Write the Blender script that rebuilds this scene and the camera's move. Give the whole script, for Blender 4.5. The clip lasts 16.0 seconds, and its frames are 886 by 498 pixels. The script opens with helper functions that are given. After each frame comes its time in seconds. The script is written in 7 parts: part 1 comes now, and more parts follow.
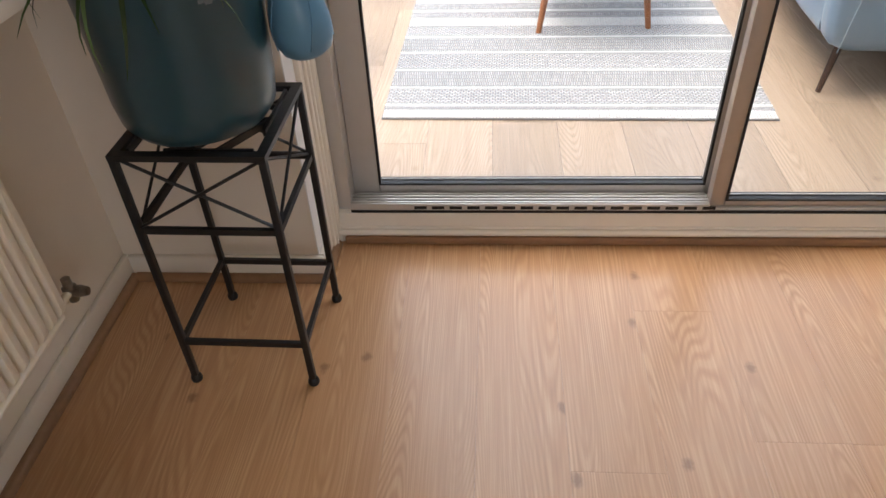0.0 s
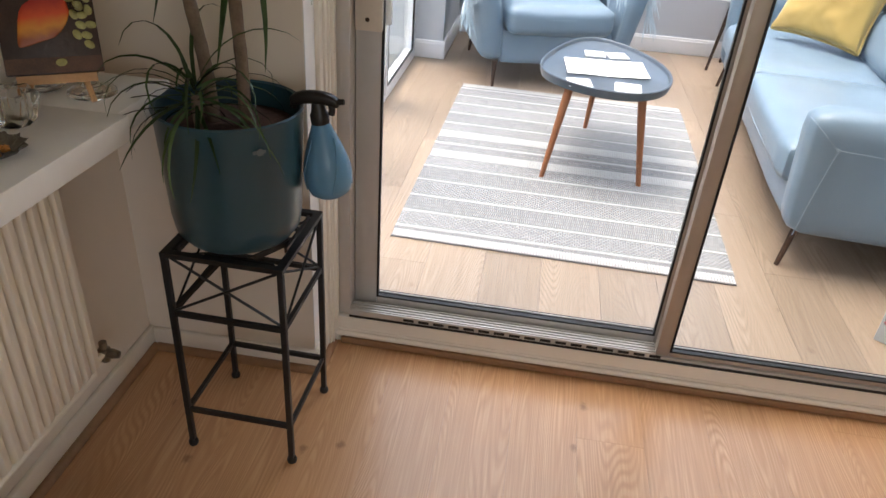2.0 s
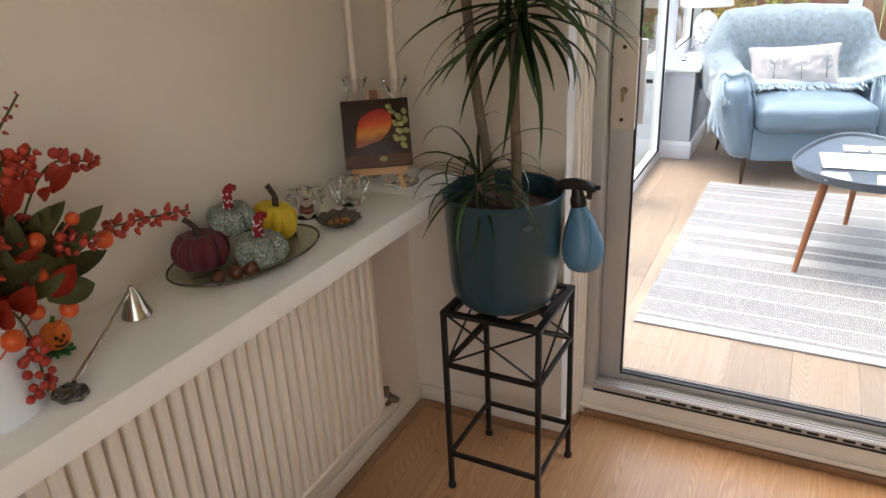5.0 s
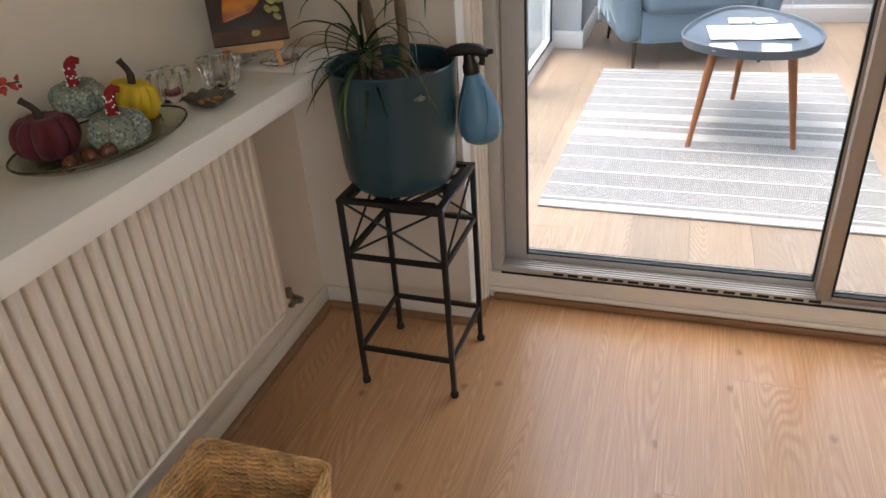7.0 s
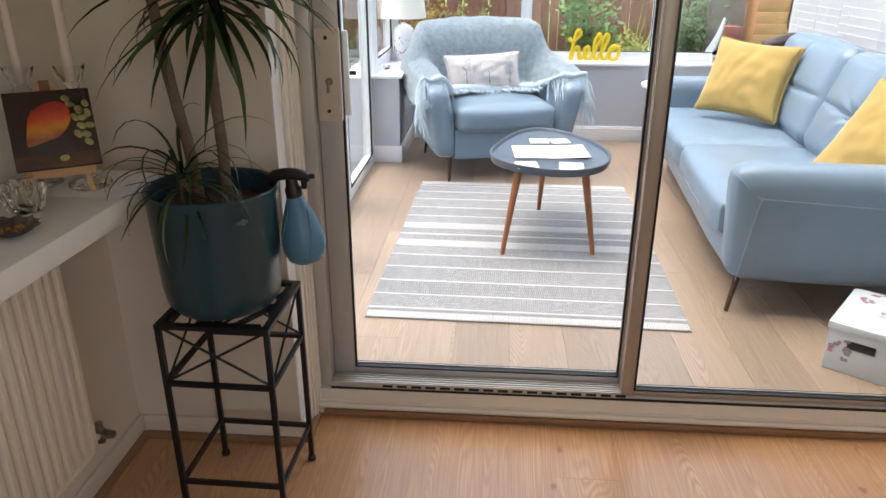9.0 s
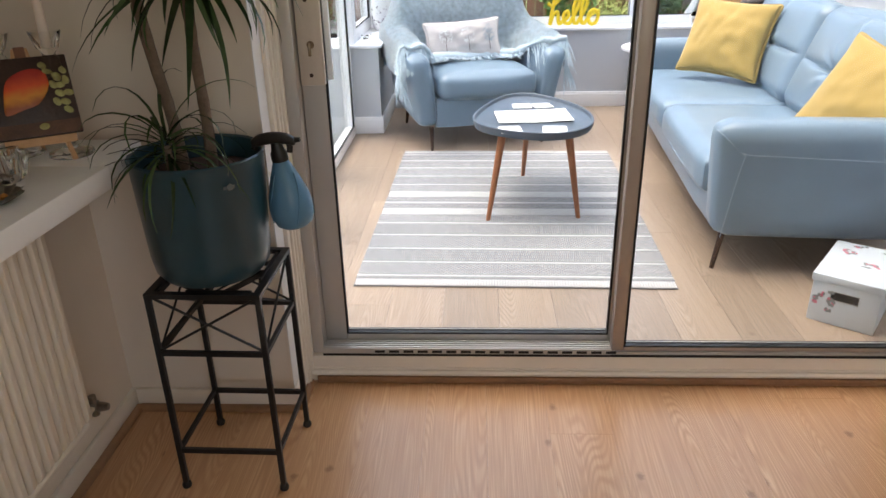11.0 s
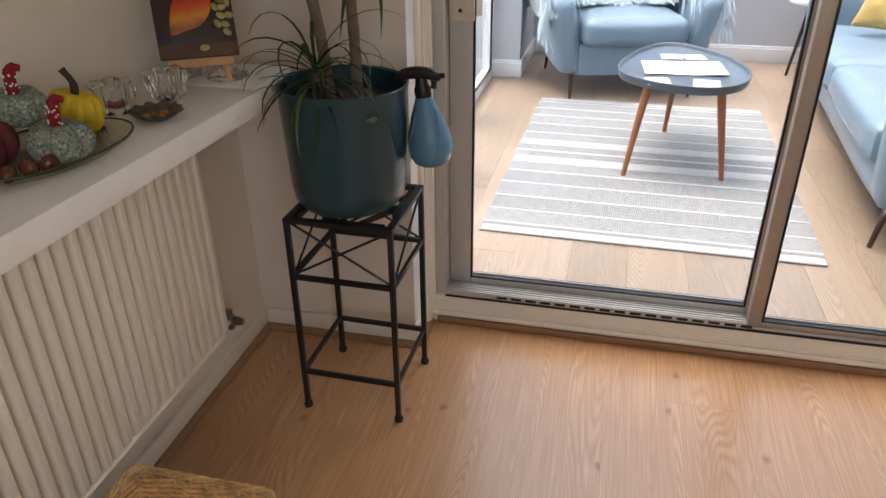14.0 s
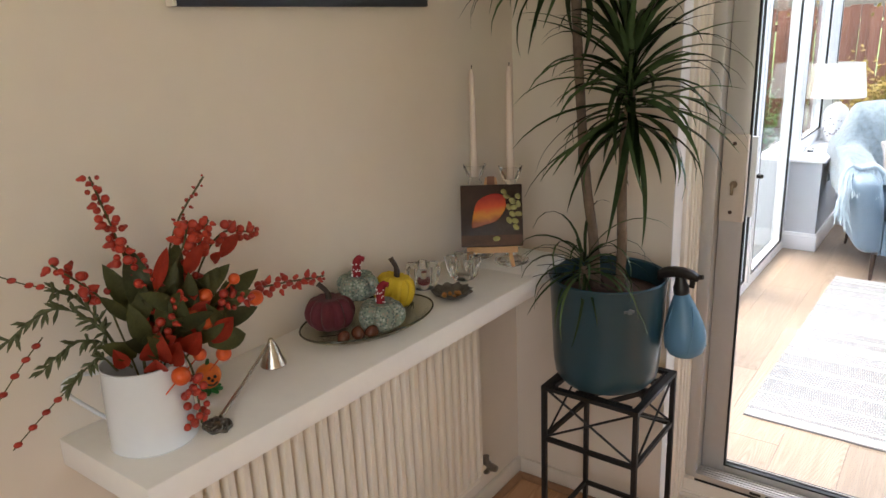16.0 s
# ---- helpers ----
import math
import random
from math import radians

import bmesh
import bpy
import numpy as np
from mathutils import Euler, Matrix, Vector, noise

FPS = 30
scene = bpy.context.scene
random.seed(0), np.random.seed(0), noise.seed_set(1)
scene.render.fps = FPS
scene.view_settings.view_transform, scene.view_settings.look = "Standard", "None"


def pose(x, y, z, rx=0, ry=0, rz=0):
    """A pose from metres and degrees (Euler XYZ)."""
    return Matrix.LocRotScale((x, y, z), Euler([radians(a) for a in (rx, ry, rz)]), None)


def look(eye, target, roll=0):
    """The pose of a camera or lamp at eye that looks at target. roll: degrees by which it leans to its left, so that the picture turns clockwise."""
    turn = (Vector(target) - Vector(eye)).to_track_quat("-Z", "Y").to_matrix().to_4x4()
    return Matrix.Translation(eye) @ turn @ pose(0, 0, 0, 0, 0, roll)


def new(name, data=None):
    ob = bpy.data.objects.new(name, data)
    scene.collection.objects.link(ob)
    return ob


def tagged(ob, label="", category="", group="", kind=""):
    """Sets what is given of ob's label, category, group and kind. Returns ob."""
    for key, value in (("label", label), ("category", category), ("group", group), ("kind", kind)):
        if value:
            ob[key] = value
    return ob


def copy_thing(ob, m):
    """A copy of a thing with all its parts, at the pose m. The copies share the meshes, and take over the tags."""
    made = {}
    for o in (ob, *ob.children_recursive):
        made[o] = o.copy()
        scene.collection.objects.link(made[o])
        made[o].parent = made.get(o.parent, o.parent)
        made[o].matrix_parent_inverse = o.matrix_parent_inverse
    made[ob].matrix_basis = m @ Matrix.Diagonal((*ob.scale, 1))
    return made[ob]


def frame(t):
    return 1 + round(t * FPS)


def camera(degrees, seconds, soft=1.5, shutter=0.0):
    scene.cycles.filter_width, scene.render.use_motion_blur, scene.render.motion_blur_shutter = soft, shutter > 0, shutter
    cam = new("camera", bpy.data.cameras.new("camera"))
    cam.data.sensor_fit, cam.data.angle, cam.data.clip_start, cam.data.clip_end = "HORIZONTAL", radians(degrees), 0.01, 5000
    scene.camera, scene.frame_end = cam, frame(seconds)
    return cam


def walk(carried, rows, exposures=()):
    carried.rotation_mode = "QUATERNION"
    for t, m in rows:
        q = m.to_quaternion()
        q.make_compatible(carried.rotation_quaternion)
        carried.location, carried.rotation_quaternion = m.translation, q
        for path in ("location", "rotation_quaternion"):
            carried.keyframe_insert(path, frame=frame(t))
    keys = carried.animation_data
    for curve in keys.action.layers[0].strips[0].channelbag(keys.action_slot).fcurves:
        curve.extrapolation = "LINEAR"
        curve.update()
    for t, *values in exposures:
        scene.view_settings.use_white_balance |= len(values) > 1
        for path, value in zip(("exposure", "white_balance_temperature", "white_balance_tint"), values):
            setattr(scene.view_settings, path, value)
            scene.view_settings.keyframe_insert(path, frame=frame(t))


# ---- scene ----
cam = camera(63.6, 16.0)
PATH = [
    (0, (0.998, -1.439, 1.267), (0.86, 0.107, 0.005), -2.9),
    (0.5, (1.007, -1.465, 1.316), (0.873, 0.105, 0.084), -2.3),
    (1, (1.047, -1.528, 1.382), (0.924, 0.048, 0.156), 0.4),
    (1.5, (1.072, -1.605, 1.452), (0.932, 0.04, 0.323), 5.8),
    (2, (1.094, -1.657, 1.503), (0.905, 0.042, 0.466), 4.4),
    (2.5, (1.127, -1.796, 1.541), (0.707, -0.081, 0.602), 1.0),
    (3, (1.142, -1.863, 1.556), (0.488, -0.188, 0.68), -1.8),
    (3.5, (1.126, -1.892, 1.567), (0.311, -0.247, 0.774), -2.9),
    (3.7, (1.115, -1.897, 1.567), (0.254, -0.260, 0.805), -2.9),
    (5.8, (1.127, -1.917, 1.479), (0.32, -0.291, 0.639), -2.9),
    (6, (1.124, -1.907, 1.457), (0.391, -0.263, 0.584), -2.9),
    (6.5, (1.126, -1.88, 1.418), (0.5, -0.252, 0.44), -4.6),
    (7, (1.122, -1.868, 1.404), (0.538, -0.236, 0.407), -4.4),
    (7.5, (1.13, -1.859, 1.42), (0.655, -0.174, 0.454), -3.0),
    (8, (1.139, -1.863, 1.443), (0.899, -0.08, 0.57), 0.0),
    (8.5, (1.135, -1.876, 1.455), (0.984, -0.048, 0.659), 0.6),
    (9, (1.138, -1.891, 1.456), (1.001, -0.044, 0.702), 0.1),
    (9.5, (1.13, -1.895, 1.444), (1.014, -0.061, 0.655), -0.4),
    (10, (1.123, -1.899, 1.427), (1.018, -0.074, 0.617), -0.7),
    (12.5, (1.123, -1.909, 1.418), (1.04, -0.087, 0.597), -1.8),
    (13, (1.12, -1.905, 1.415), (1.029, -0.086, 0.59), -1.8),
    (13.5, (1.105, -1.894, 1.406), (0.928, -0.102, 0.537), -0.5),
    (14, (1.081, -1.877, 1.4), (0.673, -0.163, 0.454), -0.5),
    (14.5, (1.082, -1.9, 1.436), (0.334, -0.291, 0.515), -3.1),
    (15, (1.101, -1.942, 1.477), (0.066, -0.442, 0.653), -4.3),
    (15.5, (1.138, -1.969, 1.524), (0.032, -0.476, 0.785), -3.1),
    (16, (1.205, -2.022, 1.596), (0.057, -0.489, 1.018), -2.6),
]
walk(cam, [(t, look(eye, target, roll)) for t, eye, target, roll in PATH],
     exposures=[(0, 2.26), (1.5, 2.18), (2.5, 2.10), (3.5, 2.34), (7, 2.25), (9, 1.95), (13, 1.98), (13.5, 2.1), (14, 2.16), (14.5, 2.34), (15, 2.52), (16, 2.54)])

# ---- light: a bright overcast sky, low soft sun ----
world = bpy.data.worlds.new("sky")
scene.world = world
world.use_nodes = True
_n = world.node_tree.nodes
_sky = _n.new("ShaderNodeTexSky")
_sky.sky_type = "NISHITA"
_sky.sun_disc = False
_sky.sun_elevation = radians(66)
_sky.sun_rotation = radians(-77)
_sky.dust_density = 5.0
_sky.air_density = 0.7
world.node_tree.links.new(_sky.outputs["Color"], _n["Background"].inputs["Color"])
_n["Background"].inputs["Strength"].default_value = 0.15
sun = new("sun", bpy.data.lights.new("sun", "SUN"))
sun.data.energy, sun.data.angle, sun.data.color = 0.75, radians(85), (1.0, 0.97, 0.93)
sun.matrix_basis = look((0, 0, 10), (-0.22, -0.18, 9.0))

# fill light for the room, set in an unseen window assumed in the south wall
win = new("assumed_window_fill", bpy.data.lights.new("assumed_window_fill", "AREA"))
win.data.shape, win.data.size, win.data.size_y = "RECTANGLE", 1.8, 1.2
win.data.energy, win.data.color = 4.3, (1.0, 0.94, 0.87)
win.matrix_basis = pose(2.10, -3.57, 1.55, 90, 0, 0)


# ---- materials ----
def mat(name, color, rough=0.5, metal=0.0, vary=0.0, scale=8.0, bump=0.0, bump_scale=60.0, coat=0.0, spec=0.5, sheen=0.0, trans=0.0, ior=1.45, rand=0.0):
    """A plain material with two scales of variation in colour and a fine relief."""
    m = bpy.data.materials.new(name)
    m.use_nodes = True
    nt = m.node_tree
    p = nt.nodes["Principled BSDF"]
    p.inputs["Base Color"].default_value = (*color, 1)
    p.inputs["Roughness"].default_value = rough
    p.inputs["Metallic"].default_value = metal
    p.inputs["Coat Weight"].default_value = coat
    p.inputs["Specular IOR Level"].default_value = spec
    p.inputs["Sheen Weight"].default_value = sheen
    p.inputs["Transmission Weight"].default_value = trans
    p.inputs["IOR"].default_value = ior
    tc = nt.nodes.new("ShaderNodeTexCoord")
    if vary > 0 or rand > 0:
        big, small = nt.nodes.new("ShaderNodeTexNoise"), nt.nodes.new("ShaderNodeTexNoise")
        big.inputs["Scale"].default_value, small.inputs["Scale"].default_value = scale, scale * 9
        big.inputs["Detail"].default_value = 4
        add = nt.nodes.new("ShaderNodeMath")
        add.operation = "ADD"
        half = nt.nodes.new("ShaderNodeMath")
        half.operation = "MULTIPLY"
        half.inputs[1].default_value = 0.5
        nt.links.new(tc.outputs["Object"], big.inputs["Vector"])
        nt.links.new(tc.outputs["Object"], small.inputs["Vector"])
        nt.links.new(small.outputs["Fac"], half.inputs[0])
        nt.links.new(big.outputs["Fac"], add.inputs[0])
        nt.links.new(half.outputs[0], add.inputs[1])
        span = nt.nodes.new("ShaderNodeMapRange")
        span.inputs[1].default_value, span.inputs[2].default_value = 0.45, 1.05
        span.inputs[3].default_value, span.inputs[4].default_value = 1 - vary, 1 + vary
        nt.links.new(add.outputs[0], span.inputs[0])
        value = span.outputs[0]
        if rand > 0:
            info = nt.nodes.new("ShaderNodeObjectInfo")
            r = nt.nodes.new("ShaderNodeMapRange")
            r.inputs[3].default_value, r.inputs[4].default_value = 1 - rand, 1 + rand
            nt.links.new(info.outputs["Random"], r.inputs[0])
            mul = nt.nodes.new("ShaderNodeMath")
            mul.operation = "MULTIPLY"
            nt.links.new(value, mul.inputs[0])
            nt.links.new(r.outputs[0], mul.inputs[1])
            value = mul.outputs[0]
        hsv = nt.nodes.new("ShaderNodeHueSaturation")
        hsv.inputs["Color"].default_value = (*color, 1)
        nt.links.new(value, hsv.inputs["Value"])
        nt.links.new(hsv.outputs["Color"], p.inputs["Base Color"])
    if bump > 0:
        t = nt.nodes.new("ShaderNodeTexNoise")
        t.inputs["Scale"].default_value, t.inputs["Detail"].default_value = bump_scale, 5
        b = nt.nodes.new("ShaderNodeBump")
        b.inputs["Strength"].default_value, b.inputs["Distance"].default_value = bump, 0.004
        nt.links.new(tc.outputs["Object"], t.inputs["Vector"])
        nt.links.new(t.outputs["Fac"], b.inputs["Height"])
        nt.links.new(b.outputs["Normal"], p.inputs["Normal"])
    return m


def ramp(nt, stops):
    r = nt.nodes.new("ShaderNodeValToRGB")
    while len(r.color_ramp.elements) < len(stops):
        r.color_ramp.elements.new(0.5)
    for e, (at, c) in zip(r.color_ramp.elements, stops):
        e.position, e.color = at, (*c, 1)
    return r


def wood_floor(name, dark, mid, light, rough, ring=1.0, knots=0.5, arcs=0.3, streak=0.7, tones=(0.92, 1.08)):
    """Boards with long grain along y, wandering rings and dark knots; each board shifted by its own random."""
    m = bpy.data.materials.new(name)
    m.use_nodes = True
    nt = m.node_tree
    L = nt.links.new
    p = nt.nodes["Principled BSDF"]
    tc, info = nt.nodes.new("ShaderNodeTexCoord"), nt.nodes.new("ShaderNodeObjectInfo")
    off = nt.nodes.new("ShaderNodeVectorMath")
    off.operation = "MULTIPLY_ADD"
    comb = nt.nodes.new("ShaderNodeCombineXYZ")
    for k in range(3):
        L(info.outputs["Random"], comb.inputs[k])
    L(comb.outputs[0], off.inputs[0])
    off.inputs[1].default_value = (13.0, 37.0, 5.0)
    L(tc.outputs["Object"], off.inputs[2])
    stretch = nt.nodes.new("ShaderNodeMapping")
    stretch.inputs["Scale"].default_value = (5.0, 0.62, 1.0)
    L(off.outputs[0], stretch.inputs["Vector"])
    field = nt.nodes.new("ShaderNodeTexNoise")
    field.inputs["Scale"].default_value, field.inputs["Detail"].default_value = 1.0, 0.9
    L(stretch.outputs[0], field.inputs["Vector"])
    rings = nt.nodes.new("ShaderNodeMath")
    rings.operation = "MULTIPLY"
    rings.inputs[1].default_value = 88.0 * ring
    L(field.outputs["Fac"], rings.inputs[0])
    wave = nt.nodes.new("ShaderNodeMath")
    wave.operation = "PINGPONG"
    wave.inputs[1].default_value = 1.0
    L(rings.outputs[0], wave.inputs[0])
    fine_map = nt.nodes.new("ShaderNodeMapping")
    fine_map.inputs["Scale"].default_value = (170.0, 3.6, 1.0)
    L(off.outputs[0], fine_map.inputs["Vector"])
    fine = nt.nodes.new("ShaderNodeTexNoise")
    fine.inputs["Scale"].default_value, fine.inputs["Detail"].default_value = 1.0, 4
    L(fine_map.outputs[0], fine.inputs["Vector"])
    mix = nt.nodes.new("ShaderNodeMath")
    mix.operation = "MULTIPLY_ADD"
    # the arcs come and go over the board
    mask_map, mask = nt.nodes.new("ShaderNodeMapping"), nt.nodes.new("ShaderNodeTexNoise")
    mask_map.inputs["Scale"].default_value = (9.0, 2.2, 1.0)
    L(off.outputs[0], mask_map.inputs["Vector"])
    L(mask_map.outputs[0], mask.inputs["Vector"])
    mask.inputs["Scale"].default_value, mask.inputs["Detail"].default_value = 1.0, 2.0
    mask_span = nt.nodes.new("ShaderNodeMapRange")
    mask_span.inputs[1].default_value, mask_span.inputs[2].default_value = 0.36, 0.64
    mask_span.inputs[3].default_value, mask_span.inputs[4].default_value = 0.15 * arcs, 1.5 * arcs
    L(mask.outputs["Fac"], mask_span.inputs[0])
    L(mask_span.outputs[0], mix.inputs[1])
    line = nt.nodes.new("ShaderNodeMapRange")
    line.inputs[1].default_value, line.inputs[2].default_value = 0.05, 0.7
    line.inputs[3].default_value, line.inputs[4].default_value = -0.5, 0.5
    L(wave.outputs[0], line.inputs[0])
    L(line.outputs[0], mix.inputs[0])
    f2 = nt.nodes.new("ShaderNodeMath")
    f2.operation = "MULTIPLY_ADD"
    f2.inputs[1].default_value, f2.inputs[2].default_value = streak, 0.55 - 0.5 * streak
    L(fine.outputs["Fac"], f2.inputs[0])
    L(f2.outputs[0], mix.inputs[2])
    r = ramp(nt, [(0.25, dark), (0.55, mid), (0.85, light)])
    L(mix.outputs[0], r.inputs["Fac"])
    # knots: few, oval, from the nearest cell centres
    kmap = nt.nodes.new("ShaderNodeMapping")
    kmap.inputs["Scale"].default_value = (2.9, 2.1, 1.0)
    L(off.outputs[0], kmap.inputs["Vector"])
    vor = nt.nodes.new("ShaderNodeTexVoronoi")
    vor.voronoi_dimensions = "2D"
    vor.inputs["Scale"].default_value = 1.0
    L(kmap.outputs[0], vor.inputs["Vector"])
    kr = nt.nodes.new("ShaderNodeMapRange")
    kr.inputs[1].default_value, kr.inputs[2].default_value = 0.040, 0.068
    kr.inputs[3].default_value, kr.inputs[4].default_value = knots, 0.0
    rough_edge, knot_sum = nt.nodes.new("ShaderNodeTexNoise"), nt.nodes.new("ShaderNodeMath")
    rough_edge.inputs["Scale"].default_value, rough_edge.inputs["Detail"].default_value = 70.0, 3.0
    L(off.outputs[0], rough_edge.inputs["Vector"])
    knot_sum.operation = "MULTIPLY_ADD"
    knot_sum.inputs[1].default_value = 0.05
    L(rough_edge.outputs["Fac"], knot_sum.inputs[0])
    L(vor.outputs["Distance"], knot_sum.inputs[2])
    L(knot_sum.outputs[0], kr.inputs[0])
    kn = nt.nodes.new("ShaderNodeMix")
    kn.data_type = "RGBA"
    L(kr.outputs[0], kn.inputs["Factor"])
    L(r.outputs["Color"], kn.inputs["A"])
    kn.inputs["B"].default_value = (dark[0] * 0.50, dark[1] * 0.42, dark[2] * 0.36, 1)
    hsv = nt.nodes.new("ShaderNodeHueSaturation")
    tone = nt.nodes.new("ShaderNodeMapRange")
    tone.inputs[3].default_value, tone.inputs[4].default_value = tones
    L(info.outputs["Random"], tone.inputs[0])
    L(tone.outputs[0], hsv.inputs["Value"])
    L(kn.outputs["Result"], hsv.inputs["Color"])
    L(hsv.outputs["Color"], p.inputs["Base Color"])
    p.inputs["Roughness"].default_value = rough
    p.inputs["Specular IOR Level"].default_value = 0.65
    b = nt.nodes.new("ShaderNodeBump")
    b.inputs["Strength"].default_value, b.inputs["Distance"].default_value = 0.12, 0.002
    L(mix.outputs[0], b.inputs["Height"])
    L(b.outputs["Normal"], p.inputs["Normal"])
    return m


WALL = mat("warm_white_wall_paint", (0.755, 0.675, 0.578), 0.85, vary=0.03, scale=1.5, bump=0.05, bump_scale=220)
CEIL = mat("ceiling_paint", (0.8, 0.78, 0.75), 0.9, vary=0.02, scale=2, bump=0.05, bump_scale=150)
TRIM = mat("cream_gloss_trim", (0.80, 0.74, 0.655), 0.40, vary=0.04, scale=3, bump=0.03, bump_scale=40)
BEAD = mat("brown_wood_bead", (0.29, 0.16, 0.085), 0.4, vary=0.2, scale=6)
RAD = mat("cream_radiator_enamel", (0.81, 0.735, 0.62), 0.35, vary=0.02, scale=4)
SHELFM = mat("white_shelf_paint", (0.86, 0.835, 0.79), 0.42, vary=0.03, scale=5, bump=0.04, bump_scale=90)
LAMINATE = wood_floor("oak_laminate", (0.355, 0.175, 0.076), (0.465, 0.249, 0.115), (0.63, 0.39, 0.215), 0.30, 1.7, 0.62, 0.15, 0.52, (0.965, 1.035))
OAK = wood_floor("light_oak_boards", (0.212, 0.154, 0.109), (0.282, 0.212, 0.155), (0.365, 0.285, 0.216), 0.36, 1.3, 0.4, 0.20, 0.6, (0.87, 1.11))
ALU = mat("satin_aluminium_frame", (0.53, 0.51, 0.485), 0.42, metal=0.3, vary=0.04, scale=5)
# same aluminium for the fixed panel, shade and floor reflection put into its colour
ALUSHADED = mat("shaded_satin_aluminium", (0.41, 0.355, 0.305), 0.40, metal=0.35, vary=0.04, scale=5)
ALUDARK = mat("dark_track", (0.03, 0.03, 0.03), 0.5)
GASKET = mat("black_rubber_gasket", (0.012, 0.012, 0.012), 0.5)
UPVC = mat("white_upvc", (0.82, 0.83, 0.85), 0.3, vary=0.02, scale=3)
GREYWALL = mat("pale_grey_wall_paint", (0.50, 0.52, 0.55), 0.85, vary=0.03, scale=2, bump=0.05, bump_scale=200)
WHITEPAINT = mat("white_gloss_paint", (0.82, 0.82, 0.82), 0.35, vary=0.02, scale=4)
IRON = mat("black_painted_iron", (0.012, 0.012, 0.013), 0.42, vary=0.25, scale=20, bump=0.1, bump_scale=120)
POT = mat("teal_glazed_plastic", (0.020, 0.058, 0.078), 0.28, vary=0.05, scale=6, coat=0.2)
SOIL = mat("reddish_brown_bark_soil", (0.06, 0.03, 0.022), 0.95, vary=0.5, scale=30, bump=1.0, bump_scale=60)
TRUNK = mat("pale_brown_trunk", (0.16, 0.115, 0.08), 0.85, vary=0.35, scale=25, bump=0.7, bump_scale=70)
LEAF = mat("dark_green_strap_leaf", (0.082, 0.135, 0.054), 0.23, vary=0.25, scale=6, rand=0.4)
LEATHER = mat("pale_blue_leather", (0.168, 0.238, 0.305), 0.30, vary=0.07, scale=7, bump=0.16, bump_scale=260)
PIPING = mat("pale_blue_piping", (0.25, 0.335, 0.415), 0.5)
YELLOW = mat("mustard_yellow_cotton", (0.41, 0.285, 0.085), 0.9, vary=0.06, scale=9, bump=0.25, bump_scale=500, sheen=0.3)
DARKLEG = mat("dark_bronze_leg", (0.07, 0.045, 0.035), 0.35, metal=0.6)
WALNUT = mat("orange_brown_wood_leg", (0.28, 0.105, 0.045), 0.4, vary=0.2, scale=14)
TRAY = mat("slate_blue_lacquer", (0.075, 0.098, 0.125), 0.3, vary=0.05, scale=8)
PAPER = mat("white_paper", (0.85, 0.85, 0.84), 0.8)


def glass_pane(name="clear_glass", tint=(0.985, 0.995, 0.99)):
    m = bpy.data.materials.new(name)
    m.use_nodes = True
    nt = m.node_tree
    out = nt.nodes["Material Output"]
    thin, gloss, mixer, edge = (nt.nodes.new("ShaderNode" + k) for k in ("BsdfTransparent", "BsdfGlossy", "MixShader", "LayerWeight"))
    thin.inputs["Color"].default_value = (*tint, 1)
    gloss.inputs["Roughness"].default_value = 0.01
    edge.inputs["Blend"].default_value = 0.5
    rise, span = nt.nodes.new("ShaderNodeMath"), nt.nodes.new("ShaderNodeMath")
    rise.operation, span.operation = "POWER", "MULTIPLY_ADD"
    rise.inputs[1].default_value = 5.0
    span.inputs[1].default_value, span.inputs[2].default_value = 0.7, 0.018
    nt.links.new(edge.outputs["Facing"], rise.inputs[0])
    nt.links.new(rise.outputs[0], span.inputs[0])
    nt.links.new(span.outputs[0], mixer.inputs[0])
    nt.links.new(thin.outputs[0], mixer.inputs[1])
    nt.links.new(gloss.outputs[0], mixer.inputs[2])
    nt.links.new(mixer.outputs[0], out.inputs["Surface"])
    return m


GLASS = glass_pane()
CRYSTAL = mat("cut_clear_glass", (0.97, 0.98, 0.98), 0.03, trans=1.0, ior=1.30)


# ---- tools for shapes ----
def part(name, bm, material, parent=None, label="", smooth=True, at=None):
    """Links a bmesh as one mesh object, under a thing or a part when a parent is given."""
    me = bpy.data.meshes.new(name)
    bmesh.ops.recalc_face_normals(bm, faces=bm.faces)
    bm.to_mesh(me)
    bm.free()
    for mm in material if isinstance(material, (list, tuple)) else [material]:
        me.materials.append(mm)
    if smooth:
        me.shade_smooth()
        me.set_sharp_from_angle(angle=radians(38))
    ob = new(name, me)
    if at is not None:
        ob.matrix_basis = at
    if parent is not None:
        ob.parent = parent
    if label:
        ob["label"] = label
    return ob


def share(name, me, parent, m):
    ob = new(name, me)
    ob.parent = parent
    ob.matrix_basis = m
    return ob


def empty(name, m=None):
    ob = new(name)
    ob.empty_display_size = 0.1
    if m is not None:
        ob.matrix_basis = m
    return ob


def box(x0, x1, y0, y1, z0, z1, bevel=0.0, seg=2, bm=None):
    bm = bm or bmesh.new()
    r = bmesh.ops.create_cube(bm, size=1.0, matrix=Matrix.Translation(((x0 + x1) / 2, (y0 + y1) / 2, (z0 + z1) / 2)) @ Matrix.Diagonal((x1 - x0, y1 - y0, z1 - z0, 1)))
    if bevel > 0:
        edges = list({e for v in r["verts"] for e in v.link_edges})
        bmesh.ops.bevel(bm, geom=edges, offset=bevel, segments=seg, affect="EDGES", profile=0.5)
    return bm


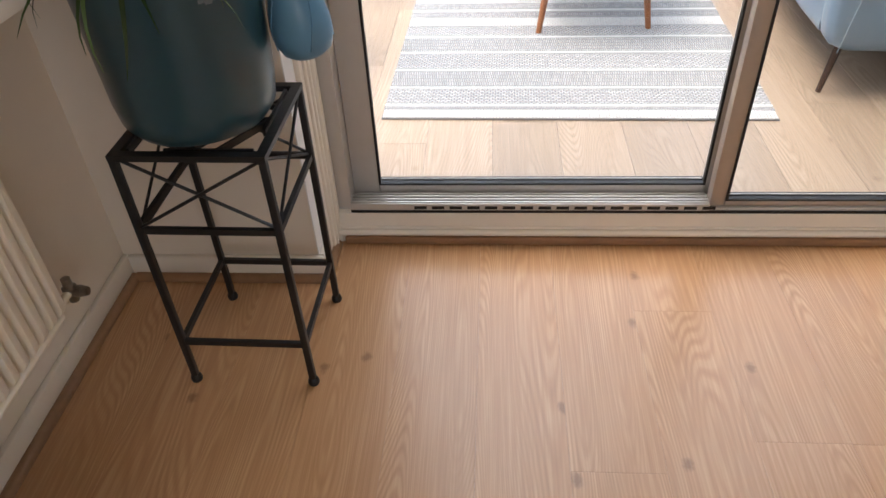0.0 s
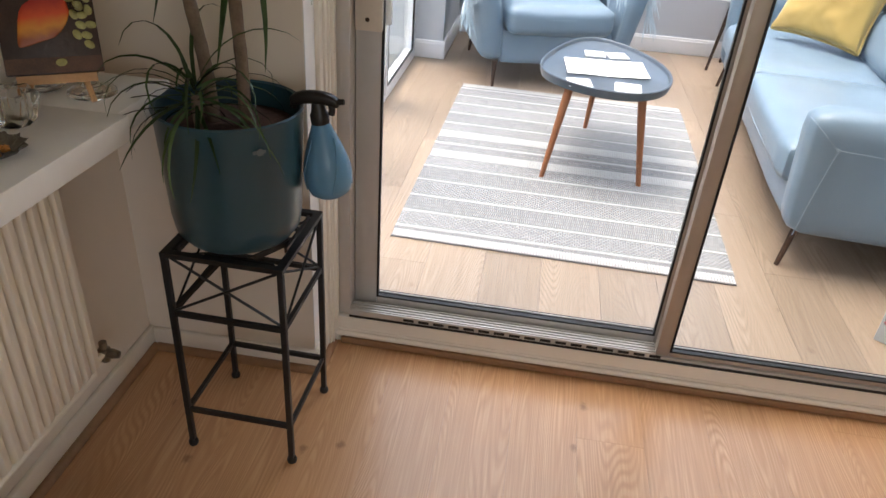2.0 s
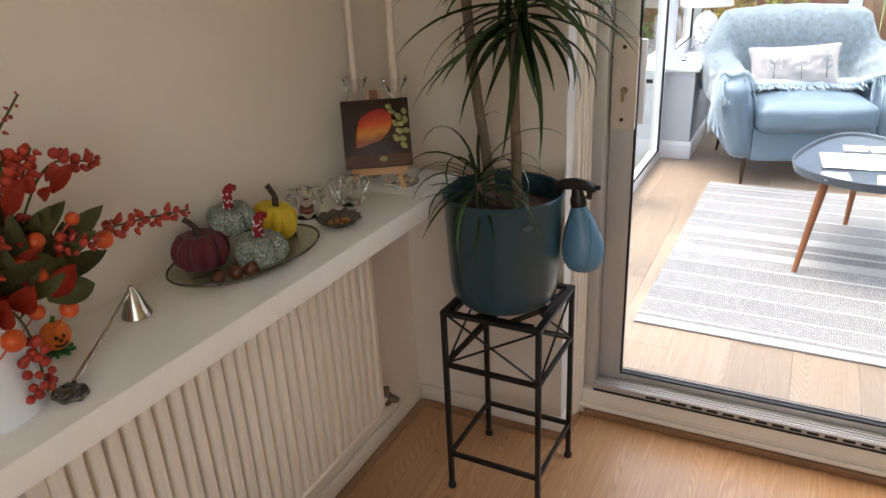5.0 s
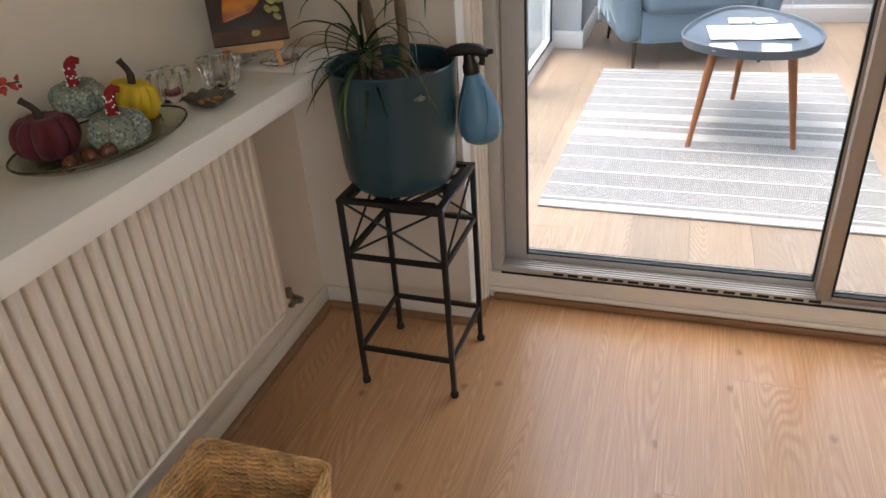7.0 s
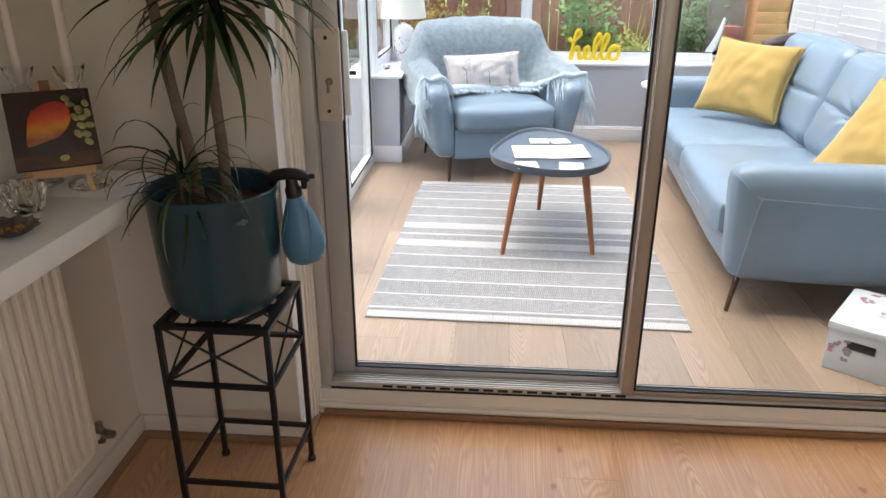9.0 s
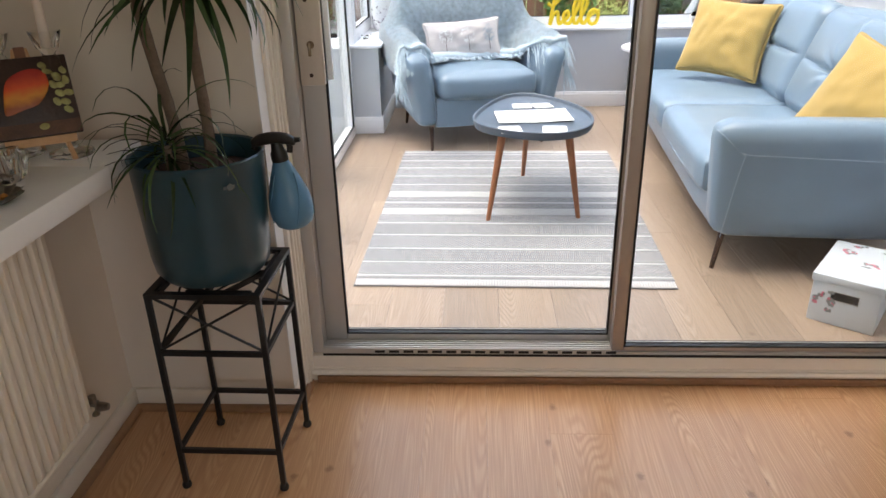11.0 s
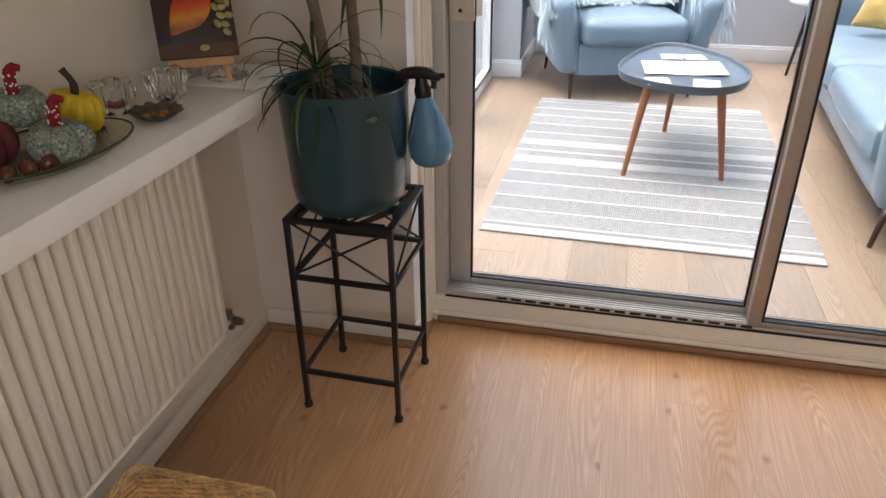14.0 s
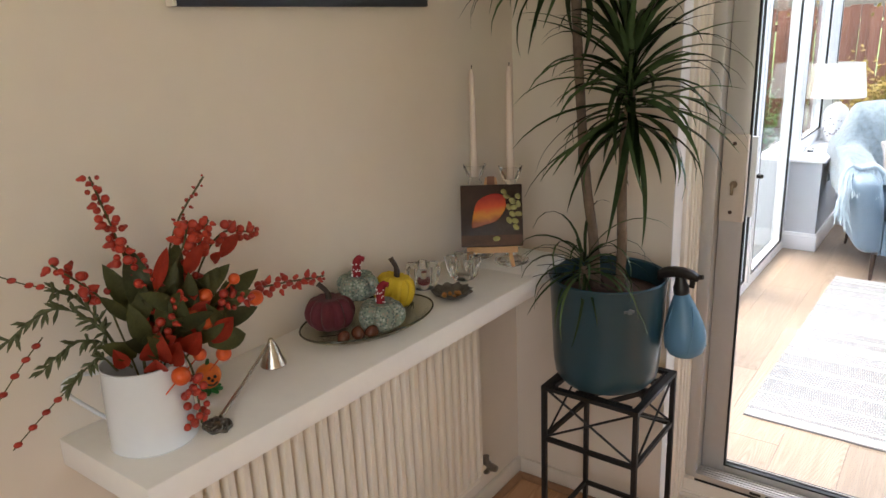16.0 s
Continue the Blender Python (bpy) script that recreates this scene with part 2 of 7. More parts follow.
def lathe(profile, seg=32, bm=None, m=None, squash=1.0):
    """A turned solid from (radius, height) pairs; a radius of 0 closes an end."""
    bm = bm or bmesh.new()
    m = m or Matrix()
    rings = []
    for r, z in profile:
        if r <= 1e-6:
            rings.append([bm.verts.new(m @ Vector((0, 0, z)))])
        else:
            rings.append([bm.verts.new(m @ Vector((r * math.cos(2 * math.pi * k / seg), squash * r * math.sin(2 * math.pi * k / seg), z))) for k in range(seg)])
    for a, b in zip(rings, rings[1:]):
        for k in range(seg):
            k2 = (k + 1) % seg
            if len(a) == 1 and len(b) > 1:
                bm.faces.new((a[0], b[k], b[k2]))
            elif len(b) == 1 and len(a) > 1:
                bm.faces.new((a[k], b[0], a[k2]))
            elif len(a) > 1:
                bm.faces.new((a[k], b[k], b[k2], a[k2]))
    return bm


def tube(points, radius, seg=8, bm=None, flat=1.0, caps=True):
    """A rod along points; radius is one number or one for each point."""
    bm = bm or bmesh.new()
    pts = [Vector(p) for p in points]
    rad = radius if isinstance(radius, (list, tuple)) else [radius] * len(pts)
    rings, side = [], None
    for k, p in enumerate(pts):
        way = (pts[min(k + 1, len(pts) - 1)] - pts[max(k - 1, 0)]).normalized()
        if side is None:
            side = way.cross(Vector((0, 0, 1)))
            if side.length < 0.1:
                side = way.cross(Vector((1, 0, 0)))
        side = (side - way * side.dot(way)).normalized()
        up = side.cross(way)
        rings.append([bm.verts.new(p + rad[k] * (math.cos(2 * math.pi * j / seg) * side + flat * math.sin(2 * math.pi * j / seg) * up)) for j in range(seg)])
    for a, b in zip(rings, rings[1:]):
        for j in range(seg):
            bm.faces.new((a[j], a[(j + 1) % seg], b[(j + 1) % seg], b[j]))
    if caps:
        bm.faces.new(rings[0])
        bm.faces.new(rings[-1])
    return bm


def smooth_path(points, n=6):
    """Catmull-Rom through the points."""
    p = [Vector(q) for q in points]
    p = [2 * p[0] - p[1]] + p + [2 * p[-1] - p[-2]]
    out = []
    for k in range(1, len(p) - 2):
        for j in range(n):
            t = j / n
            a, b, c, d = p[k - 1], p[k], p[k + 1], p[k + 2]
            out.append(0.5 * (2 * b + (c - a) * t + (2 * a - 5 * b + 4 * c - d) * t * t + (3 * b - a - 3 * c + d) * t ** 3))
    out.append(p[-2])
    return out


def bar(a, b, w, d=None, bm=None):
    """A square bar from a to b."""
    bm = bm or bmesh.new()
    a, b = Vector(a), Vector(b)
    way = b - a
    turn = way.to_track_quat("Z", "Y").to_matrix().to_4x4()
    bmesh.ops.create_cube(bm, size=1.0, matrix=Matrix.Translation((a + b) / 2) @ turn @ Matrix.Diagonal((w, d or w, way.length, 1)))
    return bm


def cushion(sx, sy, sz, r, puff=(0, 0, 0), cuts=12, bend=None, m=None, bm=None):
    """A padded block, full sizes sx sy sz, with edges of radius r; puff swells each pair of faces; bend(p, u, v, w) moves points."""
    out = bm or bmesh.new()
    bm = bmesh.new()
    bmesh.ops.create_cube(bm, size=2.0)
    bmesh.ops.subdivide_edges(bm, edges=list(bm.edges), cuts=cuts, use_grid_fill=True)
    h = Vector((sx / 2, sy / 2, sz / 2))
    for v in bm.verts:
        u = v.co.copy()
        p = Vector((u.x * h.x, u.y * h.y, u.z * h.z))
        q = Vector([max(-(h[k] - r), min(h[k] - r, p[k])) for k in range(3)])
        d = p - q
        if d.length > 1e-9:
            p = q + d.normalized() * r
        p.x += puff[0] * u.x * (1 - u.y ** 2) * (1 - u.z ** 2)
        p.y += puff[1] * u.y * (1 - u.x ** 2) * (1 - u.z ** 2)
        p.z += puff[2] * u.z * (1 - u.x ** 2) * (1 - u.y ** 2)
        if bend:
            p = bend(p, u)
        v.co = (m @ p) if m else p
    me = bpy.data.meshes.new("tmp")
    bm.to_mesh(me)
    bm.free()
    out.from_mesh(me)
    bpy.data.meshes.remove(me)
    return out


def structure(ob, label, category):
    return tagged(ob, label, category, "", "structure")


# ---- structure of the room ----
F = 0.03                  # level of the garden room's floor
ROOM_X, ROOM_Y = 3.6, -3.6
DOOR_L, DOOR_R, DOOR_TOP = 0.55, 2.66, 2.12

structure(part("wall_west", box(-0.25, 0.0, ROOM_Y - 0.2, 0.30, -0.1, 2.5), WALL, smooth=False), "plain warm white painted wall above the radiator", "wall")
REVEAL = 0.536            # plain plastered face beside the door
bm = box(0.0, REVEAL, 0.0, 0.30, -0.1, 2.5)
box(DOOR_R, ROOM_X + 0.2, 0.0, 0.30, -0.1, 2.5, bm=bm)
box(REVEAL, DOOR_R, 0.0, 0.30, DOOR_TOP, 2.5, bm=bm)
structure(part("wall_north", bm, WALL, smooth=False), "warm white wall with a wide patio door opening", "wall")
structure(part("wall_east", box(ROOM_X, ROOM_X + 0.2, ROOM_Y - 0.2, 0.0, -0.1, 2.5), WALL, smooth=False), "plain warm white painted wall", "wall")
# unseen wall; its window opening is assumed, added for the fill lamp
bm = box(0, 1.15, ROOM_Y - 0.2, ROOM_Y, -0.1, 2.5)
box(3.05, ROOM_X, ROOM_Y - 0.2, ROOM_Y, -0.1, 2.5, bm=bm)
box(1.15, 3.05, ROOM_Y - 0.2, ROOM_Y, -0.1, 0.8, bm=bm)
box(1.15, 3.05, ROOM_Y - 0.2, ROOM_Y, 2.15, 2.5, bm=bm)
structure(part("wall_south", bm, WALL, smooth=False), "warm white wall with an assumed wide window", "wall")
structure(part("ceiling", box(-0.25, ROOM_X + 0.2, ROOM_Y - 0.2, 0.30, 2.45, 2.6), CEIL, smooth=False), "plain white painted ceiling", "ceiling")


def skirting(name, x0, x1, y0, y1, label, mm=TRIM, h=0.072, z=0.0):
    bm = box(x0, x1, y0, y1, z, z + h, 0.006)
    return structure(part(name, bm, mm), label, "baseboard")


skirting("baseboard_west", 0.0, 0.017, ROOM_Y, 0.0, "cream gloss skirting board along the radiator wall")
skirting("baseboard_north", 0.017, REVEAL + 0.017, -0.017, 0.0, "cream gloss skirting board behind the plant stand")
skirting("baseboard_return", REVEAL, REVEAL + 0.017, 0.0, 0.075, "short cream skirting board beside the patio door")


def bead(name, pts):
    bm = bmesh.new()
    tube(pts, 0.016, 10, bm)
    return structure(part(name, bm, BEAD), "brown wooden quarter bead along the floor edge", "trim")


bead("trim_west", [(0.021, ROOM_Y, 0.004), (0.021, -0.02, 0.004)])
bead("trim_north", [(0.03, -0.022, 0.004), (REVEAL + 0.016, -0.022, 0.004)])
bead("trim_return", [(REVEAL + 0.021, -0.02, 0.004), (REVEAL + 0.021, 0.13, 0.004)])
structure(part("trim_sill", box(DOOR_L + 0.03, DOOR_R - 0.012, 0.131, 0.146, 0.0, 0.025, 0.006), BEAD), "brown wooden bead along the door sill", "trim")

# reveal linings and mouldings of the doorway
bm = box(REVEAL, 0.552, 0.076, 0.30, 0.0, DOOR_TOP, 0.003)
box(0.550, 0.560, 0.100, 0.165, 0.0, DOOR_TOP, 0.003, bm=bm)
box(0.558, 0.566, 0.112, 0.124, 0.0, DOOR_TOP, 0.003, bm=bm)
box(0.558, 0.570, 0.140, 0.1645, 0.0, DOOR_TOP, 0.004, bm=bm)
# thin white sheet over the plain reveal: the daylight on it, as colour
structure(part("trim_reveal", box(REVEAL + 0.0005, REVEAL + 0.003, -0.001, 0.0755, 0.073, DOOR_TOP - 0.002), WHITEPAINT, smooth=False), "plain reveal beside the patio door, whitened as if daylit", "trim")
structure(part("trim_jamb", bm, TRIM), "cream moulded timber lining of the door reveal", "trim")
bm = box(DOOR_R - 0.012, DOOR_R, 0.002, 0.165, 0.0, DOOR_TOP)
box(DOOR_L + 0.012, DOOR_R - 0.012, 0.002, 0.165, DOOR_TOP - 0.012, DOOR_TOP, bm=bm)
structure(part("trim_head", bm, TRIM, smooth=False), "cream timber lining over the doorway", "trim")
bm = box(DOOR_L + 0.012, DOOR_R - 0.012, 0.146, 0.21, 0.0, 0.100, 0.003)
tube([(DOOR_L + 0.014, 0.145, 0.036), (DOOR_R - 0.014, 0.145, 0.036)], 0.011, 12, bm)
tube([(DOOR_L + 0.014, 0.146, 0.052), (DOOR_R - 0.014, 0.146, 0.052)], 0.005, 10, bm)
structure(part("trim_threshold", bm, TRIM), "cream moulded timber sill under the patio door", "trim")


# ---- sliding patio door ----
def patio_door():
    door = structure(empty("door_1"), "two-panel sliding patio door in satin aluminium, closed", "patio door")
    x0, x1, top = DOOR_L + 0.014, DOOR_R - 0.014, DOOR_TOP - 0.014
    bm = box(x0, x0 + 0.042, 0.165, 0.285, 0.10, top, 0.003)
    box(x1 - 0.042, x1, 0.165, 0.285, 0.10, top, 0.003, bm=bm)
    box(x0 + 0.042, x1 - 0.042, 0.165, 0.285, top - 0.05, top, 0.003, bm=bm)
    part("frame", bm, ALU, door)
    bm = box(x0 + 0.042, 1.628, 0.152, 0.258, 0.1005, 0.116, 0.001)
    box(1.629, x1 - 0.042, 0.152, 0.198, 0.1005, 0.116, 0.001, bm=bm)
    box(x0 + 0.042, 1.628, 0.2105, 0.258, F, 0.100, bm=bm)
    box(x0 + 0.042, 1.577, 0.150, 0.1535, 0.108, 0.1285, bm=bm)
    for k in range(4):
        y = 0.1595 + 0.0135 * k
        box(x0 + 0.042, 1.577, y, y + 0.0055, 0.116, 0.1285, bm=bm)
    part("track", bm, ALU, door, "grooved aluminium track")
    part("track_bed", box(x0 + 0.043, 1.576, 0.154, 0.212, 0.1161, 0.1175), ALUDARK, door, "dark track grooves", smooth=False)
    bm = box(x0 + 0.042, x1 - 0.042, 0.1480, 0.1518, 0.1002, 0.1078)
    part("dark_joint", bm, GASKET, door, smooth=False)
    # drain slots in the track's face: black plates stand for the shade inside
    me = None
    k = 0
    while 0.80 + k * 0.0485 < 1.58:
        x = 0.80 + k * 0.0485
        if me is None:
            s = part("drain_slot", box(-0.017, 0.017, -0.001, 0.002, -0.0045, 0.0045), GASKET, door, at=pose(x, 0.1495, 0.1165))
            me = s.data
        else:
            share("drain_slot", me, door, pose(x, 0.1495, 0.1165))
        k += 1

    def panel(name, xa, xb, y, gx0, gx1, z0, zb, zt, label, metal):
        bm = box(xa, gx0, y - 0.018, y + 0.018, z0, zt + 0.05, 0.003)
        box(gx1, xb, y - 0.018, y + 0.018, z0, zt + 0.05, 0.003, bm=bm)
        box(gx0, gx1, y - 0.018, y + 0.018, z0, zb, 0.003, bm=bm)
        box(gx0, gx1, y - 0.018, y + 0.018, zt, zt + 0.05, 0.003, bm=bm)
        fr = part(name, bm, metal, door, label)
        g = bmesh.new()
        w = 0.006
        box(gx0, gx1, y - 0.0195, y - 0.0035, zb, zb + w, bm=g)
        box(gx0, gx1, y - 0.0195, y - 0.006, zt - w, zt, bm=g)
        box(gx0, gx0 + w, y - 0.0195, y - 0.006, zb + w, zt - w, bm=g)
        box(gx1 - w, gx1, y - 0.0195, y - 0.006, zb + w, zt - w, bm=g)
        box(gx0, gx1, y + 0.0035, y + 0.0190, zb, zb + 0.004, bm=g)
        part("gasket", g, GASKET, fr, "black rubber gasket", smooth=False)
        rim = bmesh.new()
        for zz in (zb + w,):
            box(gx0 + w, gx1 - w, y + 0.0045, y + 0.0075, zz - 0.002, zz + 0.0015, bm=rim)
        part("spacer", rim, ALU, fr, "bright aluminium glazing spacer", smooth=False)
        pane = part("pane", box(gx0, gx1, y - 0.003, y + 0.003, zb, zt), GLASS, fr, "clear glass pane", smooth=False)
        pane.visible_shadow = False
        return fr

    panel("sliding_panel", 0.608, 1.628, 0.232, 0.680, 1.574, 0.112, 0.148, 2.0, "sliding glazed panel", ALU)
    panel("fixed_panel", 1.578, x1 - 0.043, 0.178, 1.618, 2.53, 0.1165, 0.133, 2.0, "fixed glazed panel", ALUSHADED)
    # lock plate, room side, and the pull handle on the garden-room side
    lock = part("lock_plate", box(0.611, 0.684, 0.194, 0.214, 1.005, 1.272, 0.004), mat("aged_cream_plastic", (0.60, 0.53, 0.45), 0.45, vary=0.06, scale=12), door, "off-white lock plate")
    for z in (1.035, 1.245):
        part("screw", lathe([(0, 0.0), (0.006, 0.0), (0.006, 0.003), (0, 0.004)], 12, m=pose(0.645, 0.195, z, 90)), DARKLEG, lock)
    bm = lathe([(0, 0), (0.011, 0), (0.011, 0.006), (0, 0.006)], 16, m=pose(0.650, 0.195, 1.122, 90))
    box(0.643, 0.652, 0.180, 0.19, 1.09, 1.128, 0.003, bm=bm)
    part("lock_cylinder", bm, mat("worn_brass", (0.26, 0.20, 0.13), 0.4, metal=0.6, vary=0.2, scale=40), lock, "worn brass key cylinder")
    h = part("pull_handle", box(0.640, 0.697, 0.252, 0.268, 1.01, 1.26, 0.005), WHITEPAINT, door, "white outer handle block")
    part("lever", box(0.665, 0.715, 0.268, 0.28, 1.13, 1.142, 0.003), GASKET, h, "black lever")
    return door


patio_door()


# ---- structure of the garden room ----
GX0, GX1, GY1 = 0.17, 3.42, 4.13     # inner faces: side door frame, right wall, back wall
SILL = 0.672
bm = box(-0.02, 0.43, 3.31, 4.40, F - 0.15, SILL - 0.022)
box(0.43, GX1 + 0.25, GY1, 4.40, F - 0.15, SILL - 0.022, bm=bm)
box(GX1, GX1 + 0.25, 0.30, GY1, F - 0.15, SILL - 0.022, bm=bm)
structure(part("wall_dwarf", bm, GREYWALL, smooth=False), "low pale grey painted wall of the garden room", "wall")
bm = box(0.17, 0.455, 3.285, 4.30, SILL - 0.022, SILL, 0.004)
box(0.455, GX1 + 0.12, GY1 - 0.025, 4.30, SILL - 0.022, SILL, 0.004, bm=bm)
box(GX1 - 0.025, GX1 + 0.12, 0.32, GY1 - 0.025, SILL - 0.022, SILL, 0.004, bm=bm)
structure(part("window_sill", bm, UPVC), "deep white window sill round the garden room", "window sill")
bm = bmesh.new()
for a in ((0.17, 0.445, 3.295, 3.31), (0.43, 0.445, 3.31, GY1), (0.445, GX1 - 0.015, GY1 - 0.015, GY1), (GX1 - 0.015, GX1, 0.32, GY1)):
    box(*a, F, F + 0.125, 0.004, bm=bm)
    box(a[0] - 0.003, a[1] + 0.003, a[2] - 0.003, a[3], F + 0.095, F + 0.105, 0.003, bm=bm)
structure(part("baseboard_garden", bm, WHITEPAINT), "white moulded skirting board", "baseboard")
bm = box(-0.25, DOOR_L, 0.302, 0.36, F - 0.1, 2.5)
box(DOOR_R, GX1 + 0.25, 0.302, 0.36, F - 0.1, 2.5, bm=bm)
box(DOOR_L, DOOR_R, 0.302, 0.36, DOOR_TOP, 2.9, bm=bm)
structure(part("wall_garden_room", bm, GREYWALL, smooth=False), "pale grey wall round the patio doorway", "wall")


def window(name, x0, x1, z0, z1, m, sashes, label, opening=()):
    """A white framed window in the plane y = 0 of m, with sashes of equal width."""
    w = structure(empty(name, m), label, "window")
    fr = 0.055
    bm = box(x0, x0 + fr, -0.035, 0.035, z0, z1, 0.004)
    box(x1 - fr, x1, -0.035, 0.035, z0, z1, 0.004, bm=bm)
    box(x0 + fr, x1 - fr, -0.035, 0.035, z0, z0 + fr, 0.004, bm=bm)
    box(x0 + fr, x1 - fr, -0.035, 0.035, z1 - fr, z1, 0.004, bm=bm)
    part("frame", bm, UPVC, w)
    step = (x1 - x0 - 2 * fr) / sashes
    for k in range(sashes):
        a, b = x0 + fr + k * step, x0 + fr + (k + 1) * step
        if k:
            part("mullion", box(a - 0.03, a + 0.03, -0.033, 0.033, z0 + fr, z1 - fr, 0.004), UPVC, w)
            a += 0.03
        if k < sashes - 1:
            b -= 0.03
        s = 0.045 if k in opening else 0.016
        bm = box(a, a + s, -0.042, 0.02, z0 + fr, z1 - fr, 0.004)
        box(b - s, b, -0.042, 0.02, z0 + fr, z1 - fr, 0.004, bm=bm)
        box(a + s, b - s, -0.042, 0.02, z0 + fr, z0 + fr + s, 0.004, bm=bm)
        box(a + s, b - s, -0.042, 0.02, z1 - fr - s, z1 - fr, 0.004, bm=bm)
        sash = part("sash", bm, UPVC, w)
        g = bmesh.new()
        for q in ((a + s, a + s + 0.005, z0 + fr + s, z1 - fr - s), (b - s - 0.005, b - s, z0 + fr + s, z1 - fr - s), (a + s + 0.005, b - s - 0.005, z0 + fr + s, z0 + fr + s + 0.005)):
            box(q[0], q[1], -0.044, -0.030, q[2], q[3], bm=g)
        part("gasket", g, GASKET, sash, "dark rubber gasket", smooth=False)
        pane = part("pane", box(a + s, b - s, -0.012, -0.006, z0 + fr + s, z1 - fr - s), GLASS, sash, "clear glass pane", smooth=False)
        pane.visible_shadow = False
    return w


window("window_1", 0.24, 3.55, SILL, 2.15, pose(0, 4.31, 0), 3, "wide white framed window looking on the garden")
window("window_2", 3.34, 4.26, SILL, 2.15, pose(0.22, 0, 0, 0, 0, 90), 1, "white framed side window beside the glazed door", (0,))
window("window_3", -4.26, -0.36, SILL, 2.15, pose(GX1 + 0.10, 0, 0, 0, 0, -90), 3, "white framed window behind the slatted blinds")
# window_4 is unseen, added to go with the room's fill lamp
window("window_4", -3.03, -1.17, 0.81, 2.14, pose(0, ROOM_Y - 0.12, 0, 0, 0, 180), 2, "unseen white framed window, assumed for the fill light")
window("door_2", 0.37, 3.29, F - 0.02, 2.15, pose(0.20, 0, 0, 0, 0, 90), 3, "white framed glazed garden doors, closed", (0, 1, 2))

# glazed roof with white rafters
roof = structure(empty("roof"), "glazed white framed roof of the garden room", "roof")
for k in range(6):
    x = 0.15 + k * 0.69
    part("rafter", bar((x, 0.34, 2.72), (x, 4.36, 2.20), 0.06, 0.09), UPVC, roof, smooth=False)
    if k < 5:
        bm = bmesh.new()
        q = [bm.verts.new(c) for c in ((x + 0.03, 0.34, 2.74), (x + 0.66, 0.34, 2.74), (x + 0.66, 4.36, 2.22), (x + 0.03, 4.36, 2.22))]
        bm.faces.new(q)
        bmesh.ops.solidify(bm, geom=bm.faces[:], thickness=0.006)
        pane = part("pane", bm, GLASS, roof, smooth=False)
        pane.visible_shadow = False
bm = box(0.10, 3.66, 4.28, 4.38, 2.15, 2.22)
box(0.12, 0.24, 0.36, 4.28, 2.15, 2.22, bm=bm)
box(GX1 + 0.05, GX1 + 0.17, 0.36, 4.28, 2.15, 2.22, bm=bm)
part("eaves_beam", bm, UPVC, roof, smooth=False)
bm = bmesh.new()
for x in (0.14, GX1 + 0.13):
    q = [bm.verts.new(c) for c in ((x, 0.36, 2.22), (x, 4.28, 2.22), (x, 0.36, 2.70))]
    bm.faces.new(q)
bmesh.ops.solidify(bm, geom=bm.faces[:], thickness=0.01)
part("gable_panel", bm, UPVC, roof, smooth=False)


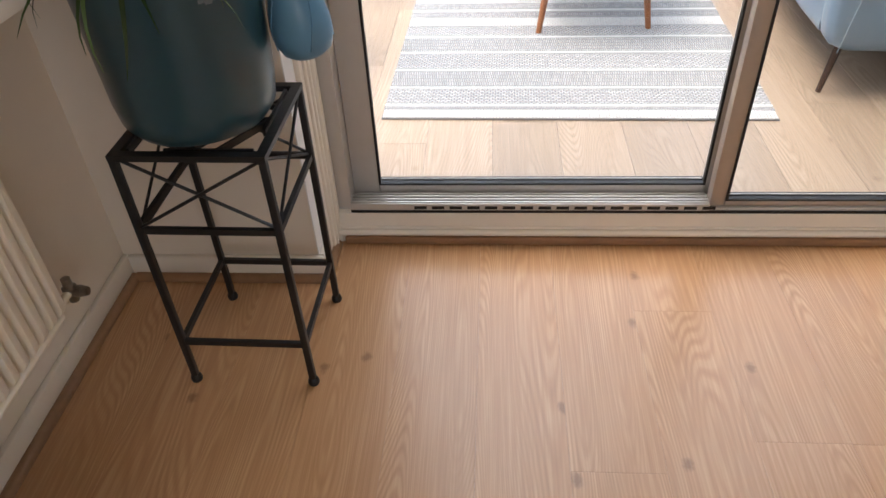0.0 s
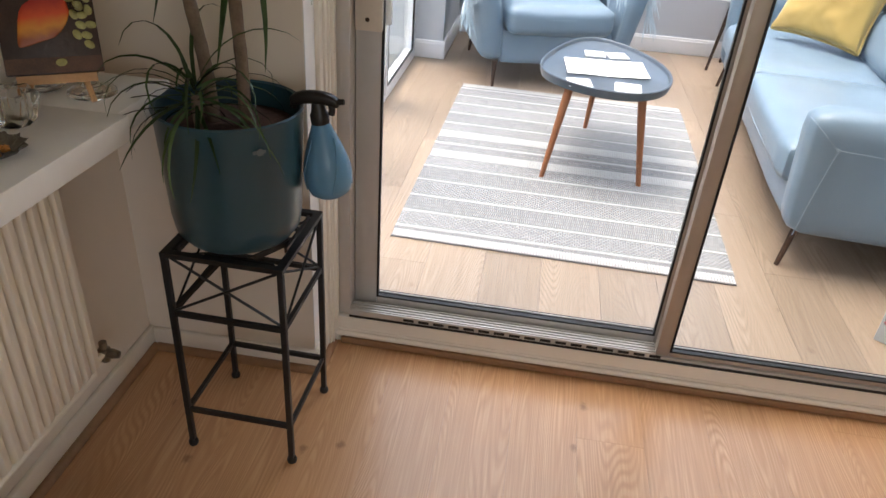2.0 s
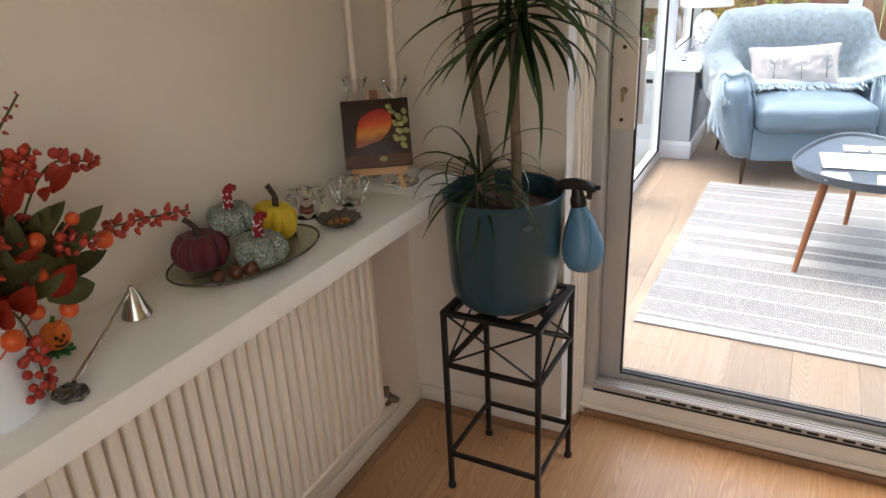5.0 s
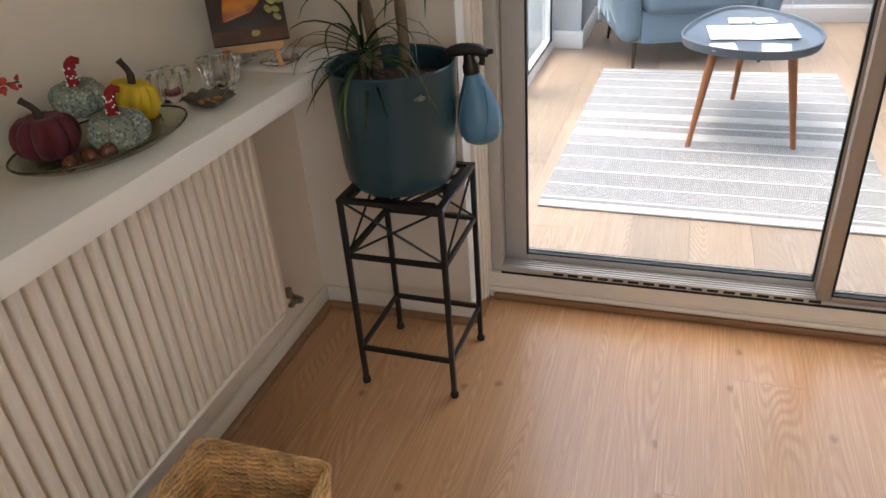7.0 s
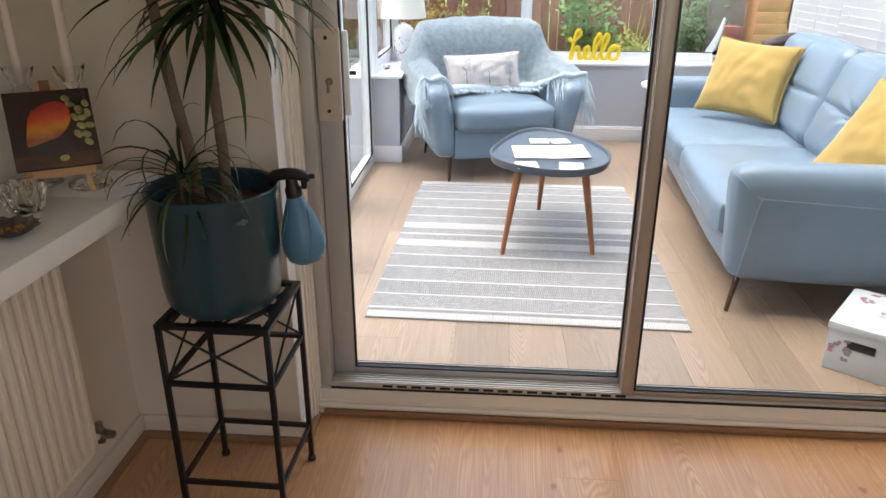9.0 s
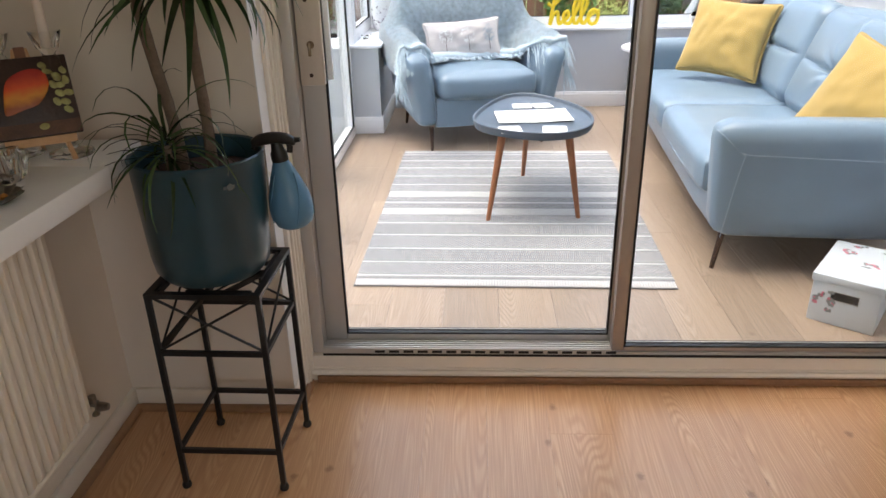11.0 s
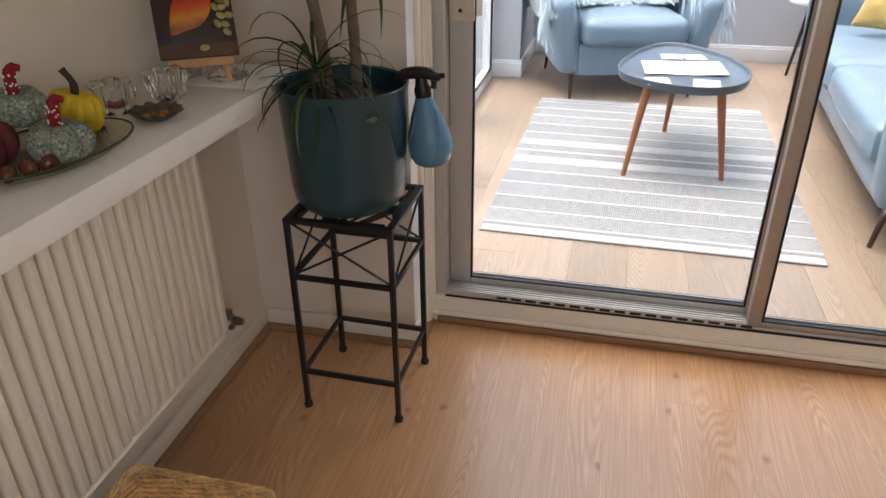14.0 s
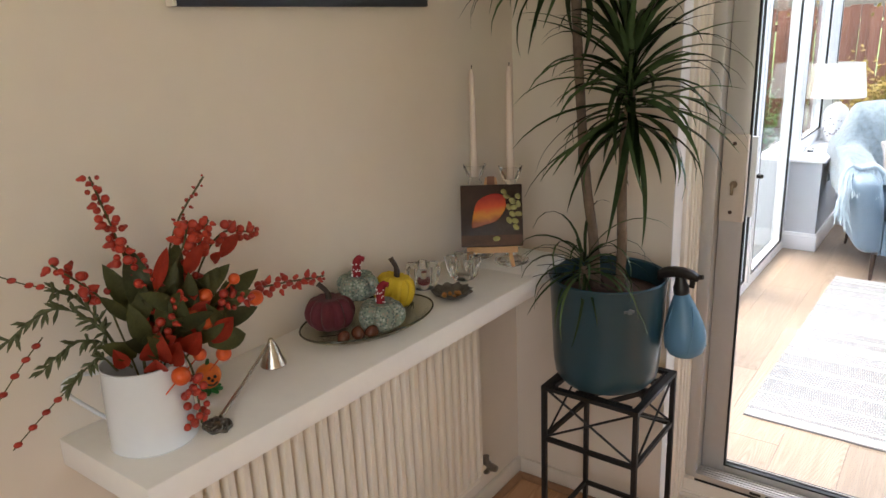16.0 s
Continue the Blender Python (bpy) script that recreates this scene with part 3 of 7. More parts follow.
# ---- radiator and shelf ----
def radiator(y0, y1, z0, z1):
    ob = tagged(empty("radiator", pose(0, 0, 0)), "cream enamelled ribbed panel radiator on the wall", "radiator")
    # front sheet pressed into ribs
    n = max(2, round((y1 - y0) / 0.0367))
    step = (y1 - y0) / n
    bm = bmesh.new()
    rows = []
    zs = [(z0, 0.0), (z0 + 0.024, 0.0), (z0 + 0.030, 0.62), (z0 + 0.044, 1.0), (z1 - 0.044, 1.0), (z1 - 0.030, 0.62), (z1 - 0.024, 0.0), (z1, 0.0)]
    prof = [(0.0, 0.0), (0.17, 0.0), (0.24, 0.90), (0.29, 1.0), (0.50, 1.03), (0.71, 1.0), (0.76, 0.90), (0.83, 0.0)]
    ys = [(y0 + (k + a) * step, b) for k in range(n) for a, b in prof] + [(y1, 0.0)]
    for z, on in zs:
        rows.append([bm.verts.new((0.103 + 0.024 * on * b, y, z)) for y, b in ys])
    for a, b in zip(rows, rows[1:]):
        for k in range(len(ys) - 1):
            bm.faces.new((a[k], a[k + 1], b[k + 1], b[k]))
    part("front_panel", bm, RAD, ob)
    bm = box(0.045, 0.050, y0, y1, z0, z1, 0.002)
    tube([(0.105, y0 + 0.01, z0 + 0.012), (0.105, y1 - 0.01, z0 + 0.012)], 0.009, 10, bm)
    tube([(0.105, y0 + 0.01, z1 - 0.012), (0.105, y1 - 0.01, z1 - 0.012)], 0.009, 10, bm)
    box(0.045, 0.108, y0, y0 + 0.004, z0 + 0.02, z1 - 0.02, bm=bm)
    box(0.045, 0.108, y1 - 0.004, y1, z0 + 0.02, z1 - 0.02, bm=bm)
    part("back_panel", bm, RAD, ob)
    bm = bmesh.new()
    k = y0 + 0.012
    while k < y1 - 0.012:
        box(0.052, 0.104, k, k + 0.004, z1 - 0.012, z1 - 0.004, bm=bm)
        k += 0.016
    part("top_grille", bm, RAD, ob, smooth=False)
    for y in (y0 + 0.15, y1 - 0.15):
        part("wall_bracket", box(0.0, 0.05, y - 0.02, y + 0.02, z0 + 0.05, z1 - 0.05, 0.003), RAD, ob)
    # valve at the door end with its tail pipe
    v = part("valve", lathe([(0, -0.028), (0.011, -0.028), (0.012, -0.008), (0.016, -0.006), (0.016, 0.010), (0.011, 0.014), (0.010, 0.034), (0, 0.036)], 16, m=pose(0.078, y1 + 0.08, z0 + 0.005)), STEEL, ob, "tarnished chrome radiator valve")
    part("valve_cap", lathe([(0, 0), (0.013, 0), (0.014, 0.012), (0.010, 0.030), (0, 0.031)], 12, m=pose(0.088, y1 + 0.08, z0 + 0.004, 0, 90, 0)), STEEL, v)
    bm = tube([(0.078, y1 + 0.0, z0 + 0.006), (0.078, y1 + 0.07, z0 + 0.006)], 0.009, 10)
    tube([(0.078, y1 + 0.08, z0 - 0.02), (0.04, y1 + 0.08, z0 - 0.03), (0.0, y1 + 0.08, z0 - 0.03)], 0.0075, 10, bm)
    part("tail_pipe", bm, RAD, v, "cream painted pipe")
    return ob


STEEL = mat("tarnished_steel", (0.30, 0.28, 0.25), 0.3, metal=1.0, vary=0.2, scale=30)
RY0, RY1 = -1.40, -0.415
radiator(RY0, RY1, 0.238, 0.885)
SH = 0.953                # shelf top
shelf = tagged(empty("radiator_shelf"), "thick white painted shelf above the radiator", "shelf")
bm = box(0.0, 0.290, -1.55, -0.410, SH - 0.052, SH, 0.003)
for v in bm.verts:
    if v.co.x > 0.15:
        v.co.x += 0.018 * (v.co.y + 0.98) / 0.57      # the front runs a little out of line with the wall
part("board", bm, SHELFM, shelf)
part("end_board", box(0.0, 0.282, -0.409, -0.185, SH - 0.052, SH - 0.0015, 0.003), SHELFM, shelf, "short white end piece of the shelf")
for y in (-1.46, -0.47):
    bm = tube(smooth_path([(0.012, y, SH - 0.12), (0.05, y, SH - 0.11), (0.09, y, SH - 0.08), (0.10, y, SH - 0.053)], 4), 0.011, 8)
    lathe([(0, 0), (0.018, 0), (0.016, 0.010), (0, 0.012)], 14, bm, m=pose(0.0, y, SH - 0.12, 0, 90, 0))
    part("bracket", bm, SHELFM, shelf, "white support knob")


# ---- plant stand ----
def plant_stand():
    st = tagged(empty("plant_stand", pose(0.4535, -0.236, 0, 0, 0, -1.0)), "square black iron plant stand with crossed braces on bare floor", "plant stand")
    a, h, w = 0.139, 0.612, 0.0145
    leg = None
    for sx, sy in ((-1, -1), (1, -1), (1, 1), (-1, 1)):
        if leg is None:
            bm = box(-w / 2, w / 2, -w / 2, w / 2, 0.006, h - 0.012, 0.0015)
            lathe([(0, 0.0), (0.012, 0.0), (0.0135, 0.006), (0.012, 0.014), (0.008, 0.02)], 14, bm)
            leg = part("leg", bm, IRON, st, at=pose(sx * a, sy * a, 0))
        else:
            share("leg", leg.data, st, pose(sx * a, sy * a, 0))
    b = a - w / 2
    for z, name in ((0.128, "lower_rail"), (0.440, "middle_rail")):
        for k in range(4):
            m = pose(0, 0, z, 0, 0, 90 * k)
            part(name, box(-b, b, -a - 0.005, -a + 0.005, -0.007, 0.007), IRON, st, smooth=False, at=m)
    for k in range(4):
        m = pose(0, 0, 0, 0, 0, 90 * k)
        bm = tube([(-b, -a, 0.448), (b, -a, h - 0.014)], 0.0035, 6)
        tube([(b, -a + 0.004, 0.448), (-b, -a + 0.004, h - 0.014)], 0.0035, 6, bm)
        part("cross_brace", bm, IRON, st, at=m)
    e = a + w / 2
    bm = bmesh.new()
    for k in range(4):
        m = pose(0, 0, 0, 0, 0, 90 * k)
        c = bmesh.new()
        box(-e, e - 0.019, -e, -e + 0.019, h - 0.012, h, bm=c)
        c.transform(m)
        me = bpy.data.meshes.new("t")
        c.to_mesh(me)
        c.free()
        bm.from_mesh(me)
        bpy.data.meshes.remove(me)
    part("top_frame", bm, IRON, st, smooth=False)
    # star of flat bars inside the top frame
    for k in range(8):
        t = radians(22.5 + 45 * k)
        r = 0.118 / max(abs(math.cos(t)), abs(math.sin(t)))
        r2 = 0.118 * 1.0
        t2 = t + radians(67.5)
        q = 0.118 / max(abs(math.cos(t2)), abs(math.sin(t2)))
        p0, p1 = Vector((r * math.cos(t), r * math.sin(t), h - 0.008)), Vector((q * math.cos(t2), q * math.sin(t2), h - 0.008))
        part("lattice_bar", bar(p0, p1, 0.006, 0.014), IRON, st, smooth=False)
    part("lattice_bar", bar((-0.118, 0, h - 0.009), (0.118, 0, h - 0.009), 0.006, 0.014), IRON, st, smooth=False)
    part("diagonal_strut", bar((-a, -a + 0.01, 0.445), (-a + 0.14, a - 0.03, h - 0.014), 0.012), IRON, st, smooth=False)
    return st


plant_stand()
POTC = (0.440, -0.236, 0.613)
pot = tagged(empty("plant_pot", pose(*POTC)), "glossy dark teal cylindrical plant pot on the iron stand", "plant pot")
part("body", lathe([(0, 0.0), (0.10, 0.0), (0.128, 0.008), (0.144, 0.03), (0.150, 0.07), (0.161, 0.308), (0.164, 0.318), (0.161, 0.322), (0.155, 0.318), (0.152, 0.28), (0.150, 0.262), (0, 0.262)], 64), POT, pot)
bm = lathe([(0.1515, 0.264), (0.11, 0.272), (0.05, 0.276), (0, 0.277)], 40)
part("soil", bm, SOIL, pot, "reddish brown bark soil")
bm = lathe([(0, 0), (0.010, 0), (0.009, 0.0012), (0, 0.0014)], 5, m=pose(0, 0, 0.006, 0, 0, 18))
box(-0.015, 0.015, -0.006, 0.002, 0.0, 0.001, bm=bm)
part("maker_mark", bm, mat("pale_mark", (0.11, 0.14, 0.16), 0.5), pot, "small pale printed mark", at=pose(0.112, -0.1196, 0.27, 90, 0, 43) @ Matrix.Scale(0.95, 4))


# ---- dracaena ----
def leaf_mesh(length, rise, droop, width):
    """A strap leaf along +x that rises and then hangs, folded along its middle."""
    bm = bmesh.new()
    n = 8
    p, ang, rows = Vector((0.008, 0, 0)), rise, []
    for k in range(n + 1):
        t = k / n
        w = width * (0.55 + 0.45 * min(1, t * 5)) * (1 - t ** 2.2) + 0.0004
        fold = 0.35 * w
        side = Vector((0, 1, 0))
        up = Vector((-math.sin(ang), 0, math.cos(ang)))
        rows.append([bm.verts.new(p - side * w + up * fold), bm.verts.new(p), bm.verts.new(p + side * w + up * fold)])
        p = p + Vector((math.cos(ang), 0, math.sin(ang))) * (length / n)
        ang -= droop / n * (0.5 + 1.4 * t)
    for a, b in zip(rows, rows[1:]):
        bm.faces.new((a[0], a[1], b[1], b[0]))
        bm.faces.new((a[1], a[2], b[2], b[1]))
    bmesh.ops.solidify(bm, geom=bm.faces[:], thickness=0.0007)
    me = bpy.data.meshes.new("leaf")
    bm.to_mesh(me)
    bm.free()
    me.materials.append(LEAF)
    me.shade_smooth()
    return me


def dracaena():
    rng = random.Random(5)
    pl = tagged(empty("dracaena_plant", pose(POTC[0], POTC[1], POTC[2] + 0.265)), "tall dracaena with bare canes and drooping green strap leaves", "plant")
    def trunk(pts, r0, r1):
        path = smooth_path(pts, 10)
        n = len(path)
        rad = [(r0 + (r1 - r0) * k / n) * (1 + 0.06 * ((k % 4) == 0) + 0.04 * rng.random()) for k in range(n)]
        part("trunk", tube(path, rad, 12), TRUNK, pl)
        return path[-1]
    top1 = trunk([(-0.035, 0.0, -0.03), (-0.045, 0.0, 0.14), (-0.075, 0.005, 0.33), (-0.10, 0.01, 0.60), (-0.12, 0.01, 0.93)], 0.0145, 0.0115)
    top2 = trunk([(0.035, 0.0, -0.03), (0.038, 0.0, 0.14), (0.034, 0.0, 0.34), (0.05, 0.0, 0.56)], 0.014, 0.0115)
    top3 = trunk([(-0.045, -0.05, -0.03), (-0.044, -0.06, 0.05), (-0.040, -0.068, 0.085)], 0.012, 0.009)
    for centre, count, lo, hi, depth, dr, wd in ((top1, 96, 0.26, 0.40, 0.15, (0.9, 2.4), 0.0105), (top2, 120, 0.22, 0.37, 0.20, (0.7, 2.3), 0.0105), (top3, 46, 0.13, 0.29, 0.07, (0.9, 3.0), 0.0048)):
        meshes = []
        for k in range(36):
            u = (k // 3) / 11
            meshes.append(leaf_mesh(lo + (hi - lo) * rng.random(), 1.15 - 1.45 * u + rng.uniform(-0.22, 0.22), dr[0] + (dr[1] - dr[0]) * rng.random() * (1.1 - 0.5 * u), wd * rng.uniform(0.8, 1.15)))
        for k in range(count):
            u = k / count
            j = 3 * min(11, int(u * 12)) + rng.randrange(3)
            z = depth * (0.5 - u)
            share("leaf", meshes[j], pl, pose(centre.x, centre.y, centre.z + z, rng.uniform(-20, 20), rng.uniform(-18, 18), 137.5 * k + rng.uniform(-26, 26)))
    return pl


dracaena()


# ---- sofa ----
def leg(h, r0, r1, lean):
    return tube([(lean[0], lean[1], 0.0), (0, 0, h)], [r0, r1], 12)


def sofa():
    LEN, DEP = 2.50, 0.98
    s = tagged(empty("sofa", pose(2.09, 0.94, F, 0, 0, -4.2)), "pale blue leather two-cushion sofa with bronze legs", "sofa")
    # local x runs into the seat, y along the sofa
    ah = 0.665

    def arm_bend(p, u):
        # sides lean out towards the top, the top falls a little to the back
        t = (p.z + 0.24) / 0.48
        p = p.copy()
        p.y *= 0.86 + 0.14 * t
        p.x -= 0.03 * (1 - t) * (1 if u.x < 0 else 0) * -1
        return p

    for y in (0.09, LEN - 0.09):
        a = part("arm", cushion(DEP - 0.02, 0.19, 0.50, 0.07, (0.004, 0.008, 0.006), 12, arm_bend, m=pose(DEP / 2, y, 0.145 + 0.26)), LEATHER, s)
        f = y - 0.096 if y < 1 else y + 0.096
        bm = tube(smooth_path([(0.075, f + 0.014, 0.165), (0.10, f + 0.003, 0.38), (0.125, f - 0.0, 0.525), (0.155, f, 0.53), (0.55, f - 0.001, 0.515), (0.95, f + 0.002, 0.50)], 6), 0.0022, 6)
        tube(smooth_path([(0.012, f + 0.06, 0.62), (0.03, f + 0.02, 0.61), (0.125, f, 0.525)], 5), 0.002, 6, bm)
        part("piping", bm, PIPING, a, "pale stitched seam")
    part("base", cushion(DEP - 0.10, LEN - 0.32, 0.20, 0.04, (0.004, 0, 0), 8, m=pose(DEP / 2 - 0.01, LEN / 2, 0.26)), LEATHER, s)
    part("back_frame", cushion(0.20, LEN - 0.04, 0.70, 0.06, (0, 0, 0), 8, m=pose(DEP - 0.11, LEN / 2, 0.15 + 0.36)), LEATHER, s)
    cw = (LEN - 0.36) / 2

    def soft(p, u):
        # shallow wrinkles of a sat-on cushion
        w = noise.noise((p.x * 5, p.y * 4, 1.7)) + 0.5 * noise.noise((p.x * 17 + p.y * 6, p.y * 5, 4.2))
        return p + Vector((0, 0, 0.012 * w * (1 - u.x ** 4) * (1 - u.y ** 4) * (u.z > 0)))
    for k in range(2):
        y = 0.18 + cw * (k + 0.5)
        c = part("seat_cushion", cushion(0.74, cw - 0.008, 0.18, 0.055, (0.012, 0.003, 0.022), 14, m=pose(0.375, y, 0.375), bend=soft), LEATHER, s)
        part("piping", tube(smooth_path([(0.008, y - cw / 2 + 0.06, 0.335), (-0.006, y, 0.335), (0.008, y + cw / 2 - 0.06, 0.335)], 5), 0.0025, 6), PIPING, c)

        def tuft(p, u):
            p = p.copy()
            if u.x < 0:
                seam = 0.030 * math.exp(-(abs(u.z + 0.08 - 0.05 * u.y ** 2) / 0.05)) * (1 - u.y ** 4)
                seam += 0.028 * math.exp(-(abs(u.y - 0.06 * u.z) / 0.045)) * (1 - 0.5 * max(0, -u.z)) * (1 - u.z ** 4)
                pull = math.hypot(u.y * 1.1, u.z + 0.08)
                ray = math.atan2(u.z + 0.08, u.y)
                crease = seam + 0.030 * math.exp(-(pull / 0.16) ** 2) + 0.008 * math.sin(9 * ray) * math.exp(-(pull / 0.35) ** 2)
                p.x += crease
            return p
        part("back_cushion", cushion(0.22, cw - 0.006, 0.56, 0.08, (0.045, 0.003, 0.03), 56, tuft, m=pose(0.815, y, 0.70, 0, 20, 0)), LEATHER, s)
    for x, y, lx, ly in ((0.10, 0.07, -0.03, -0.02), (0.88, 0.10, 0.03, -0.02), (0.10, LEN - 0.07, -0.03, 0.02), (0.88, LEN - 0.07, 0.03, 0.02)):
        part("leg", tube([(x + lx, y + ly, 0.0), (x, y, 0.17)], [0.010, 0.015], 12), DARKLEG, s, "slim bronze metal leg")
    return s


sofa()


def scatter_cushion(name, w, h, d, m, material, label, group="", seed=1):
    """A square pillow with pulled corners and soft folds."""
    rng = random.Random(seed)
    ph = [rng.uniform(0, 6) for _ in range(6)]

    def bend(p, u):
        p = p.copy()
        pinch = abs(u.x) ** 3 * abs(u.z) ** 3
        p.x *= 1 - 0.07 * (1 - u.z ** 2) * abs(u.x) + 0.03 * pinch
        p.z *= 1 - 0.07 * (1 - u.x ** 2) * abs(u.z) + 0.03 * pinch
        fall = (1 - u.x ** 2) ** 0.5 * (1 - u.z ** 2) ** 0.5 if abs(u.x) < 1 and abs(u.z) < 1 else 0
        p.y *= 0.10 + 0.90 * fall ** 0.8
        fold = noise.noise((2.2 * u.x + ph[2], 3.0 * u.z + ph[3], ph[4])) + 0.6 * noise.noise((5.0 * u.x - 3.0 * u.z + ph[3], 2.0 * u.z + 3.0 * u.x, ph[5]))
        p.y += 0.013 * fold * fall * (1 if u.y < 0 else -1)
        p.y += 0.012 * math.sin(11 * u.x + 5 * u.z + ph[1]) * max(0, -u.z) ** 1.5 * (1 - u.z ** 2) ** 0.5 * (1 - u.x ** 2) * (1 if u.y < 0 else -1)
        p.y += 0.004 * math.sin(3 * u.x + 2 * u.z + ph[0]) * fall + 0.005 * math.sin(2 * u.x - 6 * u.z + ph[1]) * max(0, -u.z) * fall
        return p
    ob = tagged(part(name, cushion(w, d, h, 0.03, (0, 0, 0), 34, bend), material, at=m), label, "cushion", group)
    return ob


scatter_cushion("scatter_cushion", 0.52, 0.475, 0.20, pose(2.68, 2.72, F + 0.735, -24, 3, -42), YELLOW, "mustard yellow square cushion leaning on the sofa's far end", "yellow cushions", 3)
scatter_cushion("scatter_cushion", 0.52, 0.49, 0.17, pose(2.805, 1.19, F + 0.660, -26, 16, -62), YELLOW, "mustard yellow square cushion leaning on the sofa back", "yellow cushions", 8)


# ---- armchair ----
AC = pose(1.10, 3.31, F, 0, 0, 16)


def armchair():
    a = tagged(empty("armchair", AC), "pale blue leather armchair with flared arms and bronze legs", "armchair")
    # local: front is -y
    for s in (-1, 1):
        def bend(p, u, s=s):
            p = p.copy()
            t = (p.z + 0.25) / 0.5
            p.x += s * (0.085 * t - 0.03) * 0.9
            p.y += 0.05 * (1 - t) * (1 if u.y < 0 else 0)
            p.z -= 0.07 * max(0, -u.y) * t + 0.01 * t * max(0, u.y)
            return p
        arm = part("arm", cushion(0.17, 0.86, 0.56, 0.075, (0.006, 0.01, 0.0), 12, bend, m=pose(s * 0.43, 0.0, 0.43)), LEATHER, a)
        part("piping", tube(smooth_path([(s * 0.365, -0.385, 0.16), (s * 0.375, -0.425, 0.40), (s * 0.40, -0.435, 0.58), (s * 0.46, -0.425, 0.625)], 5), 0.002, 6), PIPING, arm)
    part("base", cushion(0.72, 0.74, 0.22, 0.03, (0, 0.003, 0), 8, m=pose(0, -0.02, 0.255)), LEATHER, a)
    c = part("seat_cushion", cushion(0.685, 0.66, 0.17, 0.055, (0.002, 0.014, 0.034), 14, m=pose(0, -0.115, 0.425)), LEATHER, a)
    part("piping", tube(smooth_path([(-0.325, -0.434, 0.440), (0, -0.459, 0.446), (0.325, -0.434, 0.440)], 6), 0.0022, 6), PIPING, c)

    def bk(p, u):
        p = p.copy()
        t = max(0, u.z)
        p.x *= 1 - 0.10 * t * t
        p.z -= 0.07 * u.x ** 2 * t
        return p
    part("backrest", cushion(0.90, 0.21, 0.66, 0.09, (0.01, 0.03, 0.01), 14, bk, m=pose(0, 0.34, 0.645, -10, 0, 0)), LEATHER, a)
    for x, y in ((-0.385, -0.36), (0.385, -0.36), (-0.40, 0.38), (0.40, 0.38)):
        part("leg", tube([(x * 1.03, y * 1.12, 0.0), (x, y, 0.16)], [0.009, 0.017], 12), DARKLEG, a, "slim bronze metal leg")
    return a


armchair()


# ---- coffee table ----
def egg_outline(n=72):
    """A rounded, three-cornered tray outline: broad towards the door, narrow at the far end."""
    out = []
    for k in range(n):
        t = 2 * math.pi * k / n
        out.append(Vector((0.300 * math.cos(t) * (1 - 0.28 * math.sin(t)) * (1 + 0.05 * math.cos(t) ** 2 * -math.sin(t)), 0.125 + 0.462 * math.sin(t) + 0.02 * math.cos(3 * t))))
    return out


def coffee_table():
    t = tagged(empty("coffee_table", pose(1.425, 1.80, F)), "slate blue tray-top coffee table with three wooden legs", "table")
    h = 0.485
    out = egg_outline()
    c = sum(out, Vector((0, 0))) / len(out)
    bm = bmesh.new()

    def ring(f, z):
        return [bm.verts.new((c.x + (p.x - c.x) * f, c.y + (p.y - c.y) * f, z)) for p in out]
    rings = [ring(0.93, h - 0.045), ring(0.97, h - 0.04), ring(0.99, h - 0.02), ring(1.0, h), ring(0.985, h + 0.002), ring(0.965, h - 0.002), ring(0.95, h - 0.016), ring(0.93, h - 0.02)]
    n = len(out)
    for a, b in zip(rings, rings[1:]):
        for k in range(n):
            bm.faces.new((a[k], a[(k + 1) % n], b[(k + 1) % n], b[k]))
    bm.faces.new(rings[0])
    bm.faces.new(rings[-1])
    part("tray_top", bm, TRAY, t)
    for fx, fy, tx, ty in ((-0.237, -0.265, -0.165, -0.19), (0.232, -0.235, 0.165, -0.20), (-0.012, 0.46, 0.0, 0.33)):
        part("leg", tube([(fx, fy, 0), (tx, ty, h - 0.043)], [0.0115, 0.021], 16), WALNUT, t, "tapered orange-brown wooden leg")
    return t


coffee_table()

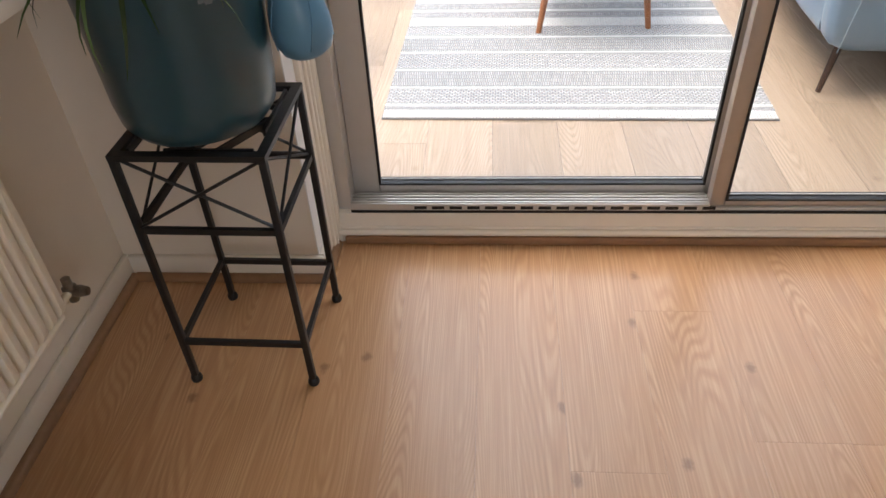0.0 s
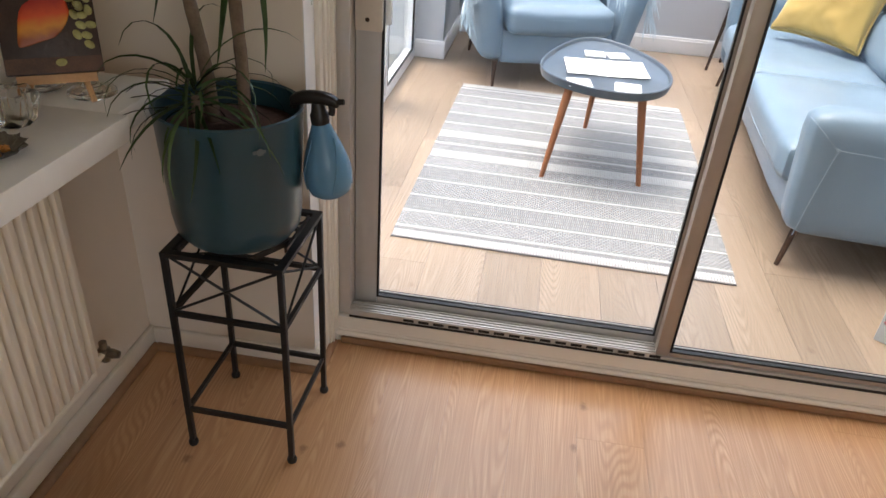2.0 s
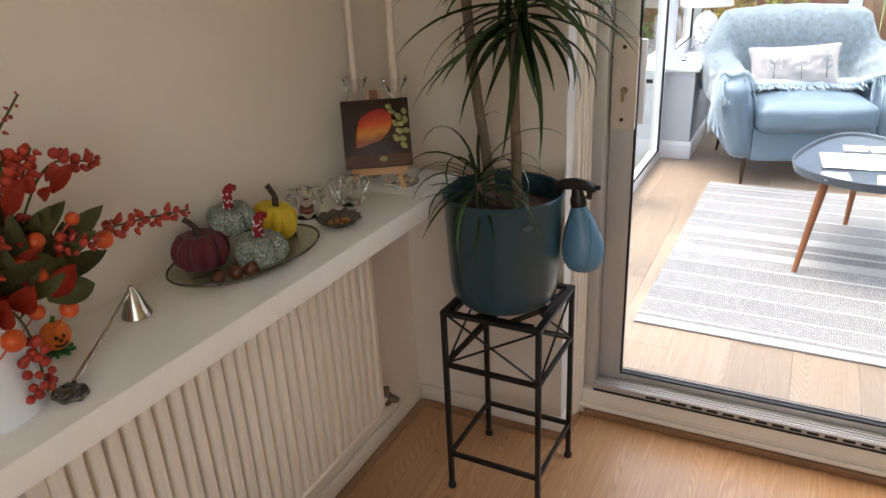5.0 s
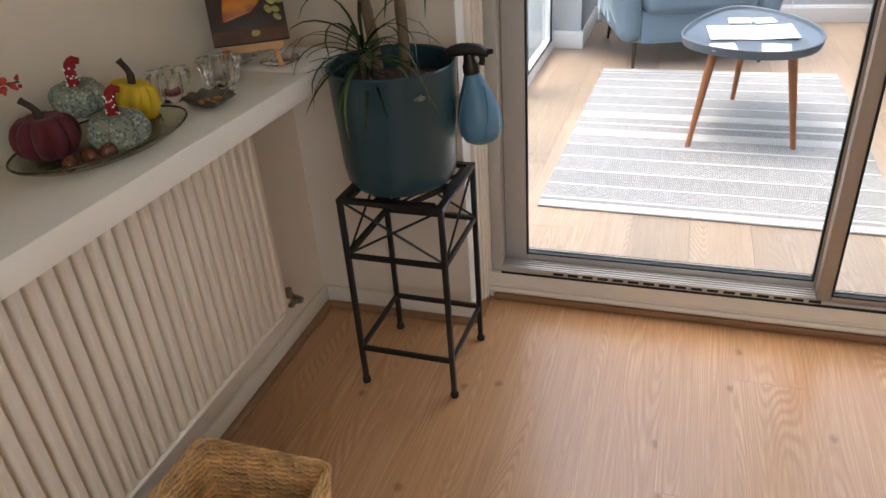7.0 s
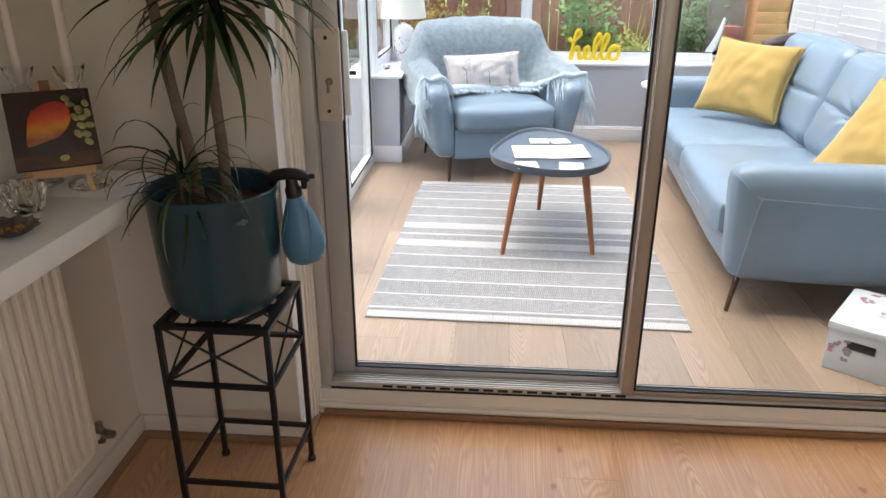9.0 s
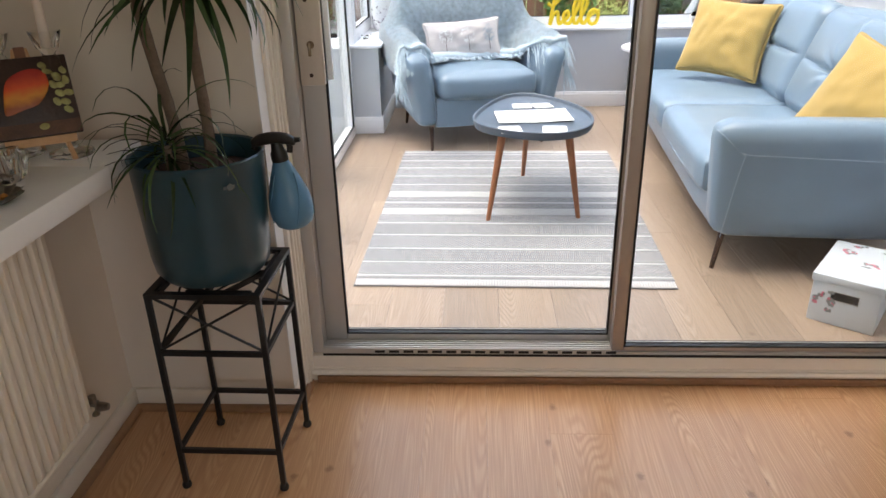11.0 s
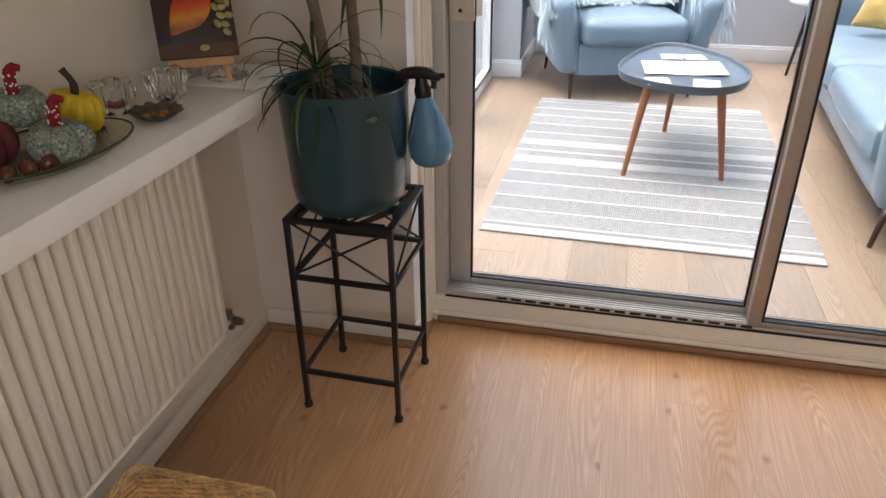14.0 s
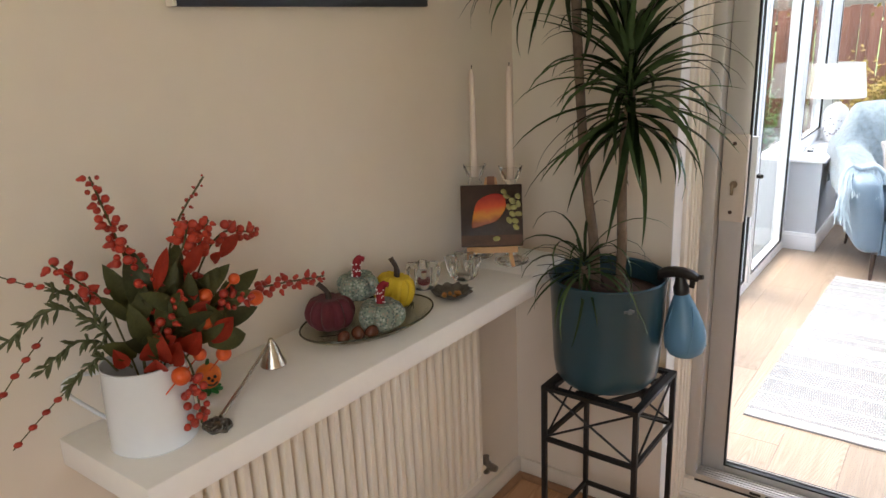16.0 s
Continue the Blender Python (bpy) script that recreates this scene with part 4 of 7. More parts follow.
# ---- rug ----
def flatweave(name, cell, gap_tone, loop_tone):
    """Pale yarn loops in rows with dark gaps between."""
    m = bpy.data.materials.new(name)
    m.use_nodes = True
    nt = m.node_tree
    K = nt.links.new
    p = nt.nodes["Principled BSDF"]
    p.inputs["Roughness"].default_value = 0.95
    tc = nt.nodes.new("ShaderNodeTexCoord")
    wob, wadd = nt.nodes.new("ShaderNodeTexNoise"), nt.nodes.new("ShaderNodeVectorMath")
    wob.inputs["Scale"].default_value = 55.0
    wadd.operation = "MULTIPLY_ADD"
    wadd.inputs[1].default_value = (0.005, 0.004, 0.0)
    K(tc.outputs["Object"], wob.inputs["Vector"])
    K(wob.outputs["Color"], wadd.inputs[0])
    K(tc.outputs["Object"], wadd.inputs[2])

    def knit(width, height, gap, offset):
        b = nt.nodes.new("ShaderNodeTexBrick")
        b.offset = offset
        b.inputs["Scale"].default_value = 1.0
        b.inputs["Brick Width"].default_value, b.inputs["Row Height"].default_value = width, height
        b.inputs["Mortar Size"].default_value, b.inputs["Mortar Smooth"].default_value = gap, 0.4
        b.inputs["Color1"].default_value, b.inputs["Color2"].default_value = (loop_tone, loop_tone, loop_tone * 1.01, 1), (loop_tone * 0.72, loop_tone * 0.73, loop_tone * 0.75, 1)
        b.inputs["Mortar"].default_value = (gap_tone, gap_tone * 1.03, gap_tone * 1.08, 1)
        K(wadd.outputs[0], b.inputs["Vector"])
        return b
    p_color = knit(*cell)
    K(p_color.outputs["Color"], p.inputs["Base Color"])
    b = nt.nodes.new("ShaderNodeBump")
    b.inputs["Strength"].default_value, b.inputs["Distance"].default_value = 0.4, 0.002
    K(p_color.outputs["Color"], b.inputs["Height"])
    K(b.outputs["Normal"], p.inputs["Normal"])
    return m


def rug():
    W, L = 1.366, 2.006
    basket_knit, dash_knit = flatweave("basket_flatweave", (0.0200, 0.0120, 0.0026, 0.5), 0.14, 0.395), flatweave("dashed_flatweave", (0.0088, 0.030, 0.0020, 0.5), 0.14, 0.345)
    r = tagged(empty("rug", pose(1.306, 1.788, F, 0, 0, -1.2)), "grey and white striped flatweave rug lying flat", "rug")
    part("backing", box(-W / 2, W / 2, -L / 2, L / 2, 0.001, 0.0055, 0.002), mat("grey_rug_edge", (0.22, 0.22, 0.23), 0.95), r)
    white = mat("white_cotton_yarn", (0.46, 0.46, 0.46), 0.95, vary=0.08, scale=40, bump=0.5, bump_scale=300)

    def ribbed(y, d):
        """A white band of narrow ribs side by side."""
        bm = bmesh.new()
        n = int(W / 0.0115)
        for k in range(n):
            x = -W / 2 + 0.004 + (W - 0.008) * (k + 0.5) / n
            box(x - 0.0051, x + 0.0051, y - d, y + d, 0.003, 0.0100, 0.001, 1, bm=bm)
        return bm
    for y in (-L / 2 + 0.030, L / 2 - 0.030):
        part("end_band", ribbed(y, 0.028), white, r, "ribbed white end band")
    # bands between the white lines, from the door end
    half = (0.092, 0.230, 0.380, 0.545, 0.702)
    lines = half + tuple(L - q for q in reversed(half))
    for k, (a, b) in enumerate(zip(lines, lines[1:])):
        y0, y1 = a - L / 2, b - L / 2
        spans = [(y0, y1)]
        if k == 4:
            spans = [(y0, -0.182), (-0.088, -0.012), (0.012, 0.088), (0.182, y1)]
            for y in (-0.135, 0.135):
                part("wide_band", ribbed(y, 0.045), white, r, "ribbed white band")
            part("stripe", box(-W / 2 + 0.001, W / 2 - 0.001, -0.011, 0.011, 0.0, 0.0100, 0.0015), white, r)
        for j, (p0, p1) in enumerate(spans):
            knit = dash_knit if (k % 2 == 1) != (len(spans) > 1 and j in (1, 2)) else basket_knit
            part("woven_band", box(-W / 2 + 0.001, W / 2 - 0.001, p0, p1, 0.0056, 0.0085), knit, r, smooth=False)
    for a, b in ((0.060, 0.092), (L - 0.092, L - 0.060)):
        part("woven_band", box(-W / 2 + 0.001, W / 2 - 0.001, a - L / 2, b - L / 2, 0.0056, 0.0085), dash_knit, r, smooth=False)
    for a in lines:
        part("stripe", box(-W / 2 + 0.001, W / 2 - 0.001, -0.0075, 0.0075, 0.0, 0.0105, 0.0015), white, r, at=pose(0, a - L / 2, 0))
    return r


rug()


# ---- soft things on the armchair ----
THROW = mat("grey_blue_wool_throw", (0.40, 0.495, 0.55), 0.95, vary=0.3, scale=34, bump=1.0, bump_scale=90, sheen=0.6)


def throw_blanket():
    th = tagged(empty("throw_blanket", AC), "fluffy grey-blue wool throw draped over the armchair", "blanket")
    mid = smooth_path([(0, 0.52, 0.60), (0, 0.535, 0.86), (0, 0.50, 0.985), (0, 0.40, 1.012), (0, 0.29, 0.975), (0, 0.222, 0.85), (0, 0.185, 0.70), (0, 0.155, 0.580), (0, 0.08, 0.562), (0, -0.05, 0.562)], 5)
    arm = smooth_path([(0, 0.460, 0.45), (0, 0.50, 0.62), (0, 0.48, 0.745), (0, 0.395, 0.765), (0, 0.300, 0.760), (0, 0.200, 0.755), (0, 0.06, 0.745), (0, -0.08, 0.728), (0, -0.20, 0.708), (0, -0.31, 0.688)], 5)
    nu = 56
    bm = bmesh.new()
    grid = []
    for j in range(len(mid)):
        row = []
        for i in range(nu + 1):
            u = -0.80 + 1.56 * i / nu
            a = min(1, max(0, (abs(u) - 0.31 - 0.13 * min(1, max(0, (mid[j].z - 0.6) / 0.25))) / 0.12))
            a = a * a * (3 - 2 * a)
            p = mid[j].lerp(arm[j], a)
            x, over = u, abs(u) - 0.555
            if p.z > 0.78:
                p = p.copy()
                p.z -= 0.030 * min(1.0, abs(u) / 0.46) ** 3 * min(1, (p.z - 0.78) / 0.15)
            if over > 0:
                x = math.copysign(0.555 + 0.018 * (1 - math.exp(-over * 30)) + 0.02 * math.exp(-over * 8) * 0, u)
                p = p.copy()
                p.z -= over
            fold = math.sin(34 * abs(u) + 9 * p.y + 5 * p.z) * min(1, max(0, (abs(u) - 0.36) / 0.12))
            top = p.z + 0.010 * fold + 0.020 * noise.noise((u * 5, p.y * 6, p.z * 6)) + 0.008 * noise.noise((u * 14, p.y * 12, 3.1))
            lift = 0.014 * noise.noise((u * 7 + 9, p.y * 5, p.z * 5)) + 0.006 * fold
            row.append(bm.verts.new((x + math.copysign(0.012, u) * (over > 0) + lift * 0.6, p.y - lift, top + 0.004)))
        grid.append(row)
    for a, b in zip(grid, grid[1:]):
        for i in range(nu):
            bm.faces.new((a[i], a[i + 1], b[i + 1], b[i]))
    edge = [v.co.copy() for v in grid[-1]]
    bmesh.ops.solidify(bm, geom=bm.faces[:], thickness=-0.008)
    part("cloth", bm, THROW, th)
    rng = random.Random(12)
    bm = bmesh.new()
    roll = []
    for i, p in enumerate(edge):
        q = edge[min(i + 1, nu)]
        roll.append(p + Vector((0, -0.004, 0.004)))
        for k in range(7):
            s = p.lerp(q, k / 7)
            u = s.x
            flat = abs(u) < 0.36
            ln = rng.uniform(0.05, 0.12) if flat else rng.uniform(0.10, 0.19)
            d = Vector((rng.uniform(-0.5, 0.5), -1.0, rng.uniform(-0.2, 0.0) if flat else -1.1)).normalized()
            e = s + d * ln
            if not flat:
                e.z -= 0.035
            tube([s, s.lerp(e, 0.5) + Vector((rng.uniform(-0.008, 0.008), 0, rng.uniform(0, 0.014))), e], [0.0034, 0.003, 0.0016], 5, bm)
    pale = mat("pale_blue_yarn_fringe", (0.47, 0.57, 0.63), 0.95, vary=0.15, scale=40, sheen=0.4)
    part("fringe", bm, pale, th, "knotted yarn fringe")
    part("edge_roll", tube(roll, [(0.028 if abs(p.x) < 0.36 else 0.010) + 0.014 * rng.random() for p in roll], 10), pale, th)
    return th


throw_blanket()

LINEN = mat("pale_taupe_linen", (0.58, 0.54, 0.52), 0.95, vary=0.05, scale=20, bump=0.3, bump_scale=400)


def tree_cushion():
    w, h, d = 0.55, 0.275, 0.14
    ob = scatter_cushion("lumbar_cushion", w, h, d, pose(1.035, 3.30, F + 0.670, -17, -3, 10), LINEN, "pale taupe oblong cushion with three stitched trees", seed=5)
    rng = random.Random(3)
    white, blue, dark = mat("white_thread", (0.8, 0.8, 0.78), 0.9), mat("grey_blue_thread", (0.35, 0.42, 0.47), 0.9), mat("brown_thread", (0.16, 0.13, 0.11), 0.9)

    def front(x, z):
        ux, uz = max(-0.98, min(0.98, 2 * x / w)), max(-0.98, min(0.98, 2 * z / h))
        fall = ((1 - ux * ux) * (1 - uz * uz)) ** 0.5
        return Vector((x, -d / 2 * (0.10 + 0.90 * fall ** 0.8) - 0.006, z))
    for k, (cx, mm, rx) in enumerate(((-0.125, white, 0.050), (0.035, white, 0.058), (0.182, blue, 0.042))):
        bm = bmesh.new()
        for _ in range(84):
            a, r = rng.uniform(0, 6.283), rng.random() ** 0.5
            c = front(cx + rx * r * math.cos(a), 0.028 + 0.060 * r * math.sin(a))
            bmesh.ops.create_uvsphere(bm, u_segments=6, v_segments=4, radius=rng.uniform(0.0028, 0.0055), matrix=Matrix.Translation(c) @ Matrix.Diagonal((1, 0.5, 1, 1)))
        part("tree_crown", bm, mm, ob, "stitched tree crown")
        bm = tube([front(cx, z) for z in (-0.085, -0.05, -0.01, 0.03, 0.06)], [0.0028, 0.0025, 0.002, 0.0014, 0.001], 6)
        for a in (-1, 1):
            tube([front(cx, 0.0), front(cx + a * 0.02, 0.035)], 0.0012, 5, bm)
        part("tree_trunk", bm, dark, ob, "stitched brown trunk")
    return ob


tree_cushion()


# ---- on the coffee table ----
TT = F + 0.466
def sheet(name, w, l, m, label, t=0.0012, material=PAPER, curl=0.0):
    bm = bmesh.new()
    bmesh.ops.create_grid(bm, x_segments=12, y_segments=12, size=0.5)
    for v in bm.verts:
        u, q = v.co.x, v.co.y
        v.co = Vector((u * w, q * l, curl * max(0, u) ** 2 * 4 + 0.3 * curl * noise.noise((u * 3, q * 3, w))))
    bmesh.ops.solidify(bm, geom=bm.faces[:], thickness=-t)
    return tagged(part(name, bm, material, at=m), label, "paper")


newspaper = sheet("newspaper", 0.39, 0.26, pose(1.43, 1.865, TT + 0.003, 0, 0, 4), "folded white newspaper sheet lying on the table tray", 0.003, curl=0.006)
INK = mat("grey_print", (0.25, 0.23, 0.24), 0.8)
bm = bmesh.new()
for k in range(5):
    box(-0.13, -0.13 + 0.05 - 0.006 * (k % 3), 0.02 - 0.012 * k, 0.025 - 0.012 * k, 0.0016, 0.0024, bm=bm)
part("print", bm, INK, newspaper, "faint grey print", smooth=False)
sheet("leaflet", 0.11, 0.13, pose(1.30, 1.60, TT + 0.001, 0, 0, 6), "small white leaflet on the tray", 0.0012)
sheet("leaflet", 0.12, 0.13, pose(1.52, 1.60, TT + 0.001, 0, 0, -4), "small white leaflet on the tray", 0.0012)
coaster = tagged(part("coaster", box(-0.052, 0.052, -0.052, 0.052, 0.0, 0.008, 0.002), WHITEPAINT, at=pose(1.385, 2.10, TT, 0, 0, 3)), "square white coaster on the table tray", "coaster", "coasters")
copy_thing(coaster, pose(1.50, 2.105, TT, 0, 0, 14))

# ---- table lamp on the sill ----
lamp = tagged(empty("table_lamp", pose(0.365, 4.16, SILL)), "white ceramic table lamp with a cream drum shade", "lamp")
CERAMIC = mat("white_ceramic", (0.84, 0.84, 0.83), 0.18, coat=0.4)
base = part("base", lathe([(0, 0), (0.06, 0), (0.066, 0.01), (0.078, 0.05), (0.090, 0.14), (0.090, 0.20), (0.078, 0.25), (0.05, 0.278), (0.026, 0.288), (0.022, 0.30), (0, 0.30)], 40), CERAMIC, lamp)
rng = random.Random(6)
bm = bmesh.new()
for k in range(26):
    a, z = rng.uniform(-2.6, -0.6), rng.uniform(0.05, 0.19)
    r = 0.0785 + 0.0125 * min(1, (z - 0.05) / 0.08)
    bmesh.ops.create_uvsphere(bm, u_segments=6, v_segments=4, radius=rng.uniform(0.003, 0.008), matrix=Matrix.Translation((r * math.cos(a), r * math.sin(a), z)))
part("flower_print", bm, INK, base, "scattered grey flower print")
part("stem", tube([(0, 0, 0.29), (0, 0, 0.36)], 0.008, 10), STEEL, lamp)
SHADE = mat("cream_lampshade_fabric", (0.80, 0.77, 0.70), 0.9, vary=0.03, scale=20, bump=0.15, bump_scale=300)
part("shade", lathe([(0.185, 0.335), (0.152, 0.585), (0.149, 0.585), (0.182, 0.335), (0.185, 0.335)], 48), SHADE, lamp, "cream drum shade")

# ---- crystal flower on the sill ----
crystal = tagged(empty("crystal_flower", pose(0.300, 3.62, SILL)), "small clear crystal flower ornament on the sill", "ornament")
for k in range(6):
    bm = bmesh.new()
    bmesh.ops.create_icosphere(bm, subdivisions=2, radius=1.0, matrix=pose(0, 0, 0.022, 0, 0, 60 * k) @ Matrix.Translation((0.026, 0, 0)) @ pose(0, 0, 0, 0, -30, 0) @ Matrix.Diagonal((0.024, 0.013, 0.009, 1)))
    part("petal", bm, CRYSTAL, crystal, smooth=False)
part("foot", lathe([(0, 0), (0.022, 0), (0.018, 0.006), (0.008, 0.012), (0.010, 0.026), (0, 0.030)], 20), CRYSTAL, crystal)

# ---- yellow sign on the sill ----
def hello_sign():
    ob = tagged(empty("word_sign", pose(1.715, 4.17, SILL)), "yellow script word sign reading hello, standing on the sill", "sign")
    yel = mat("bright_yellow_plastic", (0.80, 0.58, 0.02), 0.35, vary=0.04, scale=10)
    strokes = {
        "letter_h": [(-0.005, 0.18), (0.03, 0.16), (0.085, 0.21), (0.07, 0.245), (0.045, 0.20), (0.015, 0.012), (0.04, 0.09), (0.075, 0.11), (0.08, 0.06), (0.09, 0.02), (0.12, 0.04)],
        "letter_e": [(0.12, 0.04), (0.16, 0.075), (0.155, 0.115), (0.125, 0.09), (0.135, 0.03), (0.17, 0.022), (0.19, 0.05)],
        "letter_l": [(0.19, 0.05), (0.245, 0.17), (0.235, 0.215), (0.205, 0.16), (0.205, 0.04), (0.23, 0.022), (0.25, 0.05)],
        "letter_o": [(0.315, 0.04), (0.33, 0.10), (0.365, 0.125), (0.40, 0.09), (0.385, 0.03), (0.345, 0.015), (0.325, 0.06), (0.36, 0.10), (0.41, 0.115)],
    }
    def stroke(name, pts, dx=0.0):
        part(name, tube(smooth_path([(x + dx, 0.0, z + 0.004) for x, z in pts], 6), 0.0098, 10, flat=1.5), yel, ob)
    for name, pts in strokes.items():
        stroke(name, pts)
    stroke("letter_l", strokes["letter_l"], 0.062)
    return ob


hello_sign()

# small house ornament on the sill, dark pouch on the sofa's back
house = tagged(empty("house_ornament", pose(2.885, 4.16, SILL)), "small white wooden house ornament with a black roof", "ornament")
part("wall", box(-0.035, 0.035, -0.02, 0.02, 0, 0.075, 0.002), WHITEPAINT, house)
bm = bmesh.new()
q = [bm.verts.new(c) for c in ((-0.042, -0.025, 0.072), (0.042, -0.025, 0.072), (0.030, -0.025, 0.105), (-0.030, -0.025, 0.105))]
bm.faces.new(q)
bmesh.ops.solidify(bm, geom=bm.faces[:], thickness=-0.05)
part("roof", bm, GASKET, house, "black roof", smooth=False)
bm = box(-0.022, -0.008, -0.0215, -0.019, 0.02, 0.05)
box(0.008, 0.022, -0.0215, -0.019, 0.02, 0.05, bm=bm)
part("window", bm, mat("tan_paint", (0.5, 0.4, 0.3), 0.6), house, smooth=False)
tagged(part("pouch", cushion(0.26, 0.11, 0.07, 0.03, (0.0, 0.01, 0.01), 8, lambda p, u: p + Vector((0, 0, 0.012 * math.sin(9 * p.x))), m=pose(3.08, 3.36, F + 0.895, 0, -8, 12)), mat("dark_brown_leather", (0.035, 0.025, 0.022), 0.4), None), "dark brown leather pouch on the sofa's back", "pouch")

# ---- side table ----
side = tagged(empty("side_table", pose(2.47, 3.83, F)), "small round white side table between chair and sofa", "table")
part("top", lathe([(0, 0.50), (0.205, 0.50), (0.212, 0.507), (0.212, 0.525), (0.205, 0.532), (0, 0.532)], 48), WHITEPAINT, side)
for k in range(3):
    a = radians(90 + 120 * k)
    part("leg", tube([(0.17 * math.cos(a), 0.17 * math.sin(a), 0), (0.08 * math.cos(a), 0.08 * math.sin(a), 0.50)], [0.010, 0.016], 12), DARKLEG, side, "dark wooden leg")

# ---- storage box ----
def storage_box():
    b = tagged(empty("storage_box", pose(2.590, 0.620, F, 0, 0, -36.9)), "white cardboard storage box with blossom print and lid", "storage box")
    card = mat("white_coated_card", (0.50, 0.55, 0.58), 0.45, vary=0.03, scale=10)
    w, l, h = 0.228, 0.365, 0.196
    body = part("body", box(-w / 2, w / 2, -l / 2, l / 2, 0, h - 0.01, 0.003), card, b)
    lid = part("lid", box(-w / 2 - 0.006, w / 2 + 0.006, -l / 2 - 0.006, l / 2 + 0.006, h - 0.03, h, 0.003), card, b, "flat lid with printed blossom")
    # no real hole: a black plate gives the shade inside the cut-out
    part("hand_hole", box(-0.046, 0.046, -l / 2 - 0.0015, -l / 2 + 0.01, h - 0.092, h - 0.062, 0.0006), GASKET, body, "cut-out handle, its inner shade drawn as a black plate", smooth=False)
    part("hand_hole_rim", tube([(-0.048, -l / 2 - 0.001, h - 0.094), (0.048, -l / 2 - 0.001, h - 0.094), (0.048, -l / 2 - 0.001, h - 0.06), (-0.048, -l / 2 - 0.001, h - 0.06), (-0.048, -l / 2 - 0.001, h - 0.094)], 0.0016, 5), STEEL, body)
    rng = random.Random(21)
    pink, grey = mat("pink_print", (0.55, 0.16, 0.22), 0.6), mat("grey_green_print", (0.22, 0.23, 0.23), 0.6)

    def spray(place, parent):
        twigs, petals = bmesh.new(), bmesh.new()
        for _ in range(7):
            x, y = rng.uniform(-1, 1), rng.uniform(-1, 1)
            a = rng.uniform(0, 6.28)
            pts = [place(x + 0.28 * t * math.cos(a + 0.6 * t), y + 0.28 * t * math.sin(a + 0.6 * t)) for t in (0, 0.5, 1, 1.5)]
            tube(pts, 0.0011, 5, twigs)
            for t in (0.4, 0.9, 1.5):
                for k in range(4):
                    c = place(x + 0.28 * t * math.cos(a + 0.6 * t) + rng.uniform(-0.10, 0.10), y + 0.28 * t * math.sin(a + 0.6 * t) + rng.uniform(-0.08, 0.08))
                    bmesh.ops.create_uvsphere(petals if rng.random() < 0.3 else twigs, u_segments=6, v_segments=4, radius=rng.uniform(0.003, 0.008), matrix=Matrix.Translation(c) @ Matrix.Diagonal((1, 1, 0.2, 1)) if parent is lid else Matrix.Translation(c) @ Matrix.Diagonal((1, 0.2, 1, 1)))
        part("twig_print", twigs, grey, parent, "grey printed twigs")
        part("petal_print", petals, pink, parent, "pink printed petals")
    spray(lambda x, y: Vector((max(-1, min(1, x)) * w * 0.42, 0.07 + max(-1, min(1, y)) * l * 0.28, h + 0.0008)), lid)
    spray(lambda x, y: Vector((-0.065 + max(-1, min(1, x)) * 0.036, -l / 2 - 0.001, 0.075 + 0.055 * max(-1, min(1, y)))), body)
    return b


storage_box()


# ---- slatted blinds ----
def blind(y0, y1, z0, tilt, dx=0.0):
    n = 0
    b = tagged(empty("slatted_blind", pose(GX1 - 0.05 + dx, 0, 0)), "white wooden slatted blind, lowered and half closed", "blind", "blinds")
    part("bracket", box(-0.03, 0.115 - dx, (y0 + y1) / 2 - 0.02, (y0 + y1) / 2 + 0.02, 2.118, 2.124), WHITEPAINT, b)
    part("head_rail", box(-0.03, 0.03, y0, y1, 2.06, 2.12, 0.003), WHITEPAINT, b)
    me, z = None, z0
    while z < 2.05:
        m = pose(0, (y0 + y1) / 2, z, 0, tilt, 0)
        if me is None:
            o = part("slat", box(-0.032, 0.032, -(y1 - y0) / 2 + 0.001, (y1 - y0) / 2 - 0.001, -0.0015, 0.0015, 0.001, 1), BLINDM, b, at=m)
            me = o.data
        else:
            share("slat", me, b, m)
        z += 0.052
    for y in (y0 + 0.15, (y0 + y1) / 2, y1 - 0.15):
        part("ladder_cord", tube([(-0.030, y, z0), (-0.030, y, 2.06)], 0.0012, 5), WHITEPAINT, b)
    return b


BLINDM = mat("white_painted_slat", (0.78, 0.78, 0.79), 0.45, vary=0.02, scale=6, rand=0.03)
blind(2.992, 4.02, 0.86, 72)
blind(1.892, 3.020, 0.84, 73, -0.066)
blind(0.80, 1.890, 0.85, 73)


# ---- the garden ----
GR = -0.16
GRASS = mat("lawn", (0.17, 0.26, 0.08), 0.95, vary=0.35, scale=3, bump=0.8, bump_scale=60)
bm = bmesh.new()
bmesh.ops.create_grid(bm, x_segments=4, y_segments=4, size=400, matrix=Matrix.Translation((0, 0, GR)))
structure(part("ground", bm, GRASS), "green lawn reaching past the garden fence", "ground")
PAVE = mat("pale_paving", (0.55, 0.53, 0.50), 0.85, vary=0.15, scale=6, bump=0.3, bump_scale=50, rand=0.08)
pave = structure(part("pavement", box(-2.2, 0.0, 0.5, 5.2, GR - 0.05, GR + 0.010), mat("sand_joint", (0.25, 0.23, 0.2), 0.95, vary=0.2)), "pale paved strip beside the garden room", "pavement")
me = None
for i in range(4):
    for j in range(8):
        m = pose(-2.2 + 0.55 * i, 0.5 + 0.59 * j, GR + 0.01)
        if me is None:
            me = part("paving_slab", box(0.006, 0.544, 0.006, 0.584, -0.02, 0.015, 0.004), PAVE, pave, at=m).data
        else:
            share("paving_slab", me, pave, m)
